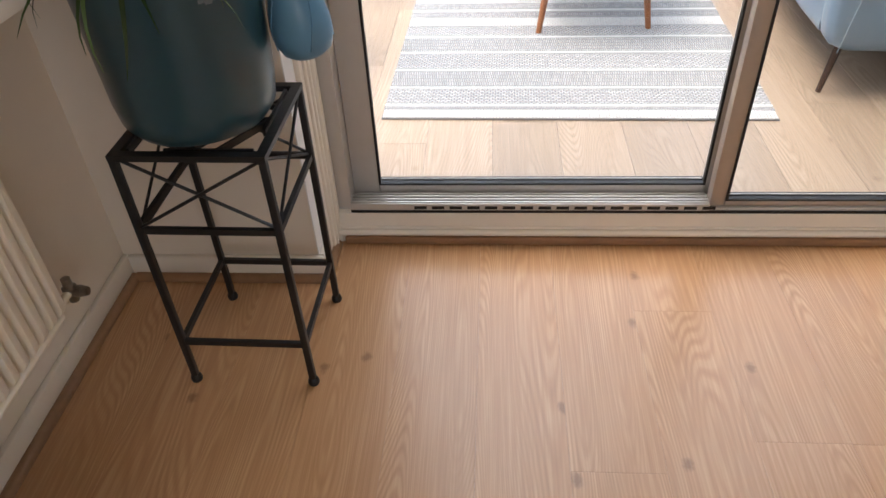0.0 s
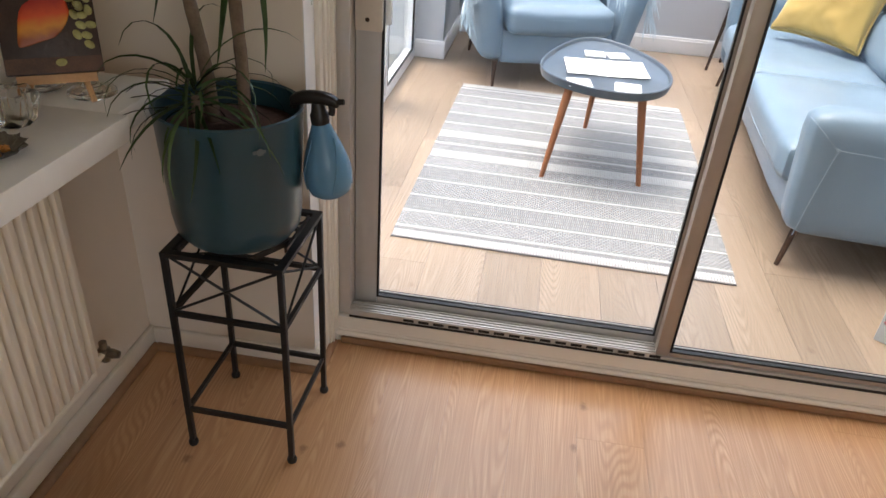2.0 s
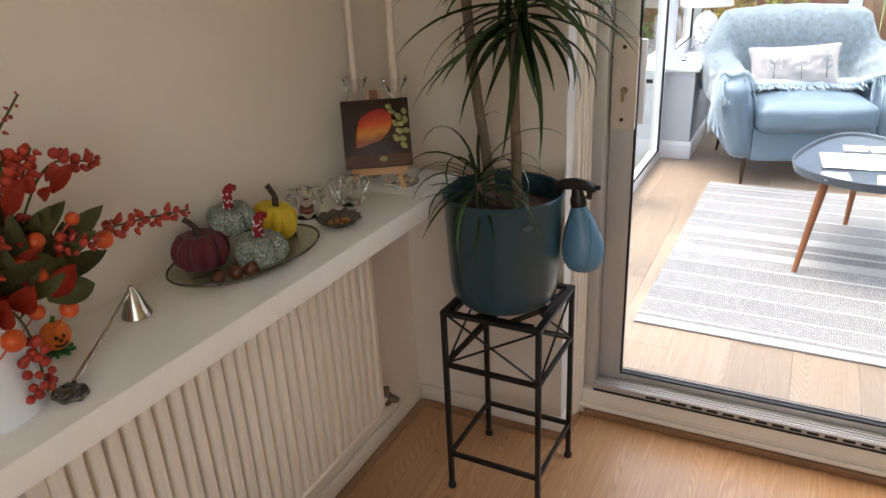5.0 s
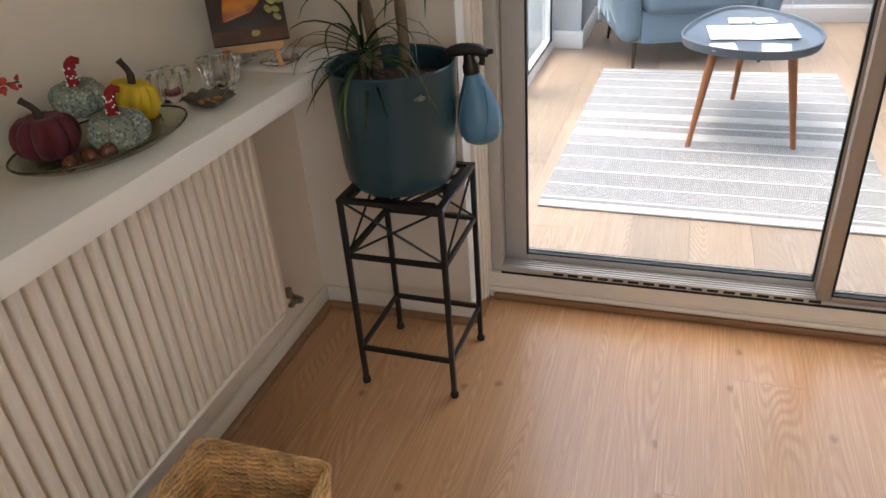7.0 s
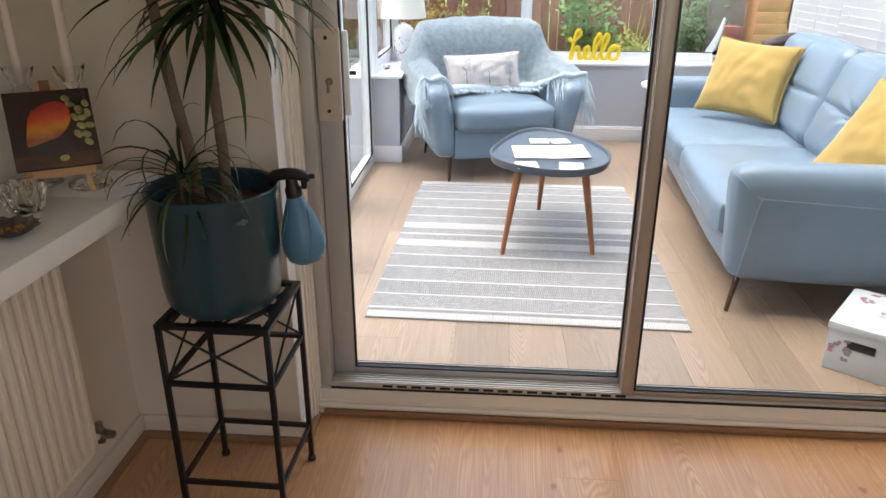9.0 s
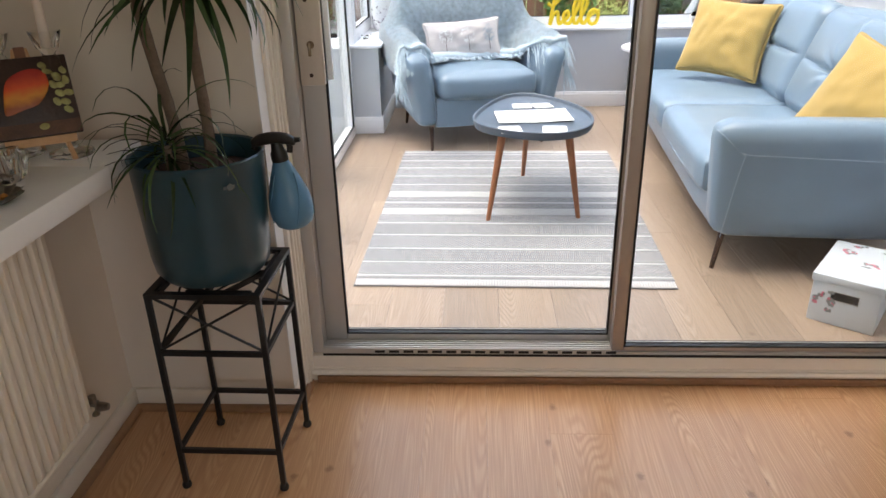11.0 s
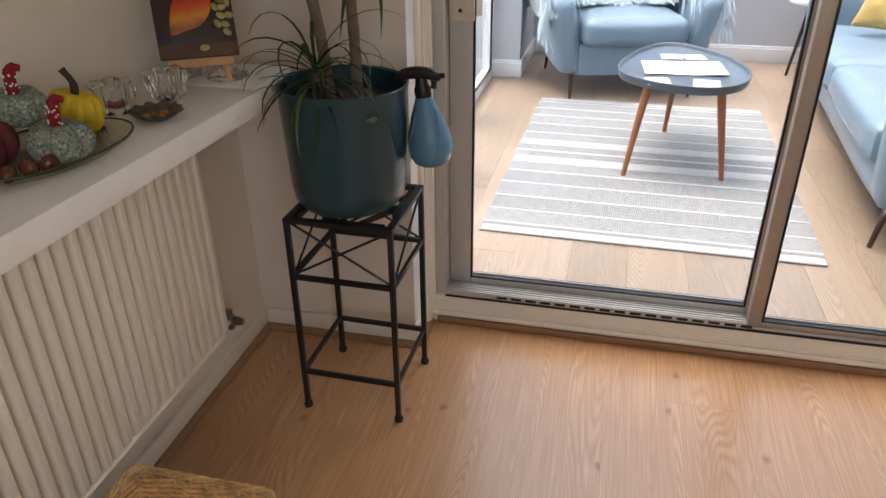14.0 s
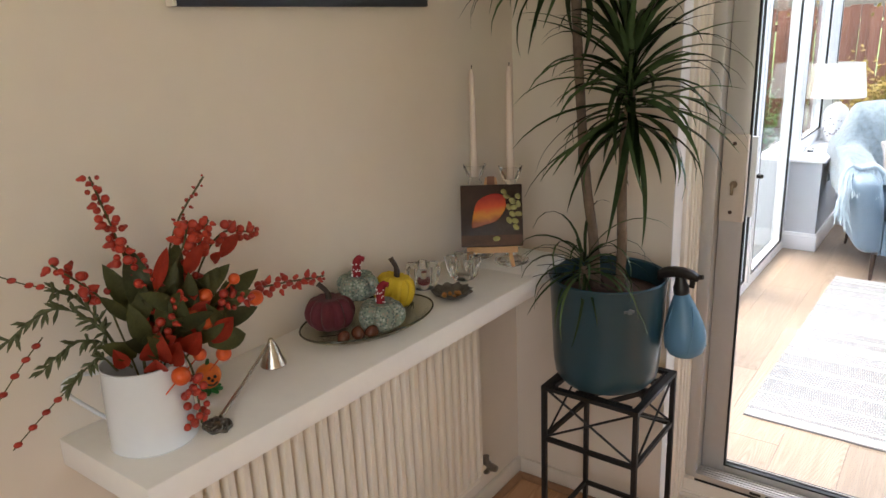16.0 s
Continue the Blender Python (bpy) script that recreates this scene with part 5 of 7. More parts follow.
FENCE = mat("red_brown_fence_stain", (0.27, 0.115, 0.080), 0.8, vary=0.25, scale=5, bump=0.4, bump_scale=40, rand=0.25)
fence = structure(empty("fence_back", pose(0, 7.4, GR)), "red-brown stained timber board fence", "fence")
rng = random.Random(14)
meshes = [part("fence_board", box(-0.052, 0.052, -0.011, 0.011, 0.03, hh, 0.004), FENCE, fence, at=pose(-6.0 + 0.107 * k, 0, 0)).data for k, hh in enumerate((1.84, 1.86, 1.83))]
for k in range(3, 101):
    share("fence_board", rng.choice(meshes), fence, pose(-6.0 + 0.107 * k + rng.uniform(-0.002, 0.003), rng.uniform(-0.004, 0.004), 0, 0, rng.uniform(-0.4, 0.4), 0))
for z in (0.35, 1.0, 1.6):
    part("fence_rail", box(-6.1, 5.0, 0.012, 0.05, z, z + 0.08), FENCE, fence, smooth=False)
for k in range(7):
    part("fence_post", box(-6 + 1.8 * k - 0.05, -6 + 1.8 * k + 0.05, 0.05, 0.15, 0, 1.95, 0.005), FENCE, fence)
side_fence = structure(empty("fence_side", pose(-6.0, 0, GR, 0, 0, 90)), "red-brown stained timber side fence", "fence")
for k in range(64):
    share("fence_board", rng.choice(meshes), side_fence, pose(7.3 - 0.107 * k, 0, 0))


def shrub(name, x, y, w, d, h, leaf, count, material, label, seed, stem=True):
    """Many small leaves set on twigs in a few uneven clumps."""
    r = random.Random(seed)
    ob = tagged(empty(name, pose(x, y, GR)), label, "shrub")
    bm = bmesh.new()
    clumps = [(r.uniform(-0.6, 0.6) * w, r.uniform(-0.5, 0.5) * d, r.uniform(0.25, 0.8) * h, r.uniform(0.25, 0.5)) for _ in range(9)]
    for _ in range(count):
        cx, cy, cz, cr = r.choice(clumps)
        v = Vector((r.gauss(0, 1), r.gauss(0, 1), r.gauss(0, 1))).normalized() * r.random() ** 0.4
        p = Vector((cx + v.x * cr * w, cy + v.y * cr * d, max(0.04, cz + v.z * cr * h * 0.8)))
        a = Vector((r.gauss(0, 1), r.gauss(0, 1), r.gauss(0.2, 0.7))).normalized()
        b = a.orthogonal().normalized()
        s = leaf * r.uniform(0.6, 1.3)
        q = [bm.verts.new(p), bm.verts.new(p + a * s * 0.5 + b * s * 0.28), bm.verts.new(p + a * s), bm.verts.new(p + a * s * 0.5 - b * s * 0.28)]
        bm.faces.new(q)
    part("foliage", bm, material, ob, smooth=False)
    bm = bmesh.new()
    for cx, cy, cz, cr in clumps:
        tube(smooth_path([(0.1 * cx, 0.1 * cy, 0), (0.5 * cx, 0.5 * cy, 0.6 * cz), (cx, cy, cz)], 3), [0.012] * 4 + [0.008] * 3, 6, bm)
    part("stems", bm, TRUNK, ob)
    return ob


def foliage(name, color, vary=0.5):
    m = mat(name, color, 0.6, vary=vary, scale=5)
    return m


GREEN_A, GREEN_B, GREEN_C, GOLD = foliage("mid_green_foliage", (0.09, 0.18, 0.04)), foliage("dark_green_foliage", (0.06, 0.12, 0.045)), foliage("yellow_green_foliage", (0.24, 0.27, 0.06)), foliage("golden_foliage", (0.33, 0.22, 0.04))
shrub("shrub", 2.2, 6.75, 0.42, 0.4, 1.5, 0.075, 1700, GREEN_A, "broad-leaved green shrub before the fence", 1)
shrub("shrub", 3.42, 6.75, 0.48, 0.5, 1.6, 0.06, 2600, GREEN_B, "dense dark green shrub beside the shed", 2)
shrub("shrub", 2.62, 6.2, 0.36, 0.35, 0.85, 0.05, 1500, GREEN_C, "low yellow-green shrub in the border", 3)
shrub("shrub", 1.55, 6.4, 0.30, 0.3, 0.62, 0.05, 1000, GREEN_A, "low green plant in the border", 4)
shrub("shrub", 0.25, 7.0, 0.35, 0.3, 1.25, 0.06, 1100, GOLD, "golden leaved shrub at the fence", 5)
shrub("shrub", 0.85, 6.9, 0.30, 0.3, 1.25, 0.05, 700, GREEN_C, "thin yellow-green shrub at the fence", 6)
shrub("shrub", -1.9, 6.8, 0.6, 0.4, 1.1, 0.07, 2200, GREEN_A, "tall green shrub by the lawn", 7)
shrub("shrub", -3.2, 6.4, 0.8, 0.6, 1.9, 0.08, 2200, GREEN_C, "tall yellow-green shrub by the lawn", 8)
shrub("shrub", -4.6, 5.4, 0.8, 0.7, 1.8, 0.08, 1800, GREEN_B, "dark green shrub by the side fence", 9)

shrub("shrub", -1.25, 6.9, 0.42, 0.35, 2.0, 0.07, 2400, GOLD, "tall golden autumn shrub at the fence", 11)
shrub("shrub", -0.80, 6.6, 0.34, 0.30, 1.5, 0.06, 1600, GREEN_A, "leafy green shrub before the fence", 12)
# ornamental grass
og = tagged(empty("ornamental_grass", pose(2.68, 6.75, GR)), "tall arching clump of ornamental grass", "grass clump")
bm = bmesh.new()
r = random.Random(31)
for k in range(260):
    a, ln, up = r.uniform(0, 6.28), r.uniform(0.9, 1.7), r.uniform(1.15, 1.5)
    p, ang, wid = Vector((0.06 * math.cos(a), 0.06 * math.sin(a), 0)), up, 0.007
    prev = None
    for j in range(7):
        side = Vector((-math.sin(a), math.cos(a), 0)) * wid * (1 - j / 6.5)
        cur = (bm.verts.new(p - side), bm.verts.new(p + side))
        if prev:
            bm.faces.new((prev[0], prev[1], cur[1], cur[0]))
        prev = cur
        p = p + Vector((math.cos(a) * math.cos(ang), math.sin(a) * math.cos(ang), math.sin(ang))) * ln / 6
        ang -= r.uniform(0.12, 0.34)
part("blades", bm, GREEN_C, og, smooth=False)
tree = tagged(empty("birch_tree", pose(-0.12, 6.9, GR)), "slim pale-barked tree at the fence", "tree")
BARK = mat("pale_bark", (0.45, 0.40, 0.35), 0.85, vary=0.35, scale=9, bump=0.5, bump_scale=40)
part("trunk", tube(smooth_path([(0, 0, 0), (0.04, 0, 0.9), (-0.03, 0.02, 1.9), (0.05, 0, 3.0)], 5), [0.075 - 0.0025 * k for k in range(16)], 12), BARK, tree)
for k in range(5):
    a = 1.3 * k
    part("limb", tube([(0.02, 0, 2.0 + 0.2 * k), (0.5 * math.cos(a), 0.5 * math.sin(a), 2.5 + 0.2 * k)], [0.025, 0.008], 8), BARK, tree)
r = random.Random(9)
bm = bmesh.new()
for _ in range(1500):
    c = Vector((r.gauss(0, 0.45), r.gauss(0, 0.4), 2.9 + r.gauss(0, 0.4)))
    a = Vector((r.gauss(0, 1), r.gauss(0, 1), r.gauss(0, 1))).normalized()
    b = a.orthogonal().normalized()
    bm.faces.new([bm.verts.new(c), bm.verts.new(c + a * 0.03 + b * 0.02), bm.verts.new(c + a * 0.06), bm.verts.new(c + a * 0.03 - b * 0.02)])
part("crown", bm, GOLD, tree, smooth=False)

# timber shed with a hanging cord, and a red panel beside it
shed = tagged(empty("garden_shed", pose(3.88, 6.35, GR)), "orange-stained timber shed with horizontal boards", "shed")
SHEDM = mat("orange_cedar_stain", (0.60, 0.32, 0.15), 0.6, vary=0.2, scale=6, bump=0.3, bump_scale=50, rand=0.12)
part("body", box(0.02, 1.6, 0.03, 1.5, 0, 2.0), SHEDM, shed, smooth=False)
me = None
for k in range(17):
    m = pose(0, 0, 0.02 + 0.118 * k, 6, 0, 0)
    if me is None:
        me = part("shed_board", box(0.0, 1.6, 0.0, 0.018, 0, 0.122, 0.004), SHEDM, shed, at=m).data
    else:
        share("shed_board", me, shed, m)
bm = bmesh.new()
q = [bm.verts.new(c) for c in ((-0.1, -0.12, 1.95), (1.7, -0.12, 1.95), (1.7, 1.6, 2.35), (-0.1, 1.6, 2.35))]
bm.faces.new(q)
bmesh.ops.solidify(bm, geom=bm.faces[:], thickness=-0.04)
part("roof", bm, ALUDARK, shed, smooth=False)
part("cord", tube(smooth_path([(0.36, -0.03, 1.7), (0.34, -0.03, 1.2), (0.33, -0.03, 0.98), (0.36, -0.03, 0.92), (0.37, -0.03, 1.15), (0.36, -0.03, 1.6)], 5), 0.008, 6), ALUDARK, shed, "black hanging cord")
part("side_post", box(-0.42, -0.02, 0.3, 0.36, 0, 1.9, 0.01), mat("grey_panel", (0.2, 0.17, 0.17), 0.7, vary=0.2), shed, "grey-brown side panel")
tagged(part("red_crate", box(3.50, 3.66, 6.05, 6.25, GR, 0.80, 0.01), mat("faded_red", (0.20, 0.05, 0.045), 0.6, vary=0.2)), "faded red garden crate beside the shed", "crate")
fin = tube(smooth_path([(3.16, 5.6, GR), (3.20, 5.6, 0.45), (3.29, 5.6, 0.72), (3.34, 5.6, 0.92)], 5), [0.16 - 0.009 * k for k in range(16)], 12, flat=0.4)
tagged(part("garden_ornament", fin, mat("grey_stone", (0.33, 0.36, 0.40), 0.6, vary=0.15)), "grey curved stone garden ornament", "ornament")


# ---- spray bottle hooked on the pot's rim ----
sb = tagged(empty("spray_bottle", pose(0.656, -0.195, 0.720, 0, -7, 0) @ Matrix.Scale(1.05, 4)), "pale blue teardrop spray bottle with a black trigger head", "spray bottle")
SPRAY = mat("pale_blue_plastic", (0.10, 0.23, 0.36), 0.35, vary=0.04, scale=8)
bm = lathe([(0, 0), (0.030, 0.0), (0.044, 0.010), (0.052, 0.032), (0.0535, 0.055), (0.049, 0.085), (0.036, 0.125), (0.023, 0.158), (0.016, 0.176), (0, 0.178)], 40)
body = part("body", bm, SPRAY, sb)
for k in range(4):
    a = 0.4 + 1.57 * k
    pts = []
    for j in range(9):
        t = j / 8
        z = 0.02 + 0.12 * t
        r = (0.0500 + 0.0045 * math.sin(3.14 * t)) * (1 - 0.52 * max(0, t - 0.35))
        pts.append((r * math.cos(a + 0.7 * t), r * math.sin(a + 0.7 * t), z))
    part("moulded_line", tube(pts, 0.0016, 5), SPRAY, body)
TRIG = mat("black_plastic", (0.015, 0.013, 0.012), 0.4)
bm = lathe([(0, 0.168), (0.019, 0.168), (0.020, 0.172), (0.020, 0.188), (0.016, 0.196), (0.013, 0.214), (0, 0.216)], 24)
part("collar", bm, TRIG, sb, "black screw collar")
bm = cushion(0.105, 0.026, 0.024, 0.009, (0, 0, 0.002), 6, lambda p, u: p + Vector((0, 0, -0.010 * (u.x ** 2) - 0.004 * u.x)), m=pose(-0.006, 0, 0.226))
lathe([(0, 0), (0.007, 0), (0.006, 0.014), (0, 0.014)], 12, bm, m=pose(0.044, 0, 0.214, 0, 90, 0))
tube(smooth_path([(-0.030, 0, 0.222), (-0.046, 0, 0.218), (-0.056, 0, 0.205)], 4), 0.008, 8, bm)
part("trigger_head", bm, TRIG, sb, "black trigger head")
part("trigger", tube(smooth_path([(0.026, 0, 0.214), (0.030, 0, 0.200), (0.026, 0, 0.186)], 4), 0.0045, 8, flat=1.6), TRIG, sb)


# ---- glass plate with fabric pumpkins ----
plate = tagged(part("glass_plate", lathe([(0, 0.004), (0.7, 0.004), (0.82, 0.010), (0.97, 0.022), (1.0, 0.022), (0.985, 0.016), (0.84, 0.004), (0.70, 0.0), (0, 0.0)], 56, m=pose(0.135, -0.892, SH, 0, 0, 78) @ Matrix.Diagonal((0.172, 0.112, 1, 1))), glass_pane("smoky_olive_glass", (0.86, 0.85, 0.78))), "oval smoky glass plate holding fabric pumpkins", "plate")
r = random.Random(2)
OLENAM = mat("dark_olive_enamel", (0.03, 0.035, 0.02), 0.4)
rim = pose(0.135, -0.892, SH, 0, 0, 78) @ Matrix.Diagonal((0.172, 0.112, 1, 1))
loop = [rim @ Vector((math.cos(2 * math.pi * k / 56), math.sin(2 * math.pi * k / 56), 0.0215)) for k in range(57)]
part("rim", tube(loop, 0.0022, 8, caps=False), mat("smoky_glass_edge", (0.05, 0.048, 0.03), 0.12), plate, "dark smoky glass edge")
for s in (-1, 1):
    bm = bmesh.new()
    for k in range(9):
        a = radians(-50 + 12 * k)
        tube([(0.135 + s * 0.022, -0.892 + s * 0.135, SH + 0.0165), (0.135 + s * 0.022 + 0.045 * math.sin(a + 1.57 * (s < 0)), -0.892 + s * 0.128 + 0.040 * math.cos(a) * -s, SH + 0.016)], [0.003, 0.0008], 5, bm, flat=0.4)
    part("leaf_decor", bm, OLENAM, plate, "dark painted leaf spray")


def pumpkin(x, y, z, r, h, material, stalk, label, lobes=8, seed=0, lean=(0, 0, 0), tall=0.03):
    """A stuffed pumpkin: a lobed, dimpled ball with a bent stalk."""
    ob = tagged(empty("fabric_pumpkin", pose(x, y, z, *lean)), label, "pumpkin", "fabric pumpkins")
    bm = bmesh.new()
    nu, nv = 64, 20
    rng = random.Random(seed)
    rings = []
    for j in range(1, nv):
        v = math.pi * j / nv
        row = []
        for i in range(nu):
            u = 2 * math.pi * i / nu
            lob = 1 - 0.32 * (1 - abs(math.sin(u * lobes / 2)) ** 0.6) * math.sin(v) ** 0.5
            rr = r * math.sin(v) ** 0.8 * lob + 0.0015 * noise.noise((math.cos(u) * 3, math.sin(u) * 3, v * 2 + seed))
            zz = h * math.cos(v)
            dim = 0.30 * h * math.exp(-(math.sin(v) / 0.45) ** 2) * (1 if zz > 0 else -0.6)
            row.append(bm.verts.new((rr * math.cos(u), rr * math.sin(u), zz - dim)))
        rings.append(row)
    for a, b in zip(rings, rings[1:]):
        for i in range(nu):
            bm.faces.new((a[i], a[(i + 1) % nu], b[(i + 1) % nu], b[i]))
    bm.faces.new(rings[0])
    bm.faces.new(rings[-1])
    part("body", bm, material, ob)
    top = h * 0.62
    if stalk == "dots":
        st = part("stalk", tube(smooth_path([(0, 0, top), (0.002, 0, top + tall), (0.006, 0.002, top + tall * 1.45), (0.012, 0.005, top + tall * 1.6), (0.020, 0.008, top + tall * 1.55)], 5), [0.0098] * 10 + [0.0085] * 6 + [0.006] * 5, 12), REDCLOTH, ob, "red polka-dot cloth stalk")
        bm = bmesh.new()
        for k in range(30):
            a, t = rng.uniform(0, 6.28), rng.uniform(0.1, 1.3)
            bmesh.ops.create_uvsphere(bm, u_segments=6, v_segments=4, radius=0.0017, matrix=Matrix.Translation((0.003 * t + 0.0108 * math.cos(a), 0.0108 * math.sin(a), top + tall * t)))
        part("dots", bm, PAPER, st, "white dots")
    else:
        part("stalk", tube(smooth_path([(0, 0, top), (-0.008, 0.002, top + tall * 0.7), (-0.027, -0.004, top + tall * 1.3)], 5), [0.0075] * 5 + [0.006] * 5 + [0.0072], 8), STALK, ob, "dark brown twig stalk")
    return ob


def dotted_cloth(name, base, spots, scale):
    m = bpy.data.materials.new(name)
    m.use_nodes = True
    nt = m.node_tree
    p = nt.nodes["Principled BSDF"]
    p.inputs["Roughness"].default_value = 0.9
    tc, v = nt.nodes.new("ShaderNodeTexCoord"), nt.nodes.new("ShaderNodeTexVoronoi")
    v.inputs["Scale"].default_value = scale
    nt.links.new(tc.outputs["Object"], v.inputs["Vector"])
    pick = ramp(nt, [(0.0, spots[0]), (0.35, spots[1]), (0.6, spots[2]), (0.8, base)])
    pick.color_ramp.interpolation = "CONSTANT"
    sep = nt.nodes.new("ShaderNodeSeparateColor")
    nt.links.new(v.outputs["Color"], sep.inputs[0])
    nt.links.new(sep.outputs[0], pick.inputs["Fac"])
    size = nt.nodes.new("ShaderNodeMapRange")
    size.inputs[1].default_value, size.inputs[2].default_value = 0.46, 0.58
    size.inputs[3].default_value, size.inputs[4].default_value = 1.0, 0.0
    nt.links.new(v.outputs["Distance"], size.inputs[0])
    mx = nt.nodes.new("ShaderNodeMix")
    mx.data_type = "RGBA"
    mx.inputs["A"].default_value = (*base, 1)
    nt.links.new(size.outputs[0], mx.inputs["Factor"])
    nt.links.new(pick.outputs["Color"], mx.inputs["B"])
    nt.links.new(mx.outputs["Result"], p.inputs["Base Color"])
    return m


REDCLOTH = mat("red_cotton", (0.24, 0.012, 0.020), 0.9, vary=0.05, scale=30)
STALK = mat("dark_twig", (0.045, 0.03, 0.022), 0.8, vary=0.2, scale=40)
SAGE = dotted_cloth("sage_floral_cotton", (0.205, 0.245, 0.200), ((0.10, 0.14, 0.12), (0.36, 0.39, 0.34), (0.29, 0.25, 0.20)), 190)
WINE = mat("wine_red_velvet", (0.10, 0.010, 0.017), 0.75, vary=0.12, scale=20, sheen=0.12, bump=0.2, bump_scale=120)
YPUMP = mat("yellow_ribbed_cotton", (0.62, 0.44, 0.03), 0.85, vary=0.08, scale=20, bump=0.4, bump_scale=160)
PZ = SH + 0.006
pumpkin(0.082, -0.962, PZ + 0.041, 0.058, 0.044, WINE, "twig", "dark wine red velvet pumpkin on the glass plate", 10, 1, tall=0.028)
pumpkin(0.186, -0.905, PZ + 0.036, 0.055, 0.039, SAGE, "dots", "sage green floral cotton pumpkin on the glass plate", 5, 2)
pumpkin(0.100, -0.884, PZ + 0.084, 0.050, 0.034, SAGE, "dots", "sage green floral cotton pumpkin lying on the others", 6, 3, (6, 4, 0))
pumpkin(0.125, -0.785, PZ + 0.045, 0.052, 0.048, YPUMP, "twig", "ribbed mustard yellow fabric pumpkin on the glass plate", 12, 4, (-8, 12, 0), 0.034)
for k, (x, y) in enumerate(((0.180, -0.978), (0.200, -0.955), (0.168, -1.012))):
    bm = bmesh.new()
    bmesh.ops.create_uvsphere(bm, u_segments=16, v_segments=10, radius=0.0155, matrix=Matrix.Diagonal((1.05, 0.85, 0.9, 1)))
    for v in bm.verts:
        if v.co.z > 0:
            v.co.z *= 1 + 0.25 * (1 - (v.co.x ** 2 + v.co.y ** 2) / 0.00026)
    tagged(part("chestnut", bm, mat("glossy_chestnut", (0.11, 0.035, 0.017), 0.25, vary=0.2, scale=60), at=pose(x, y, PZ + 0.0145, 20 * k, 10, 70 * k)), "glossy brown chestnut on the glass plate", "chestnut", "chestnuts")


# ---- glass and metal small things ----
def star_votive(x, y, turn, label):
    bm = bmesh.new()
    n = 60
    prof = [(0.0, 0.0, 0), (0.030, 0.0, 0.0), (0.036, 0.010, 0.10), (0.039, 0.032, 0.16), (0.044, 0.056, 0.20), (0.040, 0.062, 0.20), (0.026, 0.058, 0.05), (0.023, 0.030, 0.0), (0.022, 0.014, 0.0), (0.0, 0.012, 0)]
    rings = []
    for r0, z, a in prof:
        if r0 == 0:
            rings.append([bm.verts.new((0, 0, z))])
        else:
            rings.append([bm.verts.new((r0 * (1 + a * math.cos(6 * 2 * math.pi * k / n)) * math.cos(2 * math.pi * k / n), r0 * (1 + a * math.cos(6 * 2 * math.pi * k / n)) * math.sin(2 * math.pi * k / n), z)) for k in range(n)])
    for a, b in zip(rings, rings[1:]):
        for k in range(n):
            k2 = (k + 1) % n
            if len(a) == 1:
                bm.faces.new((a[0], b[k], b[k2]))
            elif len(b) == 1:
                bm.faces.new((a[k], b[0], a[k2]))
            else:
                bm.faces.new((a[k], b[k], b[k2], a[k2]))
    return tagged(part("glass_tealight_holder", bm, CRYSTAL, at=pose(x, y, SH, 0, 0, turn)), label, "candle holder", "glass tealight holders")


v1 = star_votive(0.088, -0.622, 10, "clear fluted glass tealight holder with a red wax rest")
part("wax_rest", lathe([(0, 0.0145), (0.018, 0.0145), (0.018, 0.022), (0, 0.023)], 20), mat("dark_red_wax", (0.22, 0.03, 0.03), 0.5), v1, "dark red wax")
star_votive(0.138, -0.510, 25, "clear fluted glass tealight holder, empty")
PEWTER = mat("dark_pewter", (0.17, 0.16, 0.14), 0.4, metal=0.9, vary=0.4, scale=60, bump=0.6, bump_scale=150)
dish = tagged(empty("leaf_dish", pose(0.200, -0.648, SH)), "small dark metal leaf-edged dish with amber bits", "dish")
bm = bmesh.new()
n = 66
rings = []
for r0, z, a in ((0.0, 0.002, 0), (0.022, 0.002, 0), (0.034, 0.010, 0.08), (0.044, 0.019, 0.18), (0.046, 0.021, 0.20), (0.043, 0.017, 0.18), (0.030, 0.005, 0.04), (0.02, 0.0, 0), (0.0, 0.0, 0)):
    if r0 == 0:
        rings.append([bm.verts.new((0, 0, z))])
    else:
        rings.append([bm.verts.new((r0 * (1 + a * abs(math.sin(5.5 * 2 * math.pi * k / n))) * math.cos(2 * math.pi * k / n), r0 * (1 + a * abs(math.sin(5.5 * 2 * math.pi * k / n))) * math.sin(2 * math.pi * k / n), z + 0.003 * math.sin(11 * 2 * math.pi * k / n) * (a > 0.1))) for k in range(n)])
for a, b in zip(rings, rings[1:]):
    for k in range(n):
        k2 = (k + 1) % n
        bm.faces.new((a[0], b[k], b[k2]) if len(a) == 1 else ((a[k], b[0], a[k2]) if len(b) == 1 else (a[k], b[k], b[k2], a[k2])))
part("bowl", bm, PEWTER, dish)
bm = bmesh.new()
r = random.Random(5)
for k in range(9):
    bmesh.ops.create_icosphere(bm, subdivisions=1, radius=r.uniform(0.005, 0.008), matrix=Matrix.Translation((r.uniform(-0.018, 0.018), r.uniform(-0.018, 0.018), 0.008)))
part("amber_bits", bm, mat("amber_resin", (0.45, 0.20, 0.05), 0.3, vary=0.3, scale=90), dish, "amber resin bits")

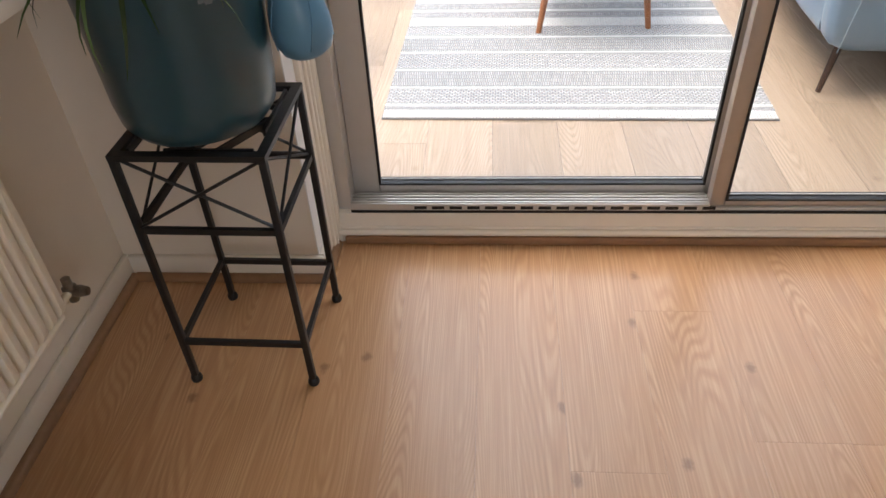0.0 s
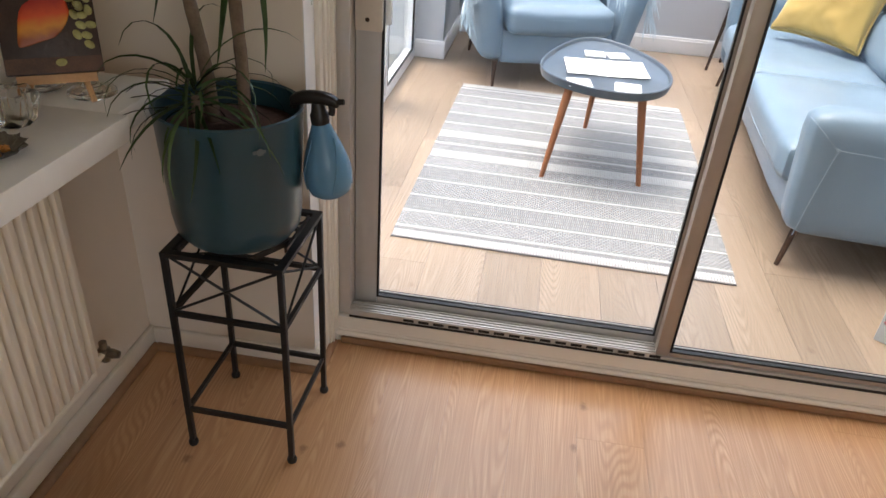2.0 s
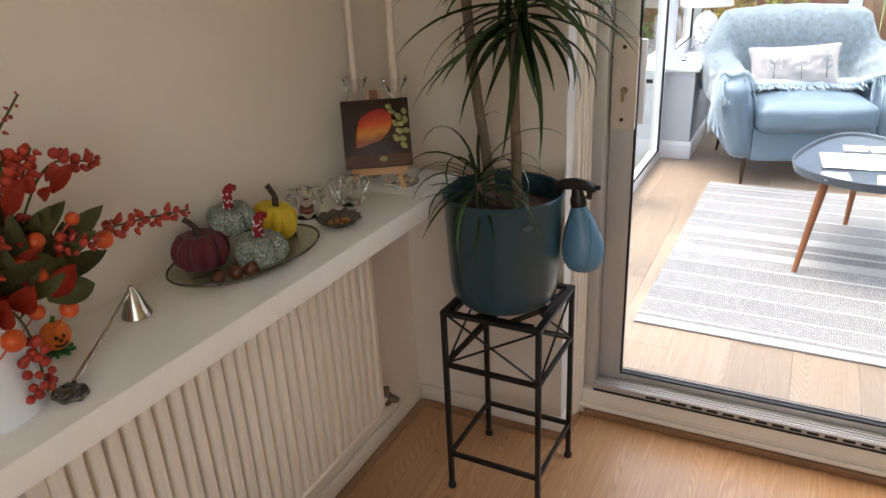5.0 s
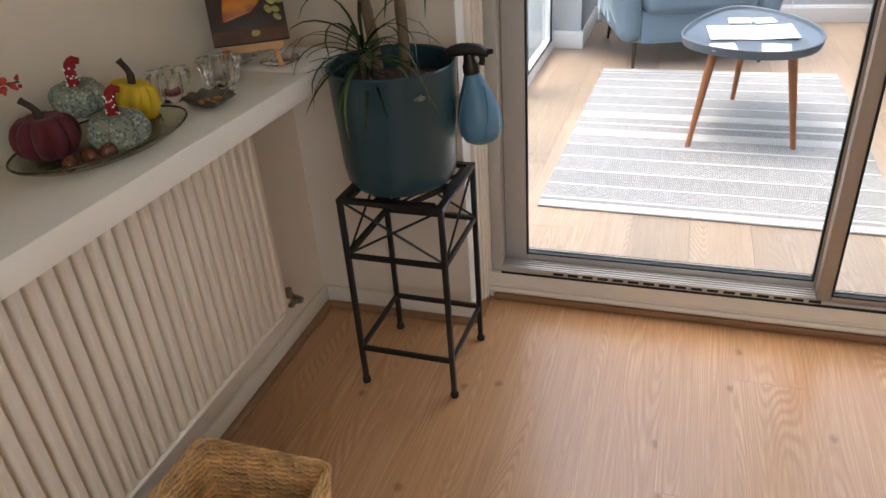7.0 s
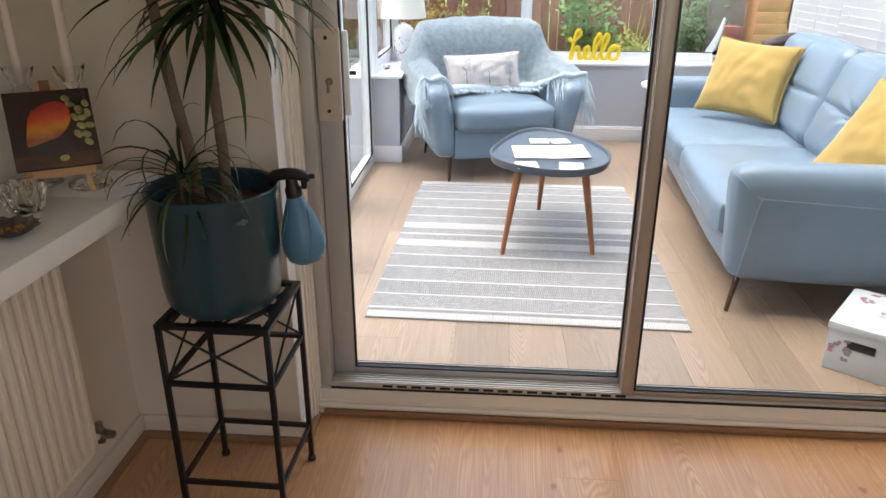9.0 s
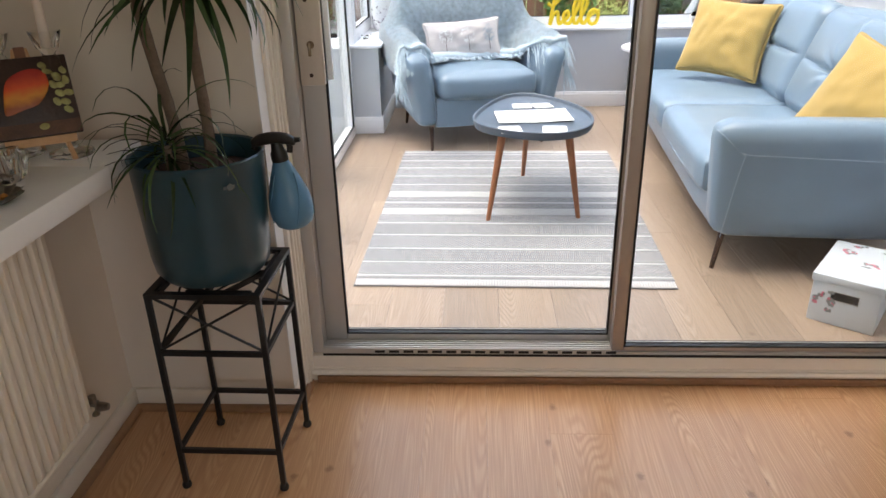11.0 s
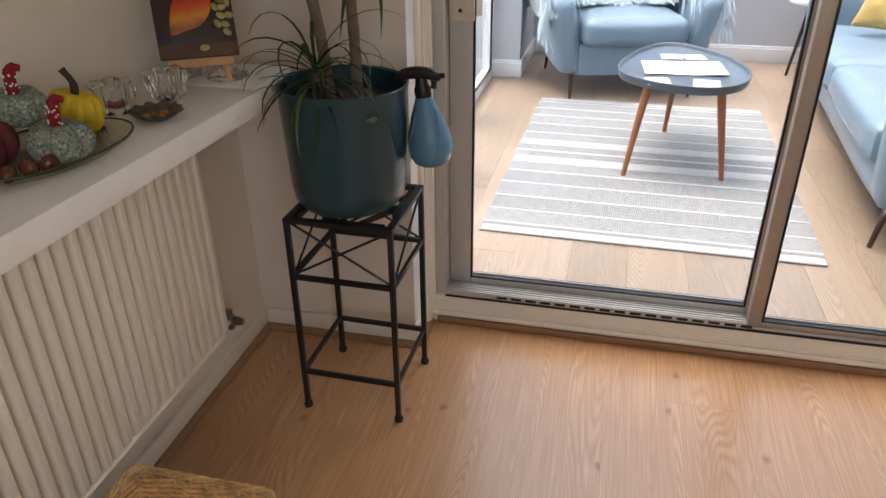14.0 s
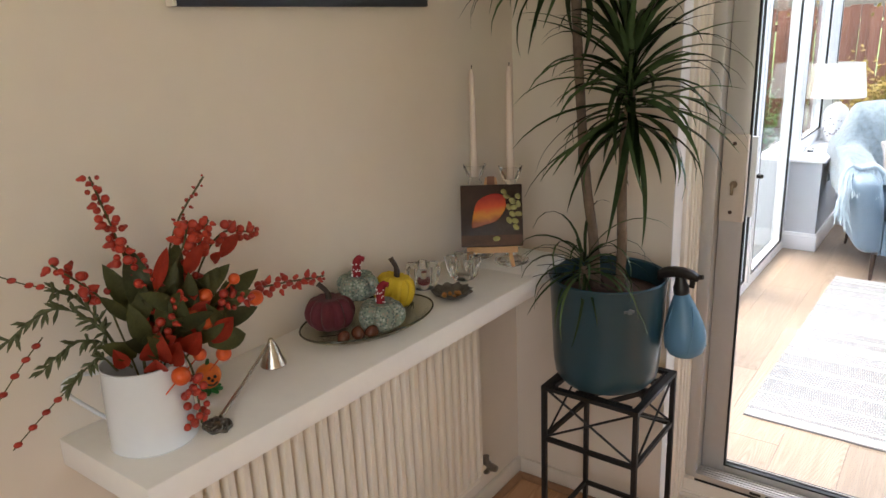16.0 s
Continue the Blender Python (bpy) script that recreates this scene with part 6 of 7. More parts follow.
# candle snuffer lying with its bell upright
snuf = tagged(empty("candle_snuffer", pose(0, 0, 0)), "silver candle snuffer with a leaf-shaped dark end", "candle snuffer")
SILVER = mat("polished_silver", (0.48, 0.43, 0.36), 0.22, metal=1.0, vary=0.1, scale=40)
part("bell", lathe([(0.0255, 0.0), (0.027, 0.002), (0.025, 0.008), (0.019, 0.022), (0.013, 0.040), (0.007, 0.052), (0.005, 0.058), (0, 0.061), (0.003, 0.054), (0.011, 0.038), (0.017, 0.020), (0.0235, 0.004), (0.0255, 0.0)], 36, m=pose(0.104, -1.155, SH + 0.001)), SILVER, snuf)
part("handle", tube([(0.108, -1.165, SH + 0.052), (0.155, -1.262, SH + 0.030), (0.205, -1.362, SH + 0.012)], [0.0034, 0.0034, 0.0045], 8), SILVER, snuf)
bm = bmesh.new()
LX, LY = 0.214, -1.378
tube([(LX + 0.027 * math.cos(2 * math.pi * k / 28), LY + 0.021 * math.sin(2 * math.pi * k / 28), SH + 0.006 + 0.002 * math.sin(1.3 * k)) for k in range(29)], 0.0032, 6, bm, caps=False)
for k in range(9):
    a, r0 = radians(40 * k), 0.013 if k % 2 else 0.017
    cx, cy = LX + r0 * math.cos(a), LY + 0.75 * r0 * math.sin(a)
    tube([(cx + 0.008 * math.cos(0.7 * j + a), cy + 0.007 * math.sin(0.7 * j + a), SH + 0.007 + 0.003 * math.sin(0.7 * j)) for j in range(8)], 0.0024, 6, bm)
lathe([(0, 0), (0.007, 0), (0.006, 0.007), (0, 0.009)], 12, bm, m=pose(LX, LY, SH + 0.003))
part("leaf_end", bm, PEWTER, snuf, "pierced dark pewter leaf")

# little lantern-pumpkin figure
jack = tagged(empty("pumpkin_figure", pose(0.084, -1.297, SH)), "tiny orange pumpkin figure on a green leafy base", "ornament")
bm = bmesh.new()
for k in range(8):
    a = radians(45 * k)
    tube([(0, 0, 0.004), (0.024 * math.cos(a), 0.024 * math.sin(a), 0.003)], [0.007, 0.003], 6, bm)
part("leafy_base", bm, mat("bright_green_plastic", (0.03, 0.20, 0.05), 0.5), jack, "bright green leafy base")
bm = bmesh.new()
bmesh.ops.create_uvsphere(bm, u_segments=32, v_segments=16, radius=0.025, matrix=Matrix.Translation((0, 0, 0.032)))
for v in bm.verts:
    a = math.atan2(v.co.y, v.co.x)
    f = 1 - 0.07 * (1 - abs(math.sin(4 * a)))
    v.co.x *= f
    v.co.y *= f
body = part("body", bm, mat("orange_plastic", (0.75, 0.16, 0.015), 0.4, vary=0.05), jack)
part("stalk", tube([(0, 0, 0.054), (0.002, 0.003, 0.066)], [0.004, 0.003], 8), mat("green_stalk", (0.05, 0.16, 0.04), 0.6), jack)
bm = bmesh.new()
for a, z in ((-0.55, 0.037), (-0.05, 0.037), (-0.30, 0.031)):
    bmesh.ops.create_uvsphere(bm, u_segments=8, v_segments=5, radius=0.0035, matrix=Matrix.Translation((0.0238 * math.cos(a), 0.0238 * math.sin(a), z)))
tube([(0.0225 * math.cos(-0.75 + 0.1 * k), 0.0225 * math.sin(-0.75 + 0.1 * k), 0.024 - 0.003 * math.sin(3.14 * k / 9)) for k in range(10)], 0.0022, 5, bm)
part("face_marks", bm, GASKET, body, "black painted marks")

# ---- candlesticks and candles ----
WAX = mat("ivory_wax", (0.70, 0.59, 0.51), 0.5, vary=0.03, scale=10)
for k, (x, y, h) in enumerate(((0.056, -0.318, 0.262), (0.180, -0.322, 0.268))):
    st = tagged(part("candlestick", lathe([(0, 0.006), (0.046, 0.0), (0.050, 0.003), (0.048, 0.010), (0.020, 0.018), (0.012, 0.030), (0.018, 0.045), (0.012, 0.06), (0.010, 0.12), (0.014, 0.165), (0.022, 0.180), (0.014, 0.192), (0.022, 0.208), (0.020, 0.222), (0.013, 0.230), (0.024, 0.246), (0.034, h + 0.012), (0.031, h + 0.012), (0.016, h - 0.012), (0.013, h - 0.022), (0, h - 0.022)], 24), CRYSTAL, at=pose(x, y, SH)), "tall clear glass candlestick holding a taper", "candlestick", "glass candlesticks")
    cn = tagged(empty("taper_candle", pose(x, y, SH + h - 0.021)), "slim unlit ivory taper candle in its glass stick", "candle", "taper candles")
    part("wax", lathe([(0, 0), (0.0108, 0), (0.0108, 0.02), (0.0080, 0.285), (0.004, 0.302), (0, 0.304)], 20), WAX, cn)
    part("wick", tube([(0, 0, 0.302), (0.001, 0, 0.314)], 0.0012, 6), STALK, cn, "white wick")

# ---- small painting on an easel ----
EM = Matrix.Translation((0.1431, -0.3679, SH)) @ pose(0, 0, 0, 0, 0, 33.1)
easel = tagged(empty("table_easel", EM), "small pale wooden table easel on the shelf", "easel")
PINE = mat("pale_pine", (0.55, 0.32, 0.16), 0.6, vary=0.15, scale=20)
tilt = radians(23)
def lean(x, s, out=0.0):
    """A point s up the leaning plane, out in front of it."""
    return Vector((x, s * math.sin(tilt) - 0.045 - out * math.cos(tilt), s * math.cos(tilt) - out * math.sin(tilt)))
for a in (-1, 1):
    part("front_leg", bar(lean(a * 0.058, 0.004), lean(a * 0.010, 0.262), 0.010, 0.006), PINE, easel, smooth=False)
part("back_leg", bar((0, 0.095, 0.0), lean(0, 0.225, -0.012), 0.010, 0.006), PINE, easel, smooth=False)
part("ledge", bar(lean(-0.072, 0.060, 0.008), lean(0.072, 0.060, 0.008), 0.010, 0.018), PINE, easel, smooth=False)
part("top_block", bar(lean(0, 0.225, 0.006), lean(0, 0.268, 0.006), 0.022, 0.012), mat("stained_pine", (0.20, 0.09, 0.05), 0.6, vary=0.2, scale=20), easel, "brown stained top block", smooth=False)
pm = EM @ Matrix.Translation(lean(0, 0.069, 0.010)) @ pose(0, 0, 0, -23, 0, 0) @ Matrix.Scale(1.048, 4)
painting = tagged(empty("painting", pm), "small square canvas painting of a mango and green olives", "painting")
DUSK = mat("dark_brown_oil_paint", (0.034, 0.016, 0.010), 0.45, vary=0.5, scale=12, bump=0.3, bump_scale=90)
part("canvas", box(-0.083, 0.083, -0.012, 0.0, 0.0, 0.168, 0.002), DUSK, painting)


def mango_paint():
    m = bpy.data.materials.new("mango_oil_paint")
    m.use_nodes = True
    nt = m.node_tree
    p = nt.nodes["Principled BSDF"]
    p.inputs["Roughness"].default_value = 0.4
    tc, sep, nz = nt.nodes.new("ShaderNodeTexCoord"), nt.nodes.new("ShaderNodeSeparateXYZ"), nt.nodes.new("ShaderNodeTexNoise")
    nz.inputs["Scale"].default_value = 35
    ad = nt.nodes.new("ShaderNodeMath")
    ad.operation = "MULTIPLY_ADD"
    ad.inputs[1].default_value = 0.03
    nt.links.new(tc.outputs["Object"], sep.inputs[0])
    nt.links.new(tc.outputs["Object"], nz.inputs["Vector"])
    nt.links.new(nz.outputs["Fac"], ad.inputs[0])
    along = nt.nodes.new("ShaderNodeMath")
    along.operation = "MULTIPLY_ADD"
    along.inputs[1].default_value = 0.55
    nt.links.new(sep.outputs[0], along.inputs[0])
    nt.links.new(sep.outputs[2], along.inputs[2])
    nt.links.new(along.outputs[0], ad.inputs[2])
    sp = nt.nodes.new("ShaderNodeMapRange")
    sp.inputs[1].default_value, sp.inputs[2].default_value = -0.018, 0.052
    nt.links.new(ad.outputs[0], sp.inputs[0])
    rp = ramp(nt, [(0.0, (0.30, 0.07, 0.01)), (0.3, (0.62, 0.24, 0.02)), (0.62, (0.62, 0.075, 0.012)), (1.0, (0.36, 0.02, 0.01))])
    nt.links.new(sp.outputs[0], rp.inputs["Fac"])
    nt.links.new(rp.outputs["Color"], p.inputs["Base Color"])
    return m


bm = bmesh.new()
bmesh.ops.create_uvsphere(bm, u_segments=28, v_segments=14, radius=1.0, matrix=Matrix.Diagonal((0.060, 0.003, 0.037, 1)))
for v in bm.verts:
    if v.co.x < 0:
        v.co.z = v.co.z * (1 - 11 * max(0, -v.co.x - 0.004)) - 0.25 * max(0, -v.co.x - 0.02)
part("mango", bm, mango_paint(), painting, "red and yellow painted mango", at=pose(-0.012, -0.0125, 0.096, 0, -38, 0))
OLIVE = mat("olive_green_oil_paint", (0.34, 0.32, 0.11), 0.4, vary=0.4, scale=90)
for x, z, a in ((0.042, 0.135, 20), (0.056, 0.122, 60), (0.060, 0.104, 0), (0.070, 0.135, 50), (0.047, 0.106, 70), (0.056, 0.086, 30), (0.047, 0.069, 60), (0.063, 0.067, 20), (0.073, 0.086, 10), (0.072, 0.113, 80), (0.065, 0.050, 40), (0.036, 0.148, 10), (0.012, 0.020, -8)):
    bm = bmesh.new()
    bmesh.ops.create_uvsphere(bm, u_segments=10, v_segments=6, radius=1.0, matrix=pose(x, -0.0125, z, 0, a, 0) @ Matrix.Diagonal((0.0105, 0.002, 0.0072, 1)))
    part("olive", bm, OLIVE, painting, "painted green olive")
part("ground_stroke", box(-0.082, 0.082, -0.0128, -0.0118, 0.002, 0.030), mat("russet_oil_paint", (0.085, 0.035, 0.016), 0.45, vary=0.5, scale=25), painting, "russet painted tabletop", smooth=False)


# ---- white jug with autumn berries ----
JX, JY = 0.143, -1.452
jug = tagged(empty("enamel_jug", pose(JX, JY, SH)), "tapered white enamel jug holding artificial berries", "jug")
ENAMEL = mat("white_enamel", (0.74, 0.77, 0.80), 0.25, vary=0.02, scale=8, coat=0.3)
part("body", lathe([(0, 0.0), (0.073, 0.0), (0.077, 0.004), (0.0765, 0.012), (0.0715, 0.142), (0.073, 0.146), (0.0705, 0.147), (0.067, 0.140), (0.070, 0.02), (0, 0.012)], 56, m=Matrix.Diagonal((0.94, 0.94, 1, 1))), ENAMEL, jug)
part("handle", tube(smooth_path([(-0.034, -0.054, 0.136), (-0.047, -0.086, 0.141), (-0.054, -0.106, 0.134), (-0.054, -0.107, 0.118), (-0.047, -0.090, 0.092), (-0.034, -0.060, 0.054)], 6), 0.0062, 10, flat=0.55), ENAMEL, jug, "flat strap handle")

fl = tagged(empty("berry_arrangement", pose(JX, JY, SH + 0.03)), "artificial autumn arrangement of red berries and green leaves", "flower arrangement")
STEMM = mat("olive_green_stem", (0.09, 0.085, 0.03), 0.7, vary=0.2, scale=30)
REDB = mat("orange_red_berry", (0.36, 0.034, 0.018), 0.4, vary=0.25, scale=60, rand=0.2)
ORANGE = mat("orange_berry", (0.58, 0.085, 0.015), 0.4, vary=0.2, scale=50, rand=0.15)
PETAL = mat("orange_red_petal", (0.44, 0.045, 0.02), 0.6, vary=0.25, scale=40)
BIGLEAF = mat("olive_green_cloth_leaf", (0.10, 0.105, 0.035), 0.55, vary=0.35, scale=25, rand=0.3)
NEEDLE = mat("grey_green_needle", (0.10, 0.115, 0.05), 0.7, vary=0.2, scale=40)
rng = random.Random(41)


def W(x, y, z):
    """Place in the arrangement's own axes from the plan."""
    return Vector((x - JX, y - JY, z - SH - 0.03))


def berry_spike(a, b, n, r0, r1, material=REDB):
    root = W(JX, JY, SH + 0.06)
    a, b = W(*a), W(*b)
    path = smooth_path([root, root.lerp(a, 0.6) + Vector((0, 0, 0.02)), a, b], 6)
    st = part("stem", tube(path, 0.0018, 6), STEMM, fl)
    side = (b - a).normalized().orthogonal()
    for k in range(n):
        t = k / (n - 1)
        r = r0 + (r1 - r0) * t
        p = a.lerp(b, t)
        off = Matrix.Rotation(2.4 * k + rng.random(), 4, (b - a).normalized()) @ side
        c = p + off * r * rng.uniform(0.7, 1.5)
        turn = off.to_track_quat("Z", "Y").to_matrix().to_4x4()
        share("berry", BERRIES[material.name][k % 2], st, Matrix.Translation(c) @ turn @ Matrix.Scale(r * rng.uniform(0.62, 1.05), 4))


def berry_meshes(material):
    """A round berry and one with a dried tip, of radius 1."""
    out = []
    for tip in (False, True):
        bm = bmesh.new()
        bmesh.ops.create_icosphere(bm, subdivisions=2, radius=1.0)
        for v in bm.verts:
            v.co *= 1 + 0.08 * noise.noise(v.co * 2.3)
        if tip:
            tube([(0, 0, 0.7), (0.1, 0, 1.5), (0.3, 0.1, 1.9)], [0.75, 0.5, 0.1], 6, bm)
        me = bpy.data.meshes.new("berry")
        bm.to_mesh(me)
        bm.free()
        me.materials.append(material)
        me.shade_smooth()
        out.append(me)
    return out


BERRIES = {m.name: berry_meshes(m) for m in (REDB, PETAL)}
berry_spike((0.14, -1.448, 1.265), (0.14, -1.482, 1.412), 36, 0.0089, 0.0056)
berry_spike((0.13, -1.345, 1.30), (0.13, -1.277, 1.374), 13, 0.0045, 0.0031)
berry_spike((0.16, -1.225, 1.150), (0.15, -1.035, 1.120), 33, 0.0086, 0.0050)
berry_spike((0.13, -1.492, 1.215), (0.13, -1.558, 1.292), 18, 0.0086, 0.0076)
berry_spike((0.17, -1.46, 1.17), (0.17, -1.42, 1.245), 18, 0.0086, 0.0070)
berry_spike((0.15, -1.275, 1.270), (0.15, -1.195, 1.255), 19, 0.0095, 0.0060)
berry_spike((0.17, -1.37, 1.20), (0.16, -1.345, 1.255), 13, 0.0086, 0.0070)
berry_spike((0.19, -1.44, 1.15), (0.20, -1.405, 1.215), 16, 0.0095, 0.0070)
berry_spike((0.16, -1.33, 1.26), (0.16, -1.30, 1.305), 15, 0.0095, 0.0070, PETAL)
berry_spike((0.17, -1.36, 1.28), (0.16, -1.34, 1.31), 12, 0.0106, 0.0081, PETAL)
berry_spike((0.15, -1.45, 1.225), (0.15, -1.425, 1.27), 12, 0.0095, 0.0081)
berry_spike((0.20, -1.33, 1.17), (0.21, -1.27, 1.165), 15, 0.0086, 0.0060)
# hanging cluster over the rim
for k in range(26):
    t = rng.random()
    c = W(0.225 + rng.uniform(-0.014, 0.012), -1.415 + rng.uniform(-0.020, 0.020), 1.085 - 0.105 * t)
    bm = bmesh.new()
    bmesh.ops.create_icosphere(bm, subdivisions=2, radius=rng.uniform(0.0055, 0.0078), matrix=Matrix.Translation(c))
    part("berry", bm, REDB, fl)
part("stem", tube(smooth_path([W(JX, JY, SH + 0.08), W(0.19, -1.43, 1.12), W(0.222, -1.415, 1.09), W(0.225, -1.413, 0.985)], 5), 0.0018, 6), STEMM, fl)
# larger balls
for p, r in (((0.20, -1.385, 1.165), 0.0135), ((0.20, -1.362, 1.145), 0.0135), ((0.20, -1.355, 1.19), 0.0125), ((0.20, -1.335, 1.075), 0.0135), ((0.205, -1.385, 1.095), 0.0115), ((0.19, -1.245, 1.148), 0.0145), ((0.23, -1.44, 1.085), 0.0155), ((0.21, -1.30, 1.205), 0.010)):
    bm = bmesh.new()
    bmesh.ops.create_icosphere(bm, subdivisions=3, radius=r, matrix=Matrix.Translation(W(*p)))
    tube([W(*p), W(p[0] - 0.02, p[1] - 0.02, p[2] - 0.03)], 0.0014, 5, bm)
    part("berry_ball", bm, ORANGE, fl, "round orange berry")


def leaf(base, tip, width, material, name="leaf", cup=0.25):
    base, tip = W(*base), W(*tip)
    way = tip - base
    side = way.cross(Vector((0.8, -0.5, 0.45))).normalized()
    up = side.cross(way).normalized()
    bm = bmesh.new()
    rows, n = [], 7
    bow = rng.uniform(-0.12, 0.2) * way.length
    for k in range(n + 1):
        t = k / n
        w = width * math.sin(math.pi * min(1, t * 0.97 + 0.03)) ** 0.8 + 0.0006
        c = base + way * t + up * bow * math.sin(math.pi * t)
        rows.append([bm.verts.new(c - side * w + up * w * cup), bm.verts.new(c - side * w * 0.5 + up * w * cup * 0.3), bm.verts.new(c), bm.verts.new(c + side * w * 0.5 + up * w * cup * 0.3), bm.verts.new(c + side * w + up * w * cup)])
    for a, b in zip(rows, rows[1:]):
        for j in range(4):
            bm.faces.new((a[j], a[j + 1], b[j + 1], b[j]))
    bmesh.ops.solidify(bm, geom=bm.faces[:], thickness=0.0006)
    part(name, bm, material, fl)


LEAVES = (((0.16, -1.42, 1.13), (0.17, -1.36, 1.29)), ((0.15, -1.43, 1.14), (0.13, -1.44, 1.33)), ((0.15, -1.44, 1.15), (0.12, -1.49, 1.30)), ((0.17, -1.40, 1.13), (0.19, -1.29, 1.25)),
          ((0.18, -1.38, 1.13), (0.20, -1.20, 1.22)), ((0.18, -1.37, 1.12), (0.21, -1.225, 1.14)), ((0.19, -1.37, 1.10), (0.22, -1.275, 1.10)), ((0.17, -1.39, 1.15), (0.18, -1.255, 1.24)), ((0.19, -1.41, 1.11), (0.22, -1.35, 1.20)),
          ((0.18, -1.43, 1.12), (0.21, -1.43, 1.25)), ((0.17, -1.45, 1.12), (0.19, -1.49, 1.24)), ((0.16, -1.46, 1.11), (0.17, -1.545, 1.17)), ((0.18, -1.42, 1.12), (0.22, -1.40, 1.22)), ((0.15, -1.40, 1.16), (0.12, -1.33, 1.30)),
          ((0.18, -1.39, 1.10), (0.22, -1.31, 1.17)), ((0.16, -1.44, 1.13), (0.16, -1.40, 1.26)), ((0.19, -1.44, 1.10), (0.22, -1.47, 1.18)))
for a, b in LEAVES:
    a, b = Vector(a), Vector(b)
    leaf(a + (b - a) * 0.12, a + (b - a) * 0.80, rng.uniform(0.014, 0.022), BIGLEAF)
for a, b, w in (((0.185, -1.45, 1.108), (0.215, -1.455, 1.165), 0.024), ((0.18, -1.40, 1.11), (0.21, -1.395, 1.165), 0.020), ((0.18, -1.43, 1.22), (0.20, -1.41, 1.29), 0.010), ((0.16, -1.49, 1.105), (0.18, -1.515, 1.15), 0.012), ((0.18, -1.37, 1.23), (0.20, -1.345, 1.28), 0.012), ((0.18, -1.30, 1.24), (0.19, -1.265, 1.275), 0.011)):
    leaf(a, b, w, PETAL, "petal", 0.6)

# short leaves and petals that fill the middle of the bunch
for k in range(44):
    a = Vector((0.165 + rng.uniform(-0.02, 0.03), -1.41 + rng.gauss(0, 0.040), 1.13 + rng.uniform(-0.02, 0.06)))
    d = Vector((rng.uniform(-0.3, 0.8), rng.gauss(0, 0.6), rng.uniform(0.3, 1.2))).normalized() * rng.uniform(0.05, 0.09)
    leaf(a, a + d, rng.uniform(0.009, 0.014), BIGLEAF)
for k in range(5):
    a = Vector((0.185 + rng.uniform(-0.02, 0.03), -1.385 + rng.gauss(0, 0.045), 1.19 + rng.uniform(-0.06, 0.07)))
    d = Vector((rng.uniform(0.0, 0.8), rng.gauss(0, 0.7), rng.uniform(0.0, 1.0))).normalized() * rng.uniform(0.03, 0.05)
    leaf(a, a + d, rng.uniform(0.008, 0.012), PETAL, "petal", 0.6)
for a, b, w in (((0.20, -1.440, 1.100), (0.235, -1.436, 1.145), 0.022), ((0.20, -1.462, 1.098), (0.225, -1.475, 1.128), 0.018), ((0.20, -1.405, 1.105), (0.23, -1.392, 1.145), 0.018), ((0.20, -1.355, 1.105), (0.235, -1.33, 1.15), 0.017)):
    leaf(a, b, w, PETAL, "petal", 0.6)


def sprig(points, n, ln):
    """A bending twig with needle tufts."""
    path = smooth_path([W(*p) for p in points], 8)
    bm = tube(path, [0.0020 * (1 - 0.6 * k / len(path)) for k in range(len(path))], 6)
    for k in range(n):
        t = 0.25 + 0.75 * k / n
        j = min(len(path) - 2, int(t * (len(path) - 1)))
        p, w = path[j], (path[j + 1] - path[j]).normalized()
        for _ in range(2):
            d = (w * 0.9 + Vector((rng.gauss(0, 1), rng.gauss(0, 1), rng.gauss(0, 1))).normalized() * 0.8).normalized()
            tube([p, p + d * ln * 0.6, p + d * ln + Vector((0, 0, -0.003))], [0.0018, 0.0030, 0.0005], 5, bm)
    part("needle_sprig", bm, NEEDLE, fl, "grey-green needle sprig")


sprig([(0.13, -1.47, 1.09), (0.13, -1.51, 1.18), (0.13, -1.57, 1.225), (0.14, -1.65, 1.20)], 20, 0.024)
sprig([(0.14, -1.47, 1.09), (0.14, -1.51, 1.15), (0.14, -1.555, 1.165), (0.14, -1.612, 1.138)], 18, 0.022)
sprig([(0.13, -1.49, 1.09), (0.135, -1.515, 1.125), (0.14, -1.55, 1.115), (0.14, -1.58, 1.096)], 14, 0.020)
sprig([(0.12, -1.47, 1.10), (0.12, -1.50, 1.18), (0.12, -1.53, 1.23), (0.13, -1.57, 1.26)], 14, 0.026)
for pts in ([(0.14, -1.58, 1.096), (0.14, -1.62, 1.072), (0.14, -1.668, 1.04)], [(0.14, -1.595, 1.192), (0.14, -1.63, 1.162), (0.14, -1.67, 1.122)], [(0.13, -1.57, 1.26), (0.13, -1.60, 1.275), (0.13, -1.65, 1.31)]):
    path = smooth_path([W(*p) for p in pts], 6)
    st = part("stem", tube(path, 0.001, 5), STEMM, fl)
    for k in range(2, len(path), 3):
        bm = bmesh.new()
        bmesh.ops.create_icosphere(bm, subdivisions=2, radius=0.0055, matrix=Matrix.Translation(path[k]) @ Matrix.Diagonal((1, 1.2, 0.8, 1)))
        part("bud", bm, REDB, st, "small red bud")


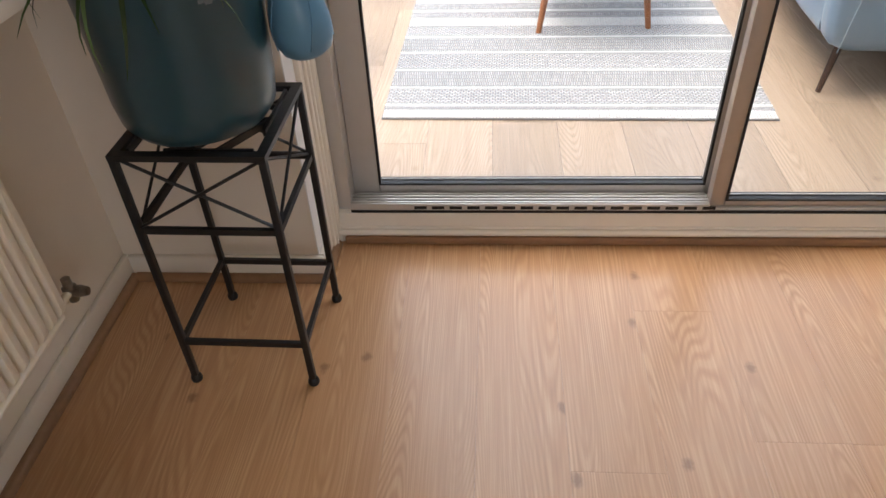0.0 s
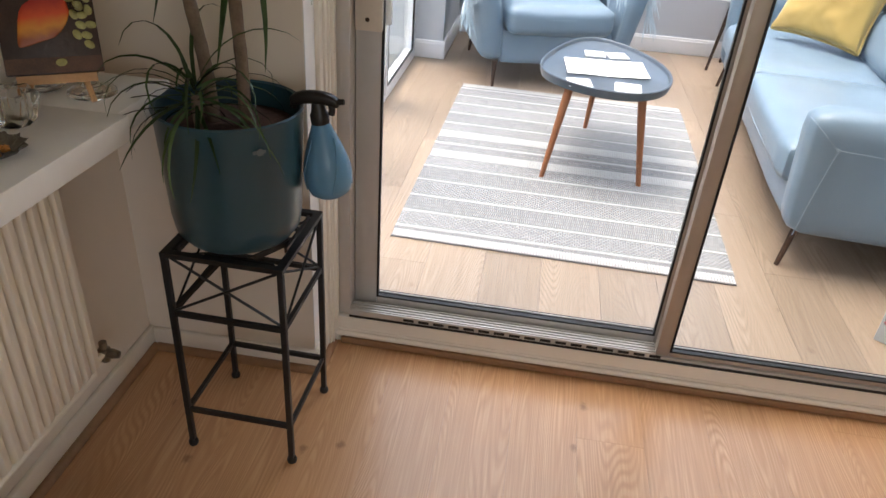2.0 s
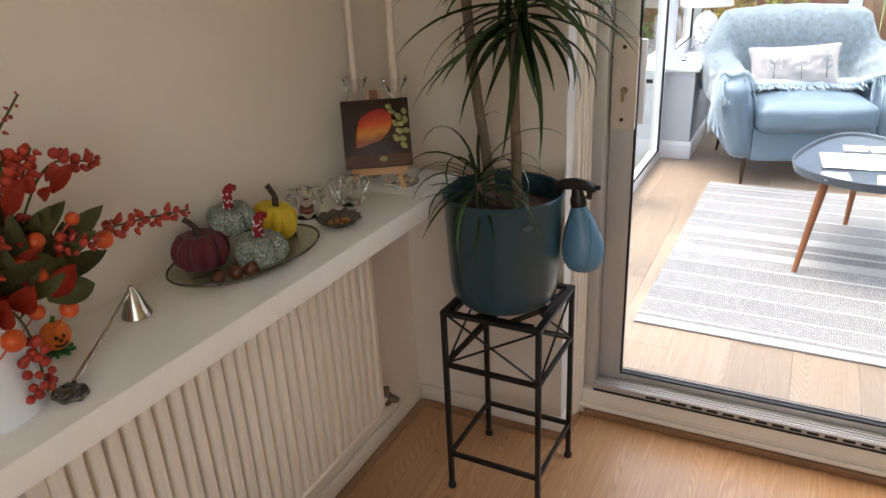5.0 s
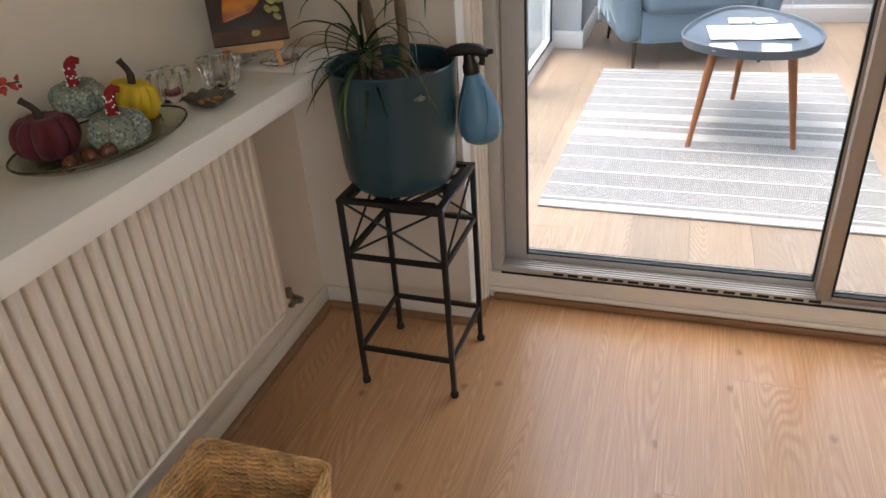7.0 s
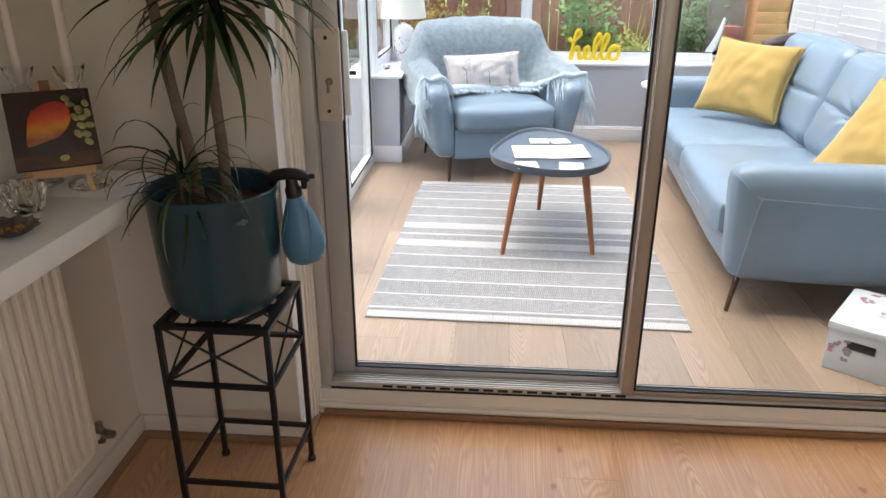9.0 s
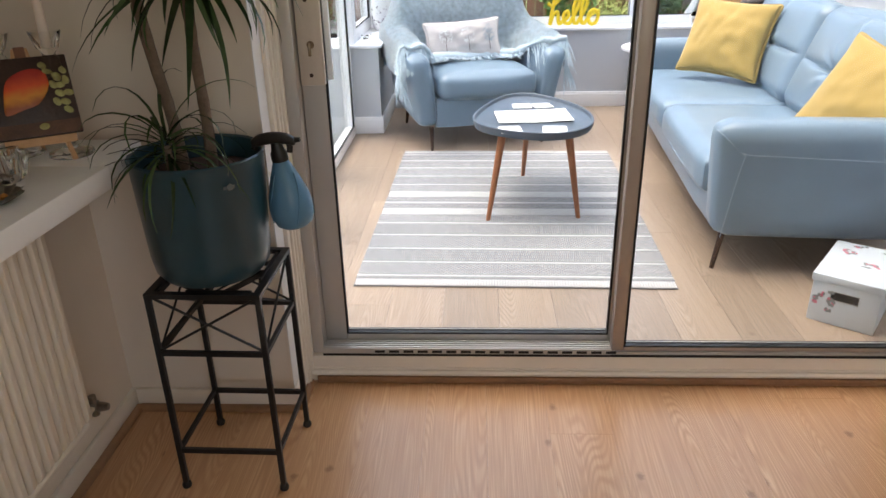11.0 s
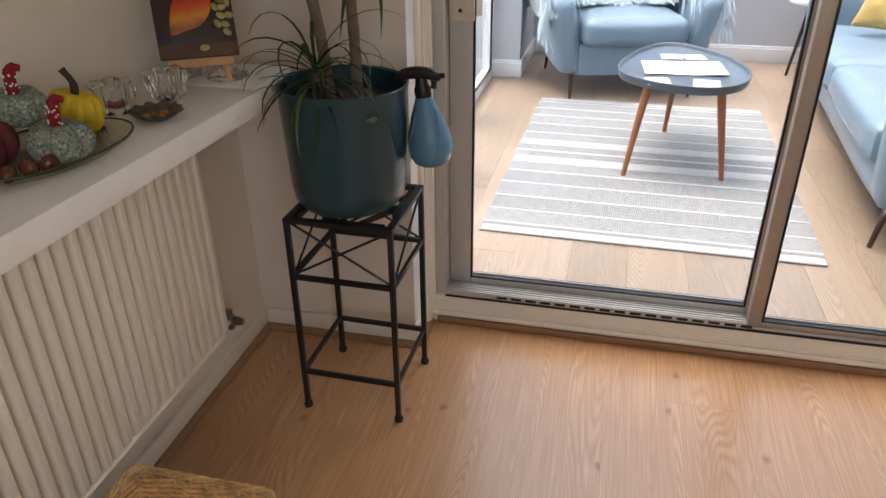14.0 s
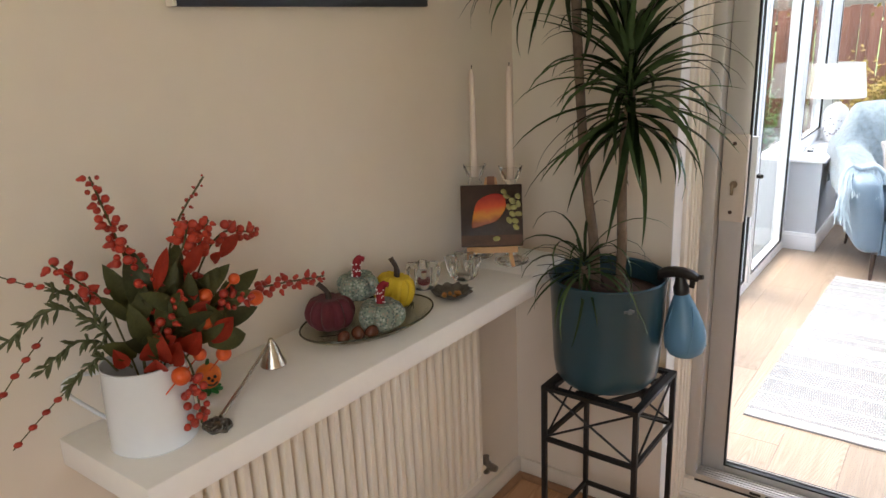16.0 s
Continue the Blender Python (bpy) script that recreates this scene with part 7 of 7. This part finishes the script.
# ---- picture on the wall ----
pic = tagged(empty("framed_picture", pose(0, -1.217, 1.663)), "large picture with a dark navy edge on the wall", "picture")
NAVY = mat("dark_navy_frame", (0.02, 0.022, 0.035), 0.4)
bm = box(0.003, 0.028, 0.008, 0.75, 0.0, 0.018, 0.002)
box(0.003, 0.028, 0.008, 0.75, 0.532, 0.55, 0.002, bm=bm)
box(0.003, 0.028, 0.732, 0.75, 0.018, 0.532, 0.002, bm=bm)
part("frame", bm, NAVY, pic)
part("frame_end", box(0.003, 0.028, 0.0, 0.0075, 0.0, 0.55, 0.002), TRIM, pic, "pale frame side")
part("print", box(0.003, 0.015, 0.008, 0.731, 0.0185, 0.5315), PAPER, pic, smooth=False)


# ---- wicker basket ----
def basket():
    x0, x1, y0, y1, h = 0.155, 0.488, -1.27, -0.915, 0.25
    cx, cy = (x0 + x1) / 2, (y0 + y1) / 2
    b = tagged(empty("wicker_basket", pose(cx, cy, 0)), "open rectangular honey-coloured wicker basket on the floor", "basket")
    WICK = mat("honey_wicker", (0.62, 0.38, 0.165), 0.38, vary=0.45, scale=22, bump=0.3, bump_scale=120, rand=0.25)

    def outline(z, n=112, grow=0.0):
        t = 0.86 + 0.14 * z / h
        hx, hy, r = (x1 - x0) / 2 * t + grow, (y1 - y0) / 2 * t + grow, 0.022
        pts, per = [], 2 * (2 * hx - 2 * r) + 2 * (2 * hy - 2 * r) + 2 * math.pi * r
        for k in range(n):
            s = per * k / n
            # walk round: right, top, left, bottom sides with round corners
            sides = ((hx, -(hy - r), 0, 1, 2 * hy - 2 * r), (hx - r, hy, -1, 0, 2 * hx - 2 * r), (-hx, hy - r, 0, -1, 2 * hy - 2 * r), (-(hx - r), -hy, 1, 0, 2 * hx - 2 * r))
            corners = ((hx - r, hy - r, 0), (-(hx - r), hy - r, 90), (-(hx - r), -(hy - r), 180), (hx - r, -(hy - r), 270))
            for (sx, sy, dx, dy, ln), (qx, qy, a0) in zip(sides, corners):
                if s <= ln:
                    pts.append((Vector((sx + dx * s, sy + dy * s, z)), Vector((dy, -dx, 0))))
                    break
                s -= ln
                q = math.pi * r / 2
                if s <= q:
                    a = radians(a0 + 90 * s / q)
                    pts.append((Vector((qx + r * math.cos(a), qy + r * math.sin(a), z)), Vector((math.cos(a), math.sin(a), 0))))
                    break
                s -= q
        return pts

    rows = 34
    n = 144
    for k in range(rows):
        z = 0.010 + k * (h - 0.022) / rows
        o = outline(z, n)
        path = [p + nn * 0.0046 * math.cos(math.pi * (j / 4.0 + k)) for j, (p, nn) in enumerate(o)]
        path.append(path[0])
        part("weaver", tube(path, 0.0043, 6, caps=False), WICK, b)
    lo, hi = outline(0.0, 36), outline(h, 36)
    for (p, _), (q, _) in zip(lo, hi):
        part("stake", tube([p, q], 0.0046, 6), WICK, b)
    for ph in (0, 2.1, 4.2):
        o = outline(h, 160)
        path = [p + nn * 0.005 * math.cos(0.55 * j + ph) + Vector((0, 0, 0.0045 * math.sin(0.55 * j + ph))) for j, (p, nn) in enumerate(o)]
        path.append(path[0])
        part("rim_strand", tube(path, 0.0042, 6, caps=False), WICK, b)
    part("bottom", box(-0.14, 0.14, -0.15, 0.15, 0.002, 0.012, 0.003), WICK, b)
    rng = random.Random(8)
    bm = bmesh.new()
    for k in range(60):
        a, p = rng.uniform(0, 3.14), Vector((rng.uniform(-0.07, 0.07), rng.uniform(-0.08, 0.08), 0.02 + 0.05 * rng.random()))
        d = Vector((math.cos(a), math.sin(a), rng.uniform(-0.1, 0.2))) * 0.05
        tube([p - d, p + Vector((0, 0, 0.008)), p + d], [0.003, 0.004, 0.002], 5, bm)
    part("twig_filling", bm, STALK, b, "dark brown twigs inside")
    return b


basket()


# ---- floor boards ----
def boards(name, label, x0, x1, y0, y1, z, bw, bl, material, seed, gap, edge, depth=0.012, first=None):
    fl = structure(part(name, box(x0, x1, y0, y1, z - 0.08, z - depth), GASKET, smooth=False), label, "floor")
    rng = random.Random(seed)
    cache = {}
    x = x0
    step = first or bw
    while x < x1 - 0.01:
        w = min(step, x1 - x)
        y = y0 - rng.random() * bl
        while y < y1 - 0.01:
            a, b = max(y, y0), min(y + bl, y1)
            if b - a > 0.02:
                key = (round(w, 3), round(b - a, 3))
                if key not in cache:
                    bm = box(gap, w - gap, gap, b - a - gap, -depth, 0, edge, 1)
                    o = part("board", bm, material, fl, smooth=False, at=pose(x, a, z))
                    cache[key] = o.data
                else:
                    share("board", cache[key], fl, pose(x, a, z))
            y += bl
        x += step
        step = bw
    return fl


boards("floor", "warm oak laminate floor boards", 0.0, ROOM_X, ROOM_Y, 0.15, 0.0, 0.193, 1.29, LAMINATE, 2, 0.00012, 0.0003)
boards("floor_garden", "light oak plank floor of the garden room", GX0 - 0.02, GX1, 0.2105, GY1, F, 0.2205, 1.22, OAK, 7, 0.0003, 0.0008, first=0.1845)
